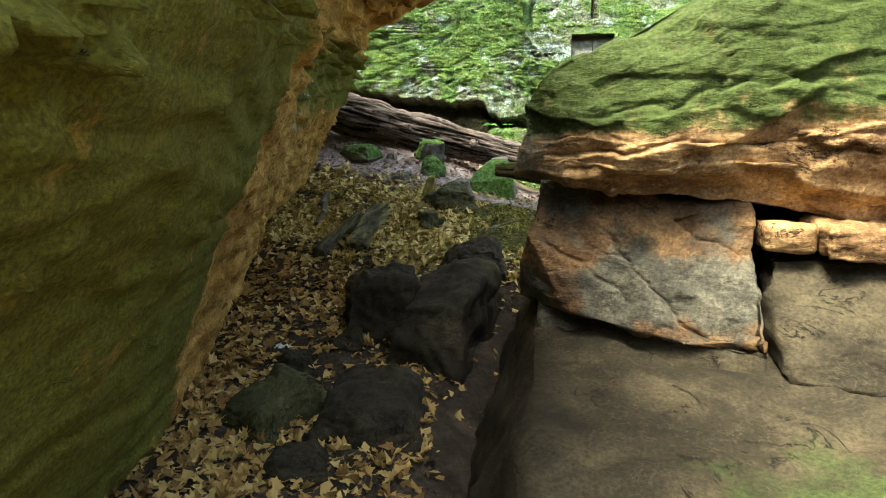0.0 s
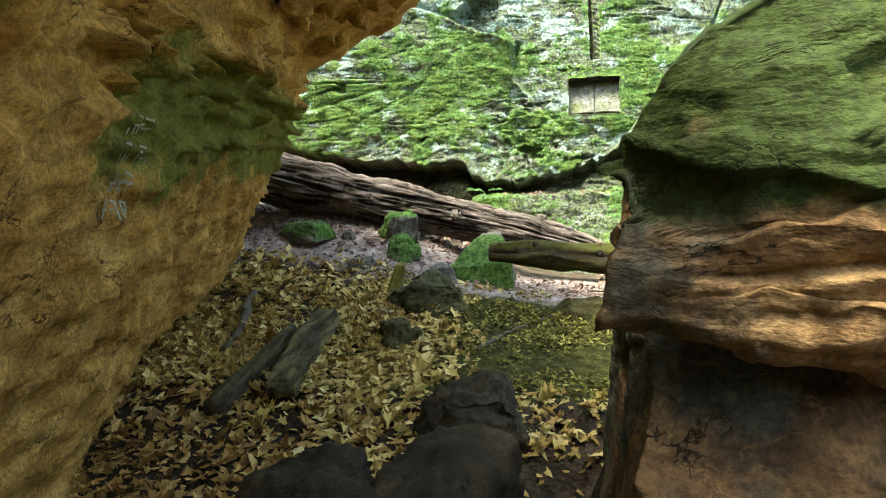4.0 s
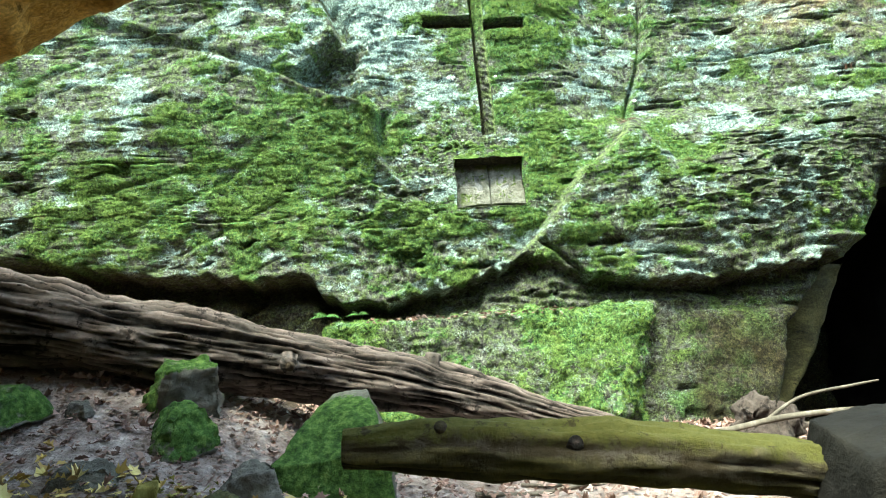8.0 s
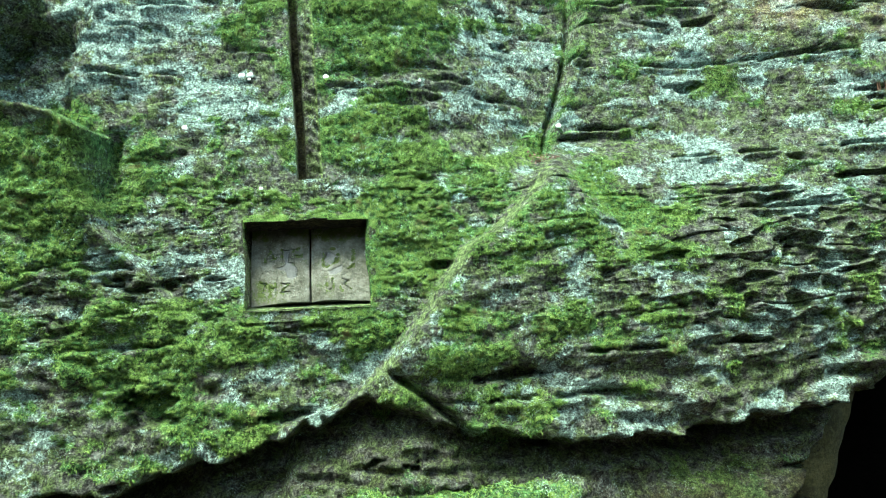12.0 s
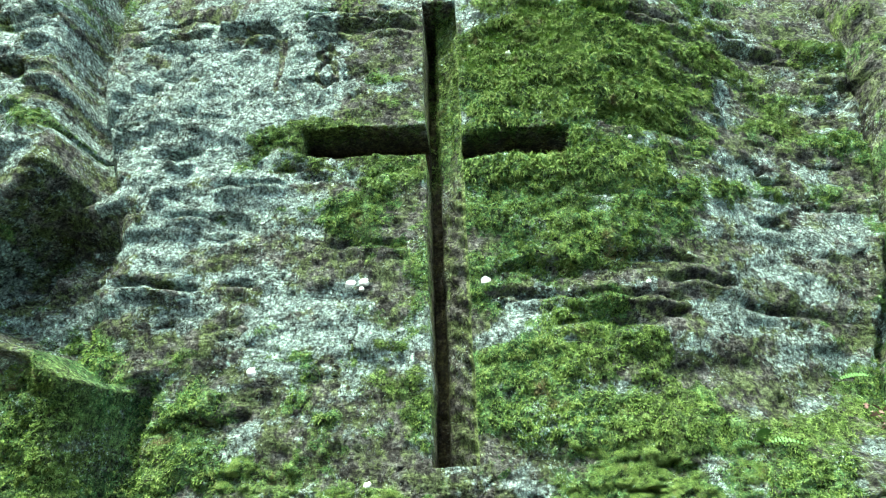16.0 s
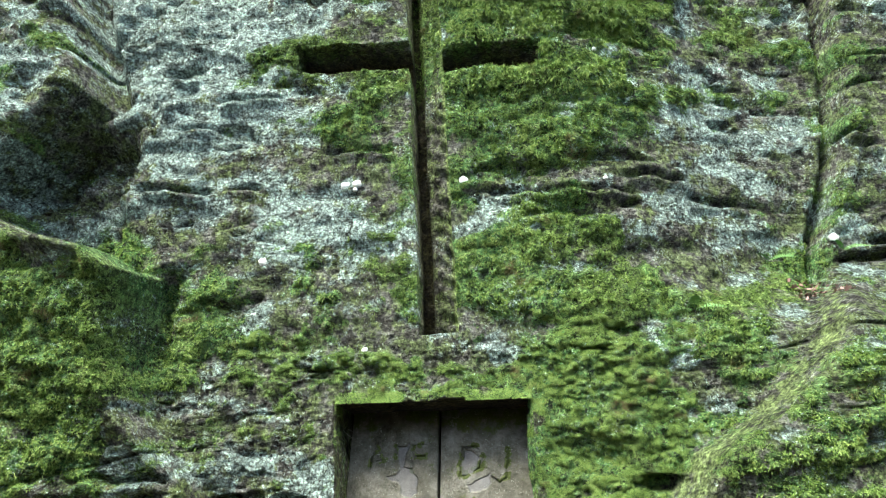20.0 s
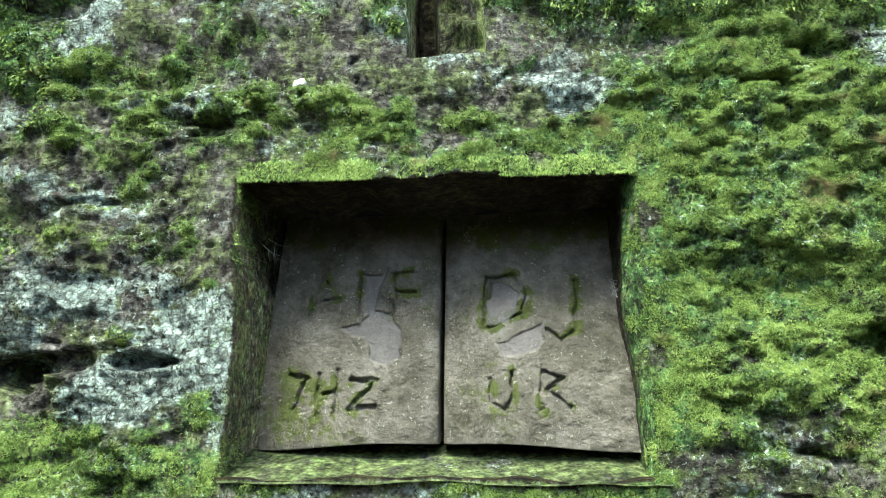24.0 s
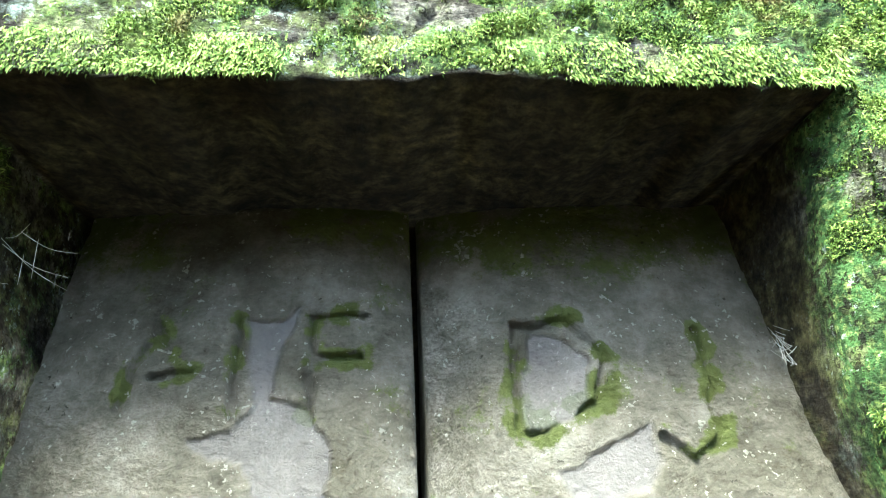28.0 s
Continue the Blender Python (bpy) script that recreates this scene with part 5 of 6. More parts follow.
# stone's shade is painted in with a near-black material
rock_thing("end_stone", [(0.60, -3.45, -0.5), (1.6, -3.5, -0.5), (1.6, -2.75, -0.5), (0.66, -2.85, -0.5), (0.66, -3.35, 0.26), (1.5, -3.4, 0.34), (1.5, -2.8, 0.34), (0.72, -2.9, 0.30)], SHADE_ROCK,
           "brown rock at the end of the mossy log, painted dark for shade", n=30, attrs=lambda v, nr: dict(mid_masks(v, nr), grey=0.0), rounding=0.10, rough=0.05, scale=2.0, seed=19)


# unseen block added overhead to keep sun and sky off the boulder
rock_mass("overhead_rock", box_corners(0.9, 6.0, -8.6, -4.2, 3.0, 4.0), Matrix.Identity(4), "unseen rock block added above the layered boulder to shade it", material=BROWN, rounding=0.08, rough=0.15)

# ---------------------------------------------------------------- mossy ledge block under the cliff, in the cliff's lean
def ledge_masks(v, nr):
    m = 0.55 + 0.6 * fbm(v[:, 0] * 2.4, v[:, 1] * 2, v[:, 2] * 2.4, octaves=3, seed=160) + 0.55 * fbm(v[:, 0] * 11, v[:, 1] * 8, v[:, 2] * 13, octaves=3, seed=162)
    bare = spot(v[:, 0], v[:, 2], -0.15, 0.40, 0.28, 0.16) + 0.7 * spot(v[:, 0], v[:, 2], -0.9, 0.45, 0.15, 0.12)
    right = spot(v[:, 0], v[:, 2], 0.75, 0.45, 0.3, 0.25)
    return dict(moss=np.clip(m - 0.7 * bare + 0.3 * right - 0.3 * smooth(1.05, 1.3, v[:, 0]), 0, 1), damp_shade=0.6 * smooth(1.12, 1.4, v[:, 0] + 0.15 * fbm(v[:, 0] * 5, v[:, 1] * 5, v[:, 2] * 5, octaves=2, seed=164)), lichen=np.clip(0.1 + 0.5 * fbm(v[:, 0] * 4, v[:, 1], v[:, 2] * 4, octaves=3, seed=163), 0, 1))


rock_thing("ledge_block", [(-1.25, -0.36, -0.75), (0.42, -0.44, -0.75), (1.55, 0.4, -0.75), (-1.35, 0.4, -0.75),
                           (-1.42, -0.20, 0.56), (1.24, -0.08, 0.62), (1.42, 0.4, 0.64), (-1.42, 0.4, 0.60)], CLIFF,
           "moss-covered block of sandstone along the foot of the cliff", n=110, attrs=ledge_masks, matrix=LEAN, rounding=0.04, rough=0.10, scale=2.6, layers=0.03, seed=17, fine=0.6)

# ---------------------------------------------------------------- stone book in the niche
def polygon_mask(u, v, corners):
    """1 inside the polygon."""
    inside = np.zeros(u.shape, bool)
    for (a, b), (c, d) in zip(corners, corners[1:] + corners[:1]):
        hit = ((b > v) != (d > v)) & (u < (c - a) * (v - b) / (d - b + 1e-12) + a)
        inside ^= hit
    return inside * 1.0


def book_page(name, side, parent, strokes, spalls):
    """One leaf of the open book: bowed, leaning back, with cut strokes and scaled patches."""
    nu, nv = 160, 210
    a, b = np.meshgrid(np.linspace(0, 1, nu), np.linspace(0, 1, nv))
    u = side * (0.004 + a * (0.287 if side < 0 else 0.294))
    low = 1.583 + 0.004 * np.sin(a * 5.0) - 0.006 * a
    v = low + (1.974 - low) * b
    bow = 0.030 * np.sin(np.clip(a, 0, 1) ** 0.62 * math.pi) * (1 - 0.4 * b) + (-0.010 if side < 0 else 0.036) * a
    grit = 0.0060 * fbm(u * 26, v * 26, octaves=6, seed=170, gain=0.66)
    ju, jv = u + 0.006 * fbm(u * 40, v * 40, octaves=3, seed=176), v + 0.006 * fbm(u * 40, v * 40, octaves=3, seed=177)
    cut = stroke_depth(ju, jv, strokes, 0.0048)
    halo = stroke_depth(ju, jv, strokes, 0.016)
    patch = np.zeros(u.shape)
    for corners in spalls:
        soft = sum(polygon_mask(ju + a1, jv + b1, corners) for a1 in (-0.0012, 0, 0.0012) for b1 in (-0.0012, 0, 0.0012)) / 9
        patch = np.maximum(patch, soft)
    w = -0.100 - (0.100 if side < 0 else 0.115) * b ** 1.5 + bow + grit * (1 - 0.85 * patch) - 0.012 * cut * (1 - patch) * (0.7 + 0.6 * fbm(u * 30, v * 30, octaves=2, seed=173)) - 0.0022 * patch
    front = np.stack([u, -w, v], -1).reshape(-1, 3)
    rim = np.concatenate([np.arange(nu), np.arange(1, nv) * nu + nu - 1, (nv - 1) * nu + np.arange(nu - 2, -1, -1), np.arange(nv - 2, 0, -1) * nu])
    back = front[rim].copy()
    back[:, 1] = 0.265
    n0, m = len(front), len(rim)
    nxt = np.roll(np.arange(m), -1)
    skirt = np.stack([rim, n0 + np.arange(m), n0 + nxt, rim[nxt]], -1)
    faces = np.concatenate([grid_faces(nu, nv), skirt])
    if side < 0:
        faces = faces[:, ::-1]
    pts = np.concatenate([front, back])
    grey = np.concatenate([(0.6 * patch).ravel(), np.zeros(m)])
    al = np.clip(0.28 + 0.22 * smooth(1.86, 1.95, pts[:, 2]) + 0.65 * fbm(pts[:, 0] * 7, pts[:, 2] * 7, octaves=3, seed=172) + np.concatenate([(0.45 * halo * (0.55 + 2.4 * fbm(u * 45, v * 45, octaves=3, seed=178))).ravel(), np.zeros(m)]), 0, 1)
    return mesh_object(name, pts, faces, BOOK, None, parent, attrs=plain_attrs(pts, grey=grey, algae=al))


book = new("stone_book")
book.matrix_world = LEAN
tagged(book, "open stone book with worn carved letters set in the niche", "carving")
S_LEFT = [(-0.204, 1.858, -0.223, 1.79), (-0.204, 1.858, -0.190, 1.835), (-0.200, 1.815, -0.170, 1.818), (-0.139, 1.856, -0.136, 1.780), (-0.082, 1.858, -0.081, 1.783), (-0.082, 1.858, -0.042, 1.861), (-0.080, 1.824, -0.044, 1.824),
          (-0.215, 1.685, -0.235, 1.635), (-0.245, 1.69, -0.215, 1.685), (-0.195, 1.69, -0.195, 1.625), (-0.165, 1.695, -0.165, 1.63), (-0.195, 1.66, -0.165, 1.66), (-0.140, 1.68, -0.100, 1.68), (-0.100, 1.68, -0.142, 1.635), (-0.142, 1.635, -0.100, 1.638)]
S_RIGHT = [(0.074, 1.84, 0.068, 1.762), (0.074, 1.845, 0.118, 1.852), (0.118, 1.852, 0.138, 1.815), (0.138, 1.815, 0.130, 1.785), (0.130, 1.785, 0.072, 1.762), (0.219, 1.837, 0.212, 1.757), (0.212, 1.757, 0.188, 1.741), (0.188, 1.741, 0.167, 1.756),
           (0.075, 1.68, 0.078, 1.645), (0.078, 1.645, 0.095, 1.635), (0.095, 1.635, 0.11, 1.65), (0.11, 1.65, 0.11, 1.69), (0.155, 1.69, 0.152, 1.635), (0.155, 1.69, 0.185, 1.68), (0.185, 1.68, 0.156, 1.662), (0.165, 1.66, 0.195, 1.637)]
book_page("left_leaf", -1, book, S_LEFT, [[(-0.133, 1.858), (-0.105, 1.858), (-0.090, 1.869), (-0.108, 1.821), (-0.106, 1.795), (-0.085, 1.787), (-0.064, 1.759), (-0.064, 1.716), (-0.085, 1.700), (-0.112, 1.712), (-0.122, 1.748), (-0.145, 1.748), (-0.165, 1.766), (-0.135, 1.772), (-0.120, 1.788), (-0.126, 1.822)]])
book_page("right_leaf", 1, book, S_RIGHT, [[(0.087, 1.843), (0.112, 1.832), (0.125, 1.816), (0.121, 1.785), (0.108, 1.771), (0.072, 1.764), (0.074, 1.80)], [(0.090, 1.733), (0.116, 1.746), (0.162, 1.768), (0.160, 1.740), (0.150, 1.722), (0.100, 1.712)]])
# sloping sill in front of the book
su, sd = np.meshgrid(np.linspace(-0.303, 0.315, 60), np.linspace(0, 1, 14))
sw = 0.012 - 0.16 * sd
sv = 1.538 + 0.040 * sd + 0.006 * fbm(su * 12, sd * 2, octaves=3, seed=175)
sill = mesh_object("niche_sill", np.concatenate([np.stack([su, -sw, sv], -1).reshape(-1, 3), np.stack([su, -sw, sv - 0.05], -1).reshape(-1, 3)]),
                   np.concatenate([grid_faces(60, 14), grid_faces(60, 14)[:, ::-1] + 840]), CLIFF, LEAN, attrs=dict(moss=np.full(1680, 0.45), lichen=np.full(1680, 0.1), film=np.full(1680, 0.5), ochre=np.zeros(1680), damp_shade=np.zeros(1680)))
tagged(sill, "mossy sloping stone sill of the niche", "sill", kind="structure")


# ---------------------------------------------------------------- logs, poles and branches
def tube(points, radii, sides=16, per=10, wobble=0.0, ridges=0.0, seed=0, flat_end=True):
    """A tapered tube along smooth points; also says how proud each point stands, and its normal."""
    p, r = np.asarray(points, float), np.asarray(radii, float)
    k = np.linspace(0, len(p) - 1, (len(p) - 1) * per + 1)
    i = np.clip(np.floor(k).astype(int), 0, len(p) - 2)
    t = (k - i)[:, None]
    a, b = p[np.maximum(i - 1, 0)], p[i]
    c, d = p[i + 1], p[np.minimum(i + 2, len(p) - 1)]
    q = 0.5 * (2 * b + (c - a) * t + (2 * a - 5 * b + 4 * c - d) * t ** 2 + (3 * b - a - 3 * c + d) * t ** 3)
    rad = np.interp(k, np.arange(len(p)), r)
    tan = np.gradient(q, axis=0)
    tan /= np.linalg.norm(tan, axis=1)[:, None]
    ref = np.array([0.13, 0.31, 0.94]) if abs(tan[0][2]) < 0.9 else np.array([1.0, 0.1, 0.0])
    s1 = np.cross(tan, ref)
    s1 /= np.linalg.norm(s1, axis=1)[:, None]
    s2 = np.cross(s1, tan)
    ang = np.linspace(0, 2 * math.pi, sides, endpoint=False)
    ca, sa = np.cos(ang), np.sin(ang)
    along = np.concatenate([[0], np.cumsum(np.linalg.norm(np.diff(q, axis=0), axis=1))])
    n = ca[None, :, None] * s1[:, None, :] + sa[None, :, None] * s2[:, None, :]
    shape = np.ones((len(q), sides))
    prof = np.zeros((len(q), sides))
    if ridges:
        prof = 1 - 2 * np.abs(fbm(ca[None, :] * 5.5, sa[None, :] * 5.5, along[:, None] * 1.4, octaves=5, seed=seed)) * 1.6
        prof = prof + 0.5 * fbm(ca[None, :] * 13, sa[None, :] * 13, along[:, None] * 5.0, octaves=3, seed=seed + 4)
        shape = shape + ridges * (prof - 0.6)
    shape = shape + wobble * fbm(ca[None, :] * 0.9, sa[None, :] * 0.9, along[:, None] * 2.2, octaves=3, seed=seed + 8)
    pts = q[:, None, :] + n * (rad[:, None] * shape)[:, :, None]
    faces = grid_faces(sides, len(q), wrap=True)
    pts = pts.reshape(-1, 3)
    ends, extra = [], []
    base = len(pts)
    for e, ring in ((0, np.arange(sides)), (1, base - sides + np.arange(sides))):
        centre = (q[0] - tan[0] * 0.0) if e == 0 else q[-1]
        extra.append(centre)
        nxt = np.roll(ring, -1)
        mid = np.full(sides, base + e)
        ends.append(np.stack([mid, nxt, ring, mid] if e == 0 else [mid, ring, nxt, mid], -1))
    pts = np.concatenate([pts, extra])
    allf = np.concatenate([faces, np.concatenate(ends)])
    ridge = np.concatenate([np.clip(0.5 + 0.55 * (prof.ravel() - 0.6), 0, 1), [0.4, 0.4]])
    up = np.concatenate([n[..., 2].ravel(), [0, 0]])
    return pts, allf, ridge, up


def tube_part(name, points, radii, material, parent=None, label="", moss_up=0.0, **kw):
    pts, faces, ridge, up = tube(points, radii, **kw)
    # end fans are triangles written as quads with a repeated corner: split the two kinds
    tri = faces[:, 0] == faces[:, 3]
    quads = faces[~tri]
    t = faces[tri][:, :3]
    both = np.concatenate([quads[:, [0, 1, 2]], quads[:, [0, 2, 3]], t])
    return mesh_object(name, pts, both, material, None, parent, attrs=plain_attrs(pts, moss=np.clip(moss_up * (up + 0.15), 0, 1)) | dict(ridge=ridge), label=label)


log = new("fallen_log")
log.location = (-1.39, -1.45, 0.2)
tagged(log, "long weathered dark fallen tree trunk leaning down the slope", "log")
AX = [(-4.6, -2.1, 1.36), (-3.3, -1.85, 0.95), (-2.4, -1.62, 0.69), (-1.9, -1.5, 0.57), (-1.39, -1.42, 0.445), (-0.9, -1.36, 0.32), (-0.45, -1.32, 0.195), (0.0, -1.30, 0.05), (0.45, -1.28, -0.09), (0.8, -1.26, -0.2)]


def rel(ob, pts):
    return [tuple(Vector(p) - ob.location) for p in pts]


tube_part("trunk", rel(log, AX), [0.27, 0.25, 0.225, 0.215, 0.20, 0.18, 0.15, 0.12, 0.10, 0.08], LOG_BARK, log, sides=120, per=26, ridges=0.15, wobble=0.3, seed=200, moss_up=0.22)
tube_part("knot", rel(log, [(-1.42, -1.54, 0.49), (-1.40, -1.64, 0.475), (-1.385, -1.70, 0.47)]), [0.085, 0.055, 0.045], LOG_BARK, log, "broken branch stub", sides=20, per=5, ridges=0.12, seed=203)
tube_part("knot_hole", rel(log, [(-1.385, -1.69, 0.47), (-1.383, -1.706, 0.47)]), [0.028, 0.026], SOIL, log, "dark rotten hole in the stub", sides=14, per=2)
tube_part("knot", rel(log, [(-0.62, -1.33, 0.36), (-0.60, -1.34, 0.46)]), [0.07, 0.045], LOG_BARK, log, "worn bump on the trunk", sides=14, per=5, ridges=0.1, seed=205)

log2 = new("mossy_log")
log2.location = (-0.1, -3.0, 0.2)
tagged(log2, "shorter decayed log, yellow-green with moss, lying across the path", "log")
tube_part("trunk", rel(log2, [(-0.96, -2.98, 0.30), (-0.55, -2.98, 0.285), (-0.1, -3.0, 0.245), (0.3, -3.0, 0.19), (0.62, -2.98, 0.13), (1.2, -2.95, 0.02)]), [0.065, 0.100, 0.108, 0.103, 0.098, 0.09], LOG_MOSS, log2,
          sides=40, per=16, ridges=0.16, wobble=0.4, seed=210, moss_up=0.9)
tube_part("knot", rel(log2, [(-0.62, -3.02, 0.34), (-0.62, -3.05, 0.375)]), [0.035, 0.02], LOG_MOSS, log2, sides=12, per=4, seed=212)
tube_part("knot", rel(log2, [(-0.17, -3.06, 0.285), (-0.17, -3.09, 0.30)]), [0.035, 0.022], LOG_BARK, log2, "dark knot", sides=12, per=4, seed=213)

pole = new("leaning_trunk")
pole.location = (2.62, -0.77, -0.4)
tagged(pole, "thin dead grey tree trunk leaning beside the cave", "tree")
tube_part("trunk", rel(pole, [(2.55, -0.80, -0.60), (2.64, -0.77, -0.38), (2.95, -0.77, 0.33), (3.08, -0.77, 0.8), (3.18, -0.77, 1.25), (3.34, -0.75, 2.0), (3.7, -0.7, 3.6)]), [0.075, 0.068, 0.062, 0.056, 0.055, 0.05, 0.04], GREY_WOOD, pole,
          sides=20, per=12, wobble=0.5, seed=220)
tube_part("knot", rel(pole, [(2.97, -0.80, 0.30), (3.0, -0.88, 0.33)]), [0.05, 0.025], GREY_WOOD, pole, sides=10, per=4, wobble=0.3, seed=221)
tube_part("twig", rel(pole, [(3.10, -0.80, 0.95), (3.02, -0.86, 1.0), (2.98, -0.9, 0.97)]), [0.012, 0.008, 0.004], GREY_WOOD, pole, sides=6, per=4)
pole2 = new("leaning_trunk")
pole2.location = (2.75, -1.1, -0.4)
tagged(pole2, "mossy greenish young trunk leaning outwards near the cave", "tree")
tube_part("trunk", rel(pole2, [(2.48, -1.15, -0.55), (2.60, -1.1, -0.2), (2.85, -1.05, 0.25), (3.2, -1.0, 0.9), (3.9, -0.9, 2.4)]), [0.085, 0.075, 0.07, 0.06, 0.05], BARK_GREEN, pole2, sides=18, per=10, wobble=0.3, seed=224)

branch = new("fallen_branch")
branch.location = (1.6, -1.2, -0.2)
tagged(branch, "long pale grey fallen branch with a side fork on the litter", "branch")
tube_part("stem", rel(branch, [(0.60, -1.25, -0.30), (0.95, -1.2, -0.17), (1.25, -1.2, -0.13), (1.6, -1.2, -0.08), (2.05, -1.2, -0.06), (2.5, -1.2, -0.08), (3.1, -1.15, -0.06)]), [0.012, 0.015, 0.018, 0.018, 0.017, 0.016, 0.014], GREY_WOOD, branch, sides=10, per=10, wobble=0.4, seed=230)
tube_part("fork", rel(branch, [(1.45, -1.2, -0.10), (1.75, -1.1, 0.02), (2.15, -1.02, 0.06), (2.35, -1.0, 0.08)]), [0.013, 0.011, 0.009, 0.006], GREY_WOOD, branch, sides=8, per=8, wobble=0.4, seed=231)


def stick(points, r, label, material=GREY_WOOD, name="stick"):
    ob = new(name)
    ob.location = points[0]
    tagged(ob, label, "stick")
    tube_part("stem", rel(ob, points), [r * (1 - 0.35 * i / (len(points) - 1)) for i in range(len(points))], material, ob, sides=9, per=8, wobble=0.5, seed=int(abs(points[0][0]) * 100))
    return ob


def on_ground(x, y, lift=0.0):
    return (x, y, float(ground_z(x, y)) + lift)


for xs, r, lab in (([(-0.45, -2.2), (-0.1, -2.05), (0.35, -1.95)], 0.016, "pale dry stick lying on bare soil"),
                   ([(-0.2, -1.9), (0.2, -2.0), (0.62, -1.85)], 0.010, "thin dry stick on bare soil"),
                   ([(0.25, -1.75), (0.7, -1.9)], 0.012, "short dry stick on bare soil"),
                   ([(-0.95, -3.9), (-0.75, -3.45), (-0.50, -3.1)], 0.014, "crooked brown stick on the leaf litter"),
                   ([(-2.42, -4.25), (-2.50, -3.9), (-2.62, -3.5)], 0.035, "grey rotten root at the foot of the leaning rock"),
                   ([(-2.62, -3.62), (-2.66, -3.32)], 0.045, "short grey piece of rotten wood in the litter"),
                   ([(-1.75, -3.45), (-1.55, -3.42)], 0.022, "short dark stick in the leaf litter"),
                   ([(-2.3, -1.05), (-1.75, -0.75)], 0.028, "grey rotten branch on the leaf litter"),
                   ([(0.4, -0.95), (0.9, -0.75)], 0.012, "short dry stick on the leaf litter"),
                   ([(2.0, -0.35), (2.9, -0.2)], 0.03, "dark branch lying at the mouth of the cave")):
    stick([on_ground(x, y, r * 0.8) for x, y in xs], r, lab)

splinter = new("wood_splinter")
splinter.location = on_ground(-1.70, -3.02)
tagged(splinter, "upright pale yellow splinter of rotten wood in the litter", "wood")
v, f, nr = rock_shape([(-0.05, -0.02, -0.06), (0.06, -0.02, -0.06), (0.06, 0.03, -0.06), (-0.05, 0.03, -0.06), (0.02, 0.06, 0.24), (0.10, 0.06, 0.22), (0.09, 0.09, 0.26), (0.03, 0.09, 0.25)], 12, 0.15, 0.02, 6.0, seed=36)
mesh_object("split_face", v, f, OLIVE_WOOD, None, splinter, attrs=plain_attrs(v, moss=0.2))

plank = new("rotten_plank")
plank.location = (-1.9, -4.4, -0.1)
tagged(plank, "split weathered piece of wood lying on leaf litter", "wood")
v, f, nr = rock_shape([(-1.90, -4.85, -0.20), (-1.76, -4.80, -0.20), (-1.90, -3.62, -0.12), (-2.08, -3.70, -0.12), (-1.90, -4.85, -0.09), (-1.77, -4.80, -0.11), (-1.92, -3.62, 0.02), (-2.06, -3.70, 0.03)], 20, 0.15, 0.03, 4.0, seed=31)
v = v - np.array(plank.location)
mesh_object("split_face", v, f, LOG_MOSS, None, plank, attrs=plain_attrs(v, moss=0.35) | dict(ridge=np.clip(0.6 + fbm(v[:, 0] * 22, v[:, 1] * 1.5, v[:, 2] * 22, octaves=3, seed=33), 0, 1)))
tube_part("branch_stub", rel(plank, [(-2.12, -4.95, -0.22), (-2.08, -4.4, -0.10), (-2.10, -4.0, -0.05)]), [0.06, 0.055, 0.045], LOG_MOSS, plank, sides=20, per=10, ridges=0.15, wobble=0.3, seed=34, moss_up=0.3)

stump = new("rotten_stump")
stump.location = (1.55, -0.9, -0.35)
tagged(stump, "broken grey rotten stump with jagged rim on leaf litter", "stump")
for name, c, hw, h, sd in (("wood", (0, 0, 0), 0.13, 0.30, 41), ("shard", (0.2, 0.05, 0), 0.09, 0.22, 42), ("shard", (-0.13, 0.05, 0), 0.06, 0.18, 43)):
    v, f, nr = rock_shape(box_corners(c[0] - hw, c[0] + hw, c[1] - hw * 0.7, c[1] + hw * 0.7, -0.12, h), 20, 0.35, 0.14, 5.0, seed=sd)
    v[:, 0] += 0.25 * (v[:, 2]) * (0.5 if name == "wood" else 1)
    mesh_object(name, v, f, LOG_BARK, None, stump, attrs=plain_attrs(v, moss=0.2) | dict(ridge=np.full(len(v), 0.4)))


# ---------------------------------------------------------------- stones
def up_moss(amount):
    return lambda v, nr: dict(moss=np.clip(amount * smooth(-0.2, 0.6, nr[:, 2]) + 0.25 * fbm(v[:, 0] * 6, v[:, 1] * 6, v[:, 2] * 6, octaves=2, seed=180), 0, 1), algae=0.4 * amount * smooth(0, 0.6, nr[:, 2]), grey=0.2)


def stone(name, x, y, sx, sy, h, label, amount=0.0, turn=0.0, tilt=0.0, seed=0, sink=0.25, material=None, n=22, rounding=0.32, top=0.62, z=None):
    """A single stone of half widths sx, sy and height h, bedded in the ground."""
    t = top
    corners = [(-sx, -sy, -sink * h), (sx, -sy, -sink * h), (sx, sy, -sink * h), (-sx, sy, -sink * h), (-sx * t, -sy * t, h * 0.85), (sx * t, -sy * t * 0.8, h), (sx * t * 0.8, sy * t, h * 1.05), (-sx * t, sy * t, h * 0.9)]
    v, f, nr = rock_shape(corners, n, rounding, min(sx, sy, h) * 0.45, 0.9 / max(sx, sy), seed=seed, fine=0.5)
    base = float(ground_z(x, y)) if z is None else z
    m = pose(x, y, base, tilt, tilt * 0.6, turn)
    world_n = nr @ np.array(m.to_3x3()).T
    return tagged(mesh_object(name, v, f, material or MOSSY, m, attrs=plain_attrs(v, **up_moss(amount)(v, world_n))), label, "stone", group=name.replace("_", " ") + "s")


def wedge_boulder():
    """The pointed mossy boulder beside the log."""
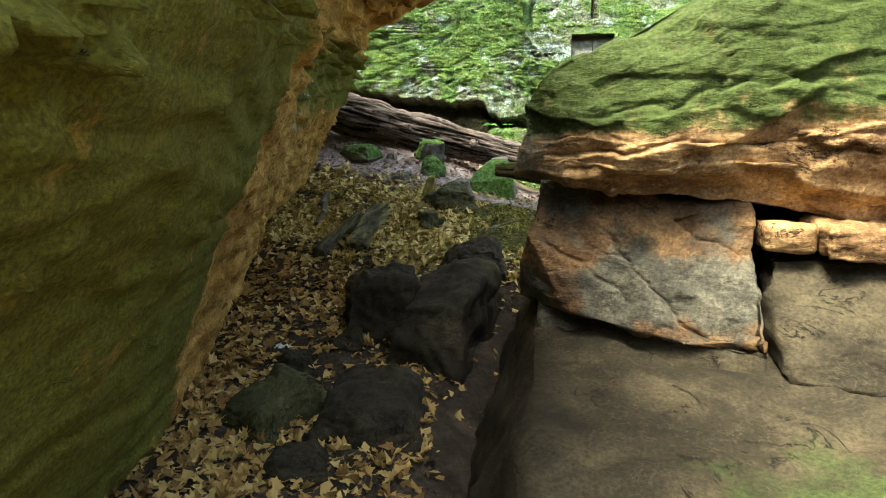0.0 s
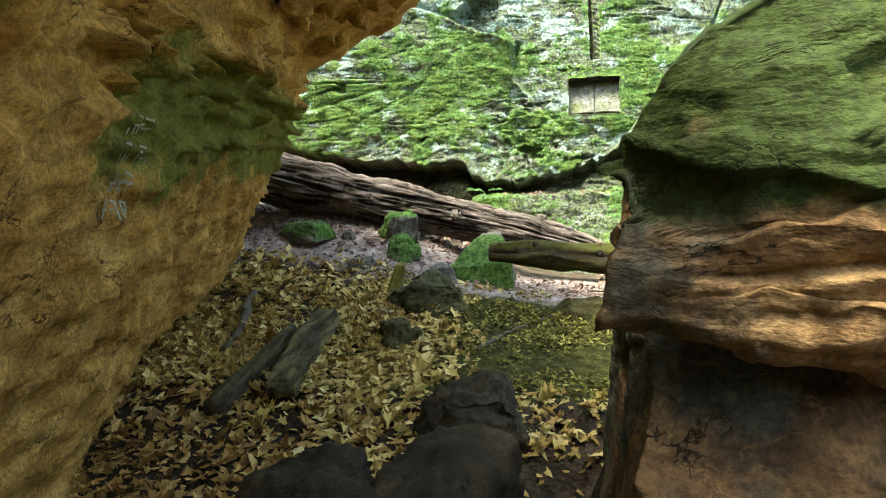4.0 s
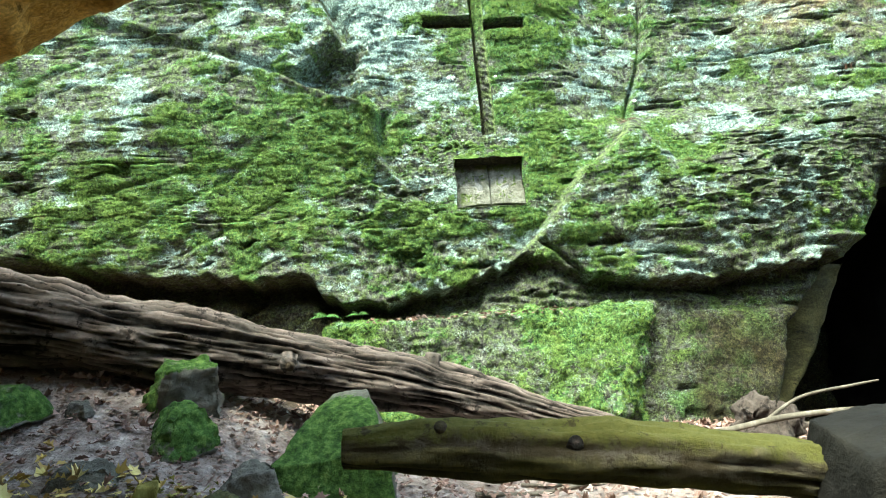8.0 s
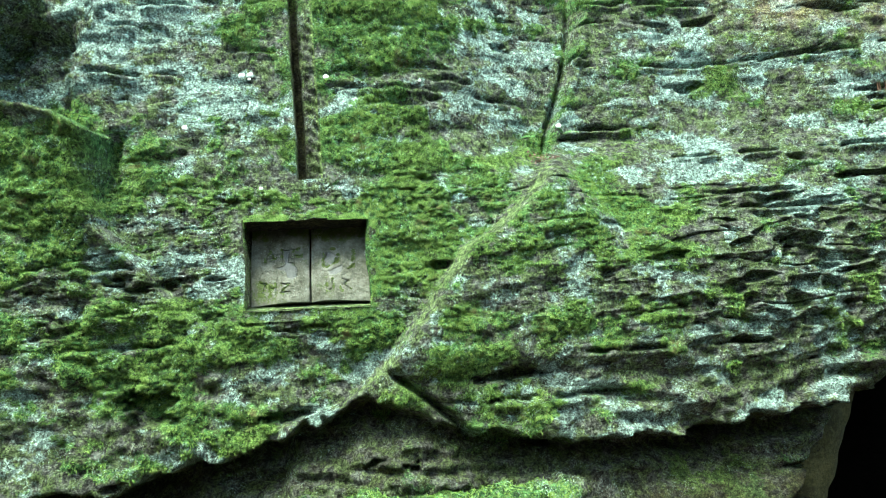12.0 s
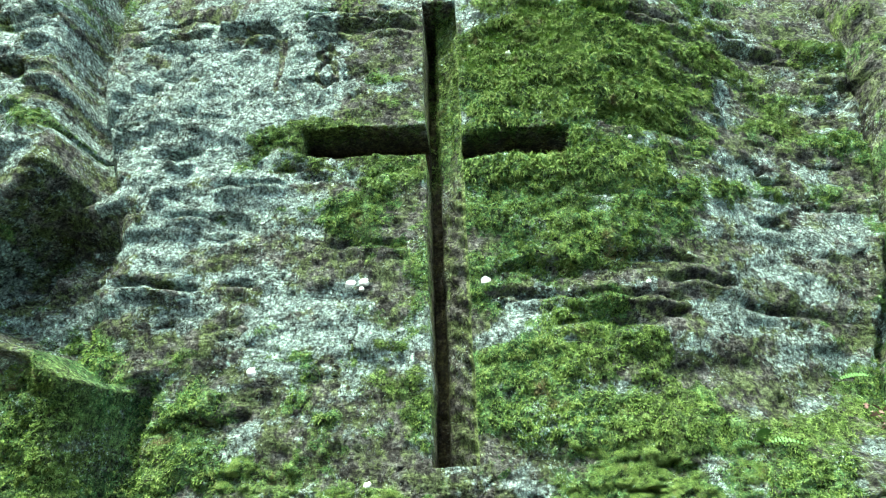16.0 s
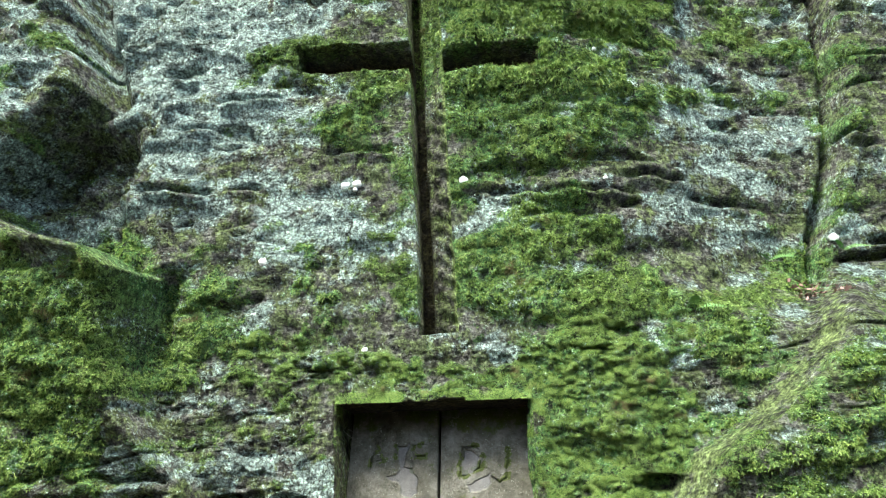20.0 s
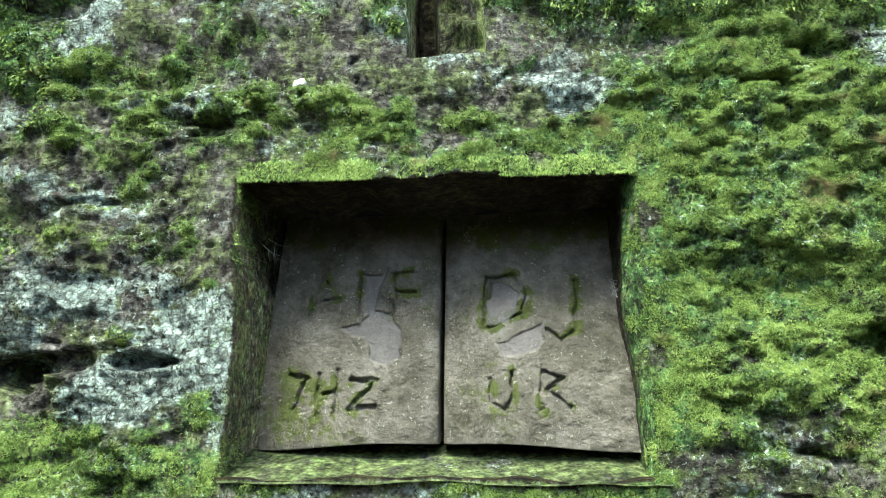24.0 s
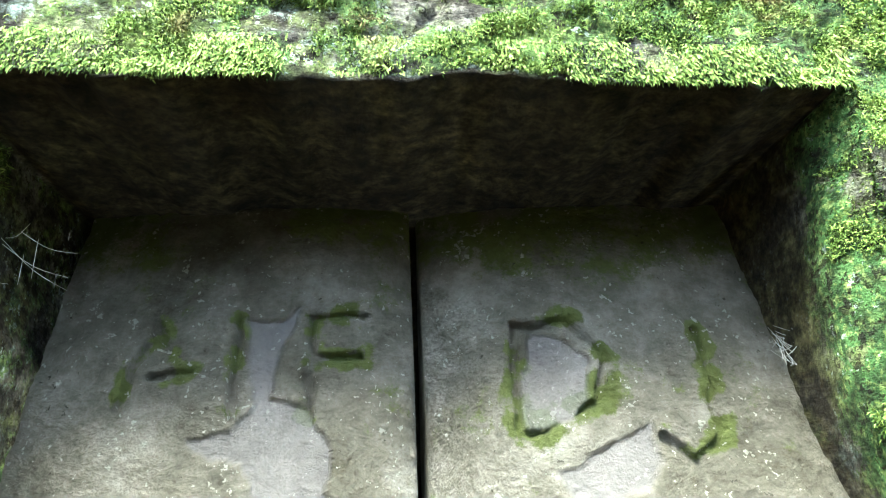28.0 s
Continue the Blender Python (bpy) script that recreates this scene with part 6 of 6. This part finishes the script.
    c = [(-1.40, -2.42, -0.25), (-0.80, -2.52, -0.25), (-0.78, -1.75, -0.25), (-1.30, -1.75, -0.25), (-1.38, -2.36, 0.10), (-0.84, -2.36, 0.14), (-0.96, -1.95, 0.38), (-1.12, -1.92, 0.36)]
    v, f, nr = rock_shape(c, 34, 0.12, 0.04, 3.0, seed=51)
    m = 1.0 * smooth(0.05, 0.55, nr[:, 2] - 0.25 * nr[:, 1]) + 0.4 * fbm(v[:, 0] * 5, v[:, 1] * 5, v[:, 2] * 5, octaves=2, seed=52) - 0.6 * smooth(0.28, 0.36, v[:, 2])
    return tagged(mesh_object("mossy_boulder", v, f, MOSSY, attrs=plain_attrs(v, moss=np.clip(m, 0, 1))), "pointed boulder with bright green moss beside the logs", "stone")


wedge_boulder()
stone("mossy_stone", -1.92, -1.78, 0.19, 0.14, 0.24, "angular stone with moss on its upper side", 0.75, 25, 14, 61, n=22, rounding=0.12)
stone("mossy_stone", -1.80, -2.10, 0.15, 0.12, 0.18, "small mossy stone on bare soil", 1.0, 50, -8, 62, n=18, rounding=0.2)
stone("mossy_stone", -2.74, -2.06, 0.26, 0.15, 0.13, "low flat mossy stone on the slope", 0.75, -20, 6, 63, n=22, rounding=0.14)
stone("grey_stone", -1.42, -2.44, 0.15, 0.10, 0.13, "flat grey stone beside the mossy boulder", 0.1, 10, 8, 64, n=18, rounding=0.12)
stone("grey_stone", -2.06, -2.54, 0.14, 0.08, 0.07, "dark flat stone half sunk in the leaf litter", 0.15, 15, 8, 65, n=16, rounding=0.12)
stone("mossy_stone", -1.36, -3.16, 0.23, 0.18, 0.20, "rounded mossy stone half buried in leaves", 0.35, 20, 0, 66, n=24, rounding=0.16, material=OLIVE_STONE)
stone("mossy_stone", -1.43, -2.98, 0.16, 0.12, 0.22, "mossy stone behind a lower one in the litter", 0.35, 50, 6, 76, n=20, rounding=0.16, material=OLIVE_STONE)
stone("mossy_stone", -1.60, -3.22, 0.09, 0.09, 0.12, "small mossy stone in the leaf litter", 0.5, 0, 0, 67, n=16, rounding=0.2, material=OLIVE_STONE)
stone("mossy_stone", -0.26, -3.04, 0.22, 0.15, 0.10, "low mossy stone on the path", 0.6, 12, 4, 68, n=20, rounding=0.14, top=0.55, material=OLIVE_STONE)
stone("grey_stone", -1.47, -3.88, 0.11, 0.10, 0.16, "dark stone standing in the leaf litter", 0.1, 40, 0, 69, n=18, rounding=0.2, material=OLIVE_STONE)
stone("grey_stone", -1.36, -3.82, 0.06, 0.05, 0.09, "small dark stone in the leaf litter", 0.1, 10, 0, 75, n=14, rounding=0.2, material=OLIVE_STONE)
stone("grey_stone", -0.12, -3.45, 0.07, 0.06, 0.06, "small dark stone on mossy soil", 0.2, 10, 0, 77, n=12, rounding=0.2, material=OLIVE_STONE)
stone("grey_stone", -2.35, -2.0, 0.06, 0.05, 0.06, "small grey stone on the slope", 0.2, 0, 0, 70, n=12)
stone("grey_stone", -2.86, -1.98, 0.07, 0.05, 0.07, "small grey stone on the slope", 0.2, 0, 0, 71, n=12)
stone("grey_stone", -3.02, -2.0, 0.06, 0.05, 0.05, "small flat grey stone on the slope", 0.2, 30, 0, 78, n=12)
stone("mossy_stone", -1.62, -0.60, 0.16, 0.12, 0.14, "mossy stone on pale leaf litter below the cliff", 0.8, 10, 0, 72, n=16)
stone("grey_stone", -1.50, -0.32, 0.12, 0.09, 0.10, "round grey stone on pale leaf litter", 0.2, 10, 0, 73, n=16)
stone("mossy_stone", -1.98, -0.55, 0.12, 0.10, 0.08, "small mossy stone on pale leaf litter", 0.8, 10, 0, 74, n=14)
# dark stones in the passage
DARKST = dict(material=GREYSTONE, n=24)
stone("dark_stone", -0.92, -5.62, 0.26, 0.52, 0.34, "long dark leaning stone in the passage", 0.1, -10, 6, 81, top=0.75, rounding=0.14, **DARKST)
stone("dark_stone", -1.36, -5.66, 0.25, 0.24, 0.36, "dark blocky stone in the passage", 0.0, 10, 0, 82, rounding=0.18, top=0.8, **DARKST)
stone("dark_stone", -0.86, -4.86, 0.26, 0.26, 0.20, "rounded dark stone in the passage", 0.0, 10, 0, 83, rounding=0.45, **DARKST)
stone("dark_stone", -1.16, -6.62, 0.28, 0.30, 0.20, "flat greenish stone on the passage floor", 0.7, 5, 8, 84, rounding=0.14, top=0.8, **DARKST)
stone("dark_stone", -1.66, -6.72, 0.19, 0.25, 0.17, "flat brown-grey stone among dead leaves", 0.25, -20, 10, 85, rounding=0.10, top=0.8, material=OLIVE_STONE, n=24)
stone("dark_stone", -1.78, -6.15, 0.13, 0.10, 0.09, "small flat stone among dead leaves", 0.1, 20, 0, 86, rounding=0.3, **DARKST)
stone("dark_stone", -1.35, -7.15, 0.16, 0.13, 0.08, "low stone among dead leaves", 0.2, 20, 0, 87, rounding=0.3, **DARKST)
stone("dark_stone", -1.52, -5.9, 0.11, 0.09, 0.08, "small stone among dead leaves", 0.1, 0, 0, 88, rounding=0.3, **DARKST)


paper = new("paper_scrap")
paper.location = on_ground(-1.94, -6.05, 0.03)
tagged(paper, "torn crumpled white paper scrap lying on dead leaves", "litter")
for k, (cx, cy, rx, ry) in enumerate(((0, 0, 0.035, 0.02), (0.05, 0.015, 0.025, 0.016), (0.02, -0.035, 0.018, 0.016))):
    a, b = np.meshgrid(np.linspace(-1, 1, 12), np.linspace(-1, 1, 12))
    r = 1 + 0.5 * fbm(a * 1.5, b * 1.5, k, octaves=2, seed=620)
    px, py = cx + rx * a * r, cy + ry * b * r
    mesh_object("scrap", np.stack([px, py, 0.012 + 0.03 * fbm(px * 40, py * 40, octaves=2, seed=622)], -1).reshape(-1, 3), grid_faces(12, 12), CHALK, None, paper)


# ---------------------------------------------------------------- dead leaves
def leaf_mesh(pos, size, yaw, tilt_dir, tilt, curl, rng):
    """Many small lobed leaves of thirteen points, each with its own turn, tilt and curl."""
    n = len(pos)
    half = [(0.13, -0.30, 0.5), (0.31, -0.24, 1), (0.25, -0.03, 0.6), (0.36, 0.16, 1), (0.19, 0.27, 0.5)]
    shape = np.array([(0, -0.55, 0)] + half + [(0, 0.62, 0.4)] + [(-x, y, z) for x, y, z in half[::-1]] + [(0, 0.0, 0)])
    wob = 1 + 0.30 * rng.normal(size=(n, 13, 1)).clip(-1, 1)
    p = np.repeat(shape[None, :, :2], n, 0) * wob * size[:, None, None]
    z = shape[None, :, 2] * curl[:, None] * size[:, None]
    c, s = np.cos(yaw)[:, None], np.sin(yaw)[:, None]
    x, y = p[..., 0] * c - p[..., 1] * s, p[..., 0] * s + p[..., 1] * c
    z = z + (x * np.cos(tilt_dir)[:, None] + y * np.sin(tilt_dir)[:, None]) * np.tan(tilt)[:, None]
    v = np.stack([x, y, z], -1) + pos[:, None, :]
    tri = np.array([(12, k, (k + 1) % 12) for k in range(12)])
    f = (np.arange(n)[:, None, None] * 13 + tri[None]).reshape(-1, 3)
    return v.reshape(-1, 3), f


def scatter_leaves(name, count, where, material, label, seed, size=(0.03, 0.075)):
    """Leaves strewn over the ground where the chance function allows."""
    rng = np.random.RandomState(seed)
    pts = []
    while len(pts) < count:
        x, y = rng.uniform(-4, 3.4, 4 * count), rng.uniform(-9.5, 0.6, 4 * count)
        ok = rng.uniform(size=len(x)) < where(x, y)
        pts.extend(np.stack([x, y], -1)[ok][: count - len(pts)])
    pts = np.array(pts)
    z = ground_z(pts[:, 0], pts[:, 1]) + rng.uniform(0.002, 0.035, len(pts))
    n = len(pts)
    v, f = leaf_mesh(np.column_stack([pts, z]), rng.uniform(*size, n) , rng.uniform(0, 6.3, n), rng.uniform(0, 6.3, n), rng.normal(size=n).clip(-2, 2) * 0.42, rng.normal(size=n) * 0.35, rng)
    return tagged(mesh_object(name, v, f, material, flat=True), label, "leaves", kind="stuff")


def passage_leaves(x, y):
    p = smooth(-2.3, -3.2, y) * smooth(0.5, -0.2, x)
    p = p * (0.55 + 1.2 * fbm(x * 1.6, y * 1.6, octaves=2, seed=190) + 0.35 * smooth(-1.0, -1.6, x)) * (1 - smooth(-1.3, -0.8, x) * smooth(-4.9, -4.3, y))
    p = p * (1 - 0.92 * smooth(-0.88, -0.68, x) * smooth(-4.75, -5.2, y))
    return np.clip(p, 0, 1) * (1 - 0.6 * smooth(0.0, 0.5, fbm(x * 2.5, y * 2.5, octaves=2, seed=192)))


def wall_leaves(x, y):
    left = smooth(-2.4, -1.6, y) * smooth(-0.9, -1.3, x) * (0.25 + 0.75 * smooth(-1.6, -0.9, y))
    right = smooth(-2.2, -1.2, y) * smooth(-0.2, 0.8, x) * (1 - smooth(1.9, 2.3, x) * smooth(-0.8, -0.4, y))
    return np.clip((left + right) * (0.5 + 1.2 * fbm(x * 2, y * 2, octaves=2, seed=194)), 0, 1)


scatter_leaves("leaf_litter", 14000, lambda x, y: passage_leaves(x, y) * smooth(-4.9, -5.4, y + 0.3 * x + 0.4), LEAVES_DARK, "dark brown dead leaves covering the passage floor", 301, (0.025, 0.085))
scatter_leaves("leaf_litter", 11000, lambda x, y: passage_leaves(x, y) * smooth(-5.4, -4.9, y + 0.3 * x + 0.4), LEAVES, "tan dead leaves on the floor under the leaning rock", 306, (0.02, 0.088))
scatter_leaves("leaf_litter", 8500, wall_leaves, LEAVES_PALE, "pale pinkish-brown dead leaves below the cliff", 302, (0.025, 0.075))
scatter_leaves("leaf_litter", 6000, lambda x, y: np.clip(smooth(-4.9, -4.2, y) * smooth(-2.3, -2.8, y) * smooth(-2.2, -1.4, x) * smooth(0.45, 0.0, x) * (0.35 + 1.9 * fbm(x * 2, y * 2, octaves=3, seed=196)), 0, 1), LEAVES_OLIVE,
               "olive-yellow bits of litter and moss at the passage mouth", 304, (0.010, 0.036))
scatter_leaves("leaf_litter", 3200, lambda x, y: smooth(-2.9, -2.4, y) * smooth(-1.4, -1.8, y) * smooth(0.9, 0.3, x), LEAVES_PALE, "scattered pale leaf bits on trodden soil", 303, (0.010, 0.045))

# leaves on the ledge and in the pocket of the rib, in the cliff's lean
rng = np.random.RandomState(305)
n = 420
lu = rng.uniform(-1.15, 0.55, n)
lw = 0.02 + rng.uniform(-0.12, 0.20, n)
lv = 0.585 + 0.015 * (lu + 1) + rng.uniform(0.0, 0.03, n)
v, f = leaf_mesh(np.stack([lu, -lw, lv], -1), rng.uniform(0.02, 0.05, n), rng.uniform(0, 6.3, n), rng.uniform(0, 6.3, n), rng.normal(size=n).clip(-2, 2) * 0.3, rng.normal(size=n) * 0.3, rng)
tagged(mesh_object("leaf_litter", v, f, LEAVES_PALE, LEAN, flat=True), "pale dead leaves lying along the mossy ledge", "leaves", kind="stuff")
n = 90
lu, lv = 1.20 + 0.14 * rng.uniform(size=n), 2.28 + 0.10 * rng.uniform(size=n)
lw = np.array([face_w(a, b) for a, b in zip(lu, lv)]) + 0.008
v, f = leaf_mesh(np.stack([lu, -lw, lv], -1), rng.uniform(0.008, 0.024, n), rng.uniform(0, 6.3, n), rng.uniform(0, 6.3, n), rng.normal(size=n).clip(-2, 2) * 0.5, rng.normal(size=n) * 0.3, rng)
tagged(mesh_object("leaf_litter", v, f, LEAVES_PALE, LEAN, flat=True), "reddish dead leaves caught in a rock pocket", "leaves", kind="stuff")


# ---------------------------------------------------------------- moss
def moss_shoots(count, data, seed, length, droop, label, box=None, lo=0.36, hi=0.85, matrix=LEAN, fine=34.0, thin=0.13, hole=None):
    """Short pointed shoots that stand out of the mossy rock, thick where the mask is high."""
    rng = np.random.RandomState(seed)
    verts, faces, mask = data
    quad = verts[faces]
    mid = quad.mean(1)
    nrm = np.cross(quad[:, 2] - quad[:, 0], quad[:, 3] - quad[:, 1])
    area = np.linalg.norm(nrm, axis=1) / 2
    nrm = nrm / (2 * area[:, None] + 1e-12)
    weight = area * smooth(lo, hi, mask[faces].mean(1)) * (np.abs(quad[:, :, 1].max(1) - quad[:, :, 1].min(1)) < 0.04)
    if box:
        weight = weight * (mid[:, 0] > box[0]) * (mid[:, 0] < box[1]) * (mid[:, 2] > box[2]) * (mid[:, 2] < box[3])
    if hole:
        weight = weight * (1 - (mid[:, 0] > hole[0]) * (mid[:, 0] < hole[1]) * (mid[:, 2] > hole[2]) * (mid[:, 2] < hole[3]))
    cum = np.cumsum(weight)
    pick = np.minimum(np.searchsorted(cum, rng.uniform(0, cum[-1], int(count * 2.8))), len(weight) - 1)
    a, b = rng.uniform(size=(2, len(pick), 1))
    q = quad[pick]
    root = (q[:, 0] * (1 - a) + q[:, 1] * a) * (1 - b) + (q[:, 3] * (1 - a) + q[:, 2] * a) * b
    good = fbm(*(root * fine).T, octaves=2, seed=310) + 0.16 * rng.normal(size=len(root))
    keep = np.argsort(-good)[:count]
    root, nrm = root[keep], nrm[pick[keep]]
    count = len(root)
    ln = rng.uniform(*length, count)[:, None]
    way = 0.55 * nrm + 0.75 * rng.normal(size=(count, 3)) - np.array([0, 0, droop])
    way /= np.linalg.norm(way, axis=1)[:, None]
    side = np.cross(way, nrm + np.array([0, 0, 0.4]) + 0.45 * rng.normal(size=(count, 3)))
    side /= np.linalg.norm(side, axis=1)[:, None] + 1e-9
    centre = root + way * ln * 0.5 + nrm * 0.001
    tip = root + way * ln - np.array([0, 0, 1.0]) * ln * 0.2
    pts = np.stack([root, centre + side * ln * thin, tip, centre - side * ln * thin], 1).reshape(-1, 3)
    f = np.arange(count)[:, None] * 4 + np.array([[0, 1, 2, 3]])
    return tagged(mesh_object("moss", pts, f, MOSS_BLADES, matrix, flat=True), label, "moss", kind="stuff")


moss_shoots(460000, CLIFF_DATA, 401, (0.002, 0.0048), 0.15, "dense bright green moss shoots round the niche", (-0.62, 0.80, 1.46, 2.24))
def rim_moss():
    """Longer shoots that hang over the rim of the niche."""
    rng = np.random.RandomState(406)
    n = 60000
    t, side = rng.uniform(size=n), rng.uniform(size=n)
    u = np.where(side < 0.55, NICHE[0] + t * (NICHE[1] - NICHE[0]), np.where(side < 0.85, NICHE[1], NICHE[0]))
    v = np.where(side < 0.55, NICHE[3], NICHE[2] + t * (NICHE[3] - NICHE[2]))
    inw = np.where(side < 0.55, 0, np.where(side < 0.85, -1, 1))
    out = rng.uniform(0, 1, n) ** 2 * 0.03
    deep = np.where(side < 0.55, -0.006, rng.uniform(-0.012, 1, n) * np.where(side < 0.85, 0.05, 0.10))
    root = np.stack([u - inw * np.where(deep > 0, 0.002, out), deep - 0.006, v + (side < 0.55) * out], -1)
    keep = fbm(root[:, 0] * 18, root[:, 2] * 18, octaves=3, seed=408) + 0.10 * rng.normal(size=n) > 0.10
    root, inw, top, n = root[keep], inw[keep], (side < 0.55)[keep], int(keep.sum())
    ln = (0.002 + 0.006 * rng.uniform(size=n) ** 2)[:, None]
    way = np.stack([inw * 0.8 + 0.5 * rng.normal(size=n), -0.35 + 0.4 * rng.normal(size=n), -0.25 - 1.0 * top + 0.4 * rng.normal(size=n)], -1)
    way /= np.linalg.norm(way, axis=1)[:, None]
    wide = np.cross(way, np.array([0, -1.0, 0.4]) + 0.4 * rng.normal(size=(n, 3)))
    wide /= np.linalg.norm(wide, axis=1)[:, None]
    c = root + way * ln * 0.5
    pts = np.stack([root, c + wide * ln * 0.11, root + way * ln, c - wide * ln * 0.11], 1).reshape(-1, 3)
    f = np.arange(n)[:, None] * 4 + np.array([[0, 1, 2, 3]])
    return tagged(mesh_object("moss", pts, f, MOSS_BLADES, LEAN, flat=True), "fringe of green moss hanging over the niche rim", "moss", kind="stuff")


rim_moss()


def cobweb(u, v, w, size, seed, count):
    """A torn cobweb of thin pale threads."""
    rng = random.Random(seed)
    ob = new("cobweb")
    ob.matrix_world = LEAN @ Matrix.Translation((u, -w, v))
    tagged(ob, "torn dusty cobweb of pale threads in the corner of the niche", "cobweb")
    for k in range(count):
        a, b = (Vector((rng.uniform(-1, 1), rng.uniform(-0.5, 0.5), rng.uniform(-1, 1))) * size for _ in range(2))
        pts, faces, _, _ = tube([a, (a + b) / 2 + Vector((0, 0, -0.15 * size)), b], [0.00018, 0.00022, 0.00018], sides=4, per=4)
        tri = faces[:, 0] == faces[:, 3]
        q = faces[~tri]
        mesh_object("thread", pts, np.concatenate([q[:, [0, 1, 2]], q[:, [0, 2, 3]]]), CHALK, None, ob)
    return ob


cobweb(0.284, 1.822, -0.105, 0.016, 1, 34)
cobweb(-0.285, 1.90, -0.10, 0.03, 2, 8)

moss_shoots(340000, CLIFF_DATA, 402, (0.005, 0.013), 0.25, "green moss cushions on the cliff", (-1.5, 1.8, 1.0, 3.95), hole=(-0.62, 0.80, 1.46, 2.24))
moss_shoots(60000, CLIFF_DATA, 403, (0.010, 0.030), 0.8, "long hanging grassy moss above the cross arm", (0.03, 1.05, 3.10, 3.92), 0.45, 0.9, thin=0.06)
moss_shoots(130000, CLIFF_DATA, 404, (0.008, 0.020), 0.3, "green moss on the wider cliff", (-4.2, 3.9, 0.8, 4.3), hole=(-1.5, 1.8, 1.0, 3.95))
moss_shoots(110000, ROCKS["ledge_block"], 405, (0.008, 0.026), 0.45, "thick green moss on the ledge block", None)


def fern(u, v, w, size, fronds, label, seed):
    """A small fern with arching fronds on the rock."""
    rng = random.Random(seed)
    root = LEAN @ Vector((u, -w, v))
    ob = new("fern")
    ob.location = root
    tagged(ob, label, "fern")
    for k in range(fronds):
        a = -math.pi * (0.08 + 0.84 * k / max(1, fronds - 1)) + rng.uniform(-0.15, 0.15)
        d = Vector((math.cos(a), -0.45, 0.35 + rng.uniform(-0.1, 0.15))).normalized()
        bm = bmesh.new()
        last = None
        for i in range(13):
            t = i / 12
            p = d * (size * t) + Vector((0, 0, -0.42 * size * t * t))
            half = size * 0.17 * math.sin(math.pi * (0.12 + 0.86 * t) ** 0.8) if i else size * 0.01
            side = d.cross(Vector((0, -0.6, 1))).normalized()
            if i:
                for sgn in (-1, 1):
                    tip = p + side * sgn * half + d * size * 0.03
                    q = [bm.verts.new(c) for c in (p, p + d * size * 0.045, tip, p + side * sgn * half * 0.6 - d * size * 0.012)]
                    bm.faces.new(q if sgn > 0 else q[::-1])
        part("frond", bm, FERN, ob)
    return ob


fern(1.19, 2.48, face_w(1.19, 2.48), 0.10, 4, "small green fern at the crack of the rock", 1)
fern(1.44, 2.50, face_w(1.44, 2.50), 0.10, 4, "small pale green fern on the rock ledge", 2)
fern(0.82, 2.24, face_w(0.82, 2.24), 0.11, 3, "small green fern on the mossy rock", 3)
fern(-1.40, 0.66, 0.22, 0.14, 5, "small light green fern on the corner of the ledge", 4)
fern(-1.15, 0.66, 0.22, 0.10, 4, "small green fern on the mossy ledge", 5)


def white_spot(u, v, r, seed):
    k = np.argmin((CLIFF_DATA[0][:, 0] - u) ** 2 + (CLIFF_DATA[0][:, 2] - v) ** 2)
    w = -float(CLIFF_DATA[0][k, 1])
    m = LEAN @ Matrix.Translation((u, -w, v))
    vv, ff, _ = rock_shape(box_corners(-0.6 * r, 0.6 * r, -0.006, 0.008, -0.6 * r, 0.6 * r), 10, 0.9, 0.5 * r, 0.5 / r, seed=seed)
    return tagged(mesh_object("lichen_spot", vv, ff, WHITE_SPOT, m), "small round white lichen spot on the rock", "lichen", group="white lichen spots")


for k, (u, v, r) in enumerate(((-0.305, 2.736, 0.020), (-0.262, 2.740, 0.020), (-0.27, 2.715, 0.012), (-0.575, 2.46, 0.022), (0.615, 3.265, 0.014), (0.22, 3.63, 0.016), (1.42, 2.55, 0.026), (0.11, 2.735, 0.022), (0.60, 2.72, 0.012), (-0.22, 2.14, 0.014))):
    white_spot(u, v, r, 500 + k)


def hanging_roots(u, v, w, size, seed):
    """A tuft of thin brown roots that dangles from the rock."""
    rng = random.Random(seed)
    ob = new("hanging_roots")
    ob.location = LEAN @ Vector((u, -w, v))
    tagged(ob, "tuft of thin brown roots hanging from the cliff", "roots")
    for k in range(14):
        x, y = rng.uniform(-0.3, 0.3) * size, rng.uniform(-0.1, 0.1) * size
        n = rng.uniform(0.5, 1.0) * size
        tube_part("strand", [(x, y, 0.02), (x + rng.uniform(-0.05, 0.05) * size, y - 0.1 * size, -0.5 * n), (x + rng.uniform(-0.15, 0.15) * size, y - 0.05 * size, -n)], [0.006, 0.004, 0.002], ROOT, ob, sides=5, per=4, seed=k)
    return ob


hanging_roots(3.35, 2.78, 0.02, 0.26, 9)
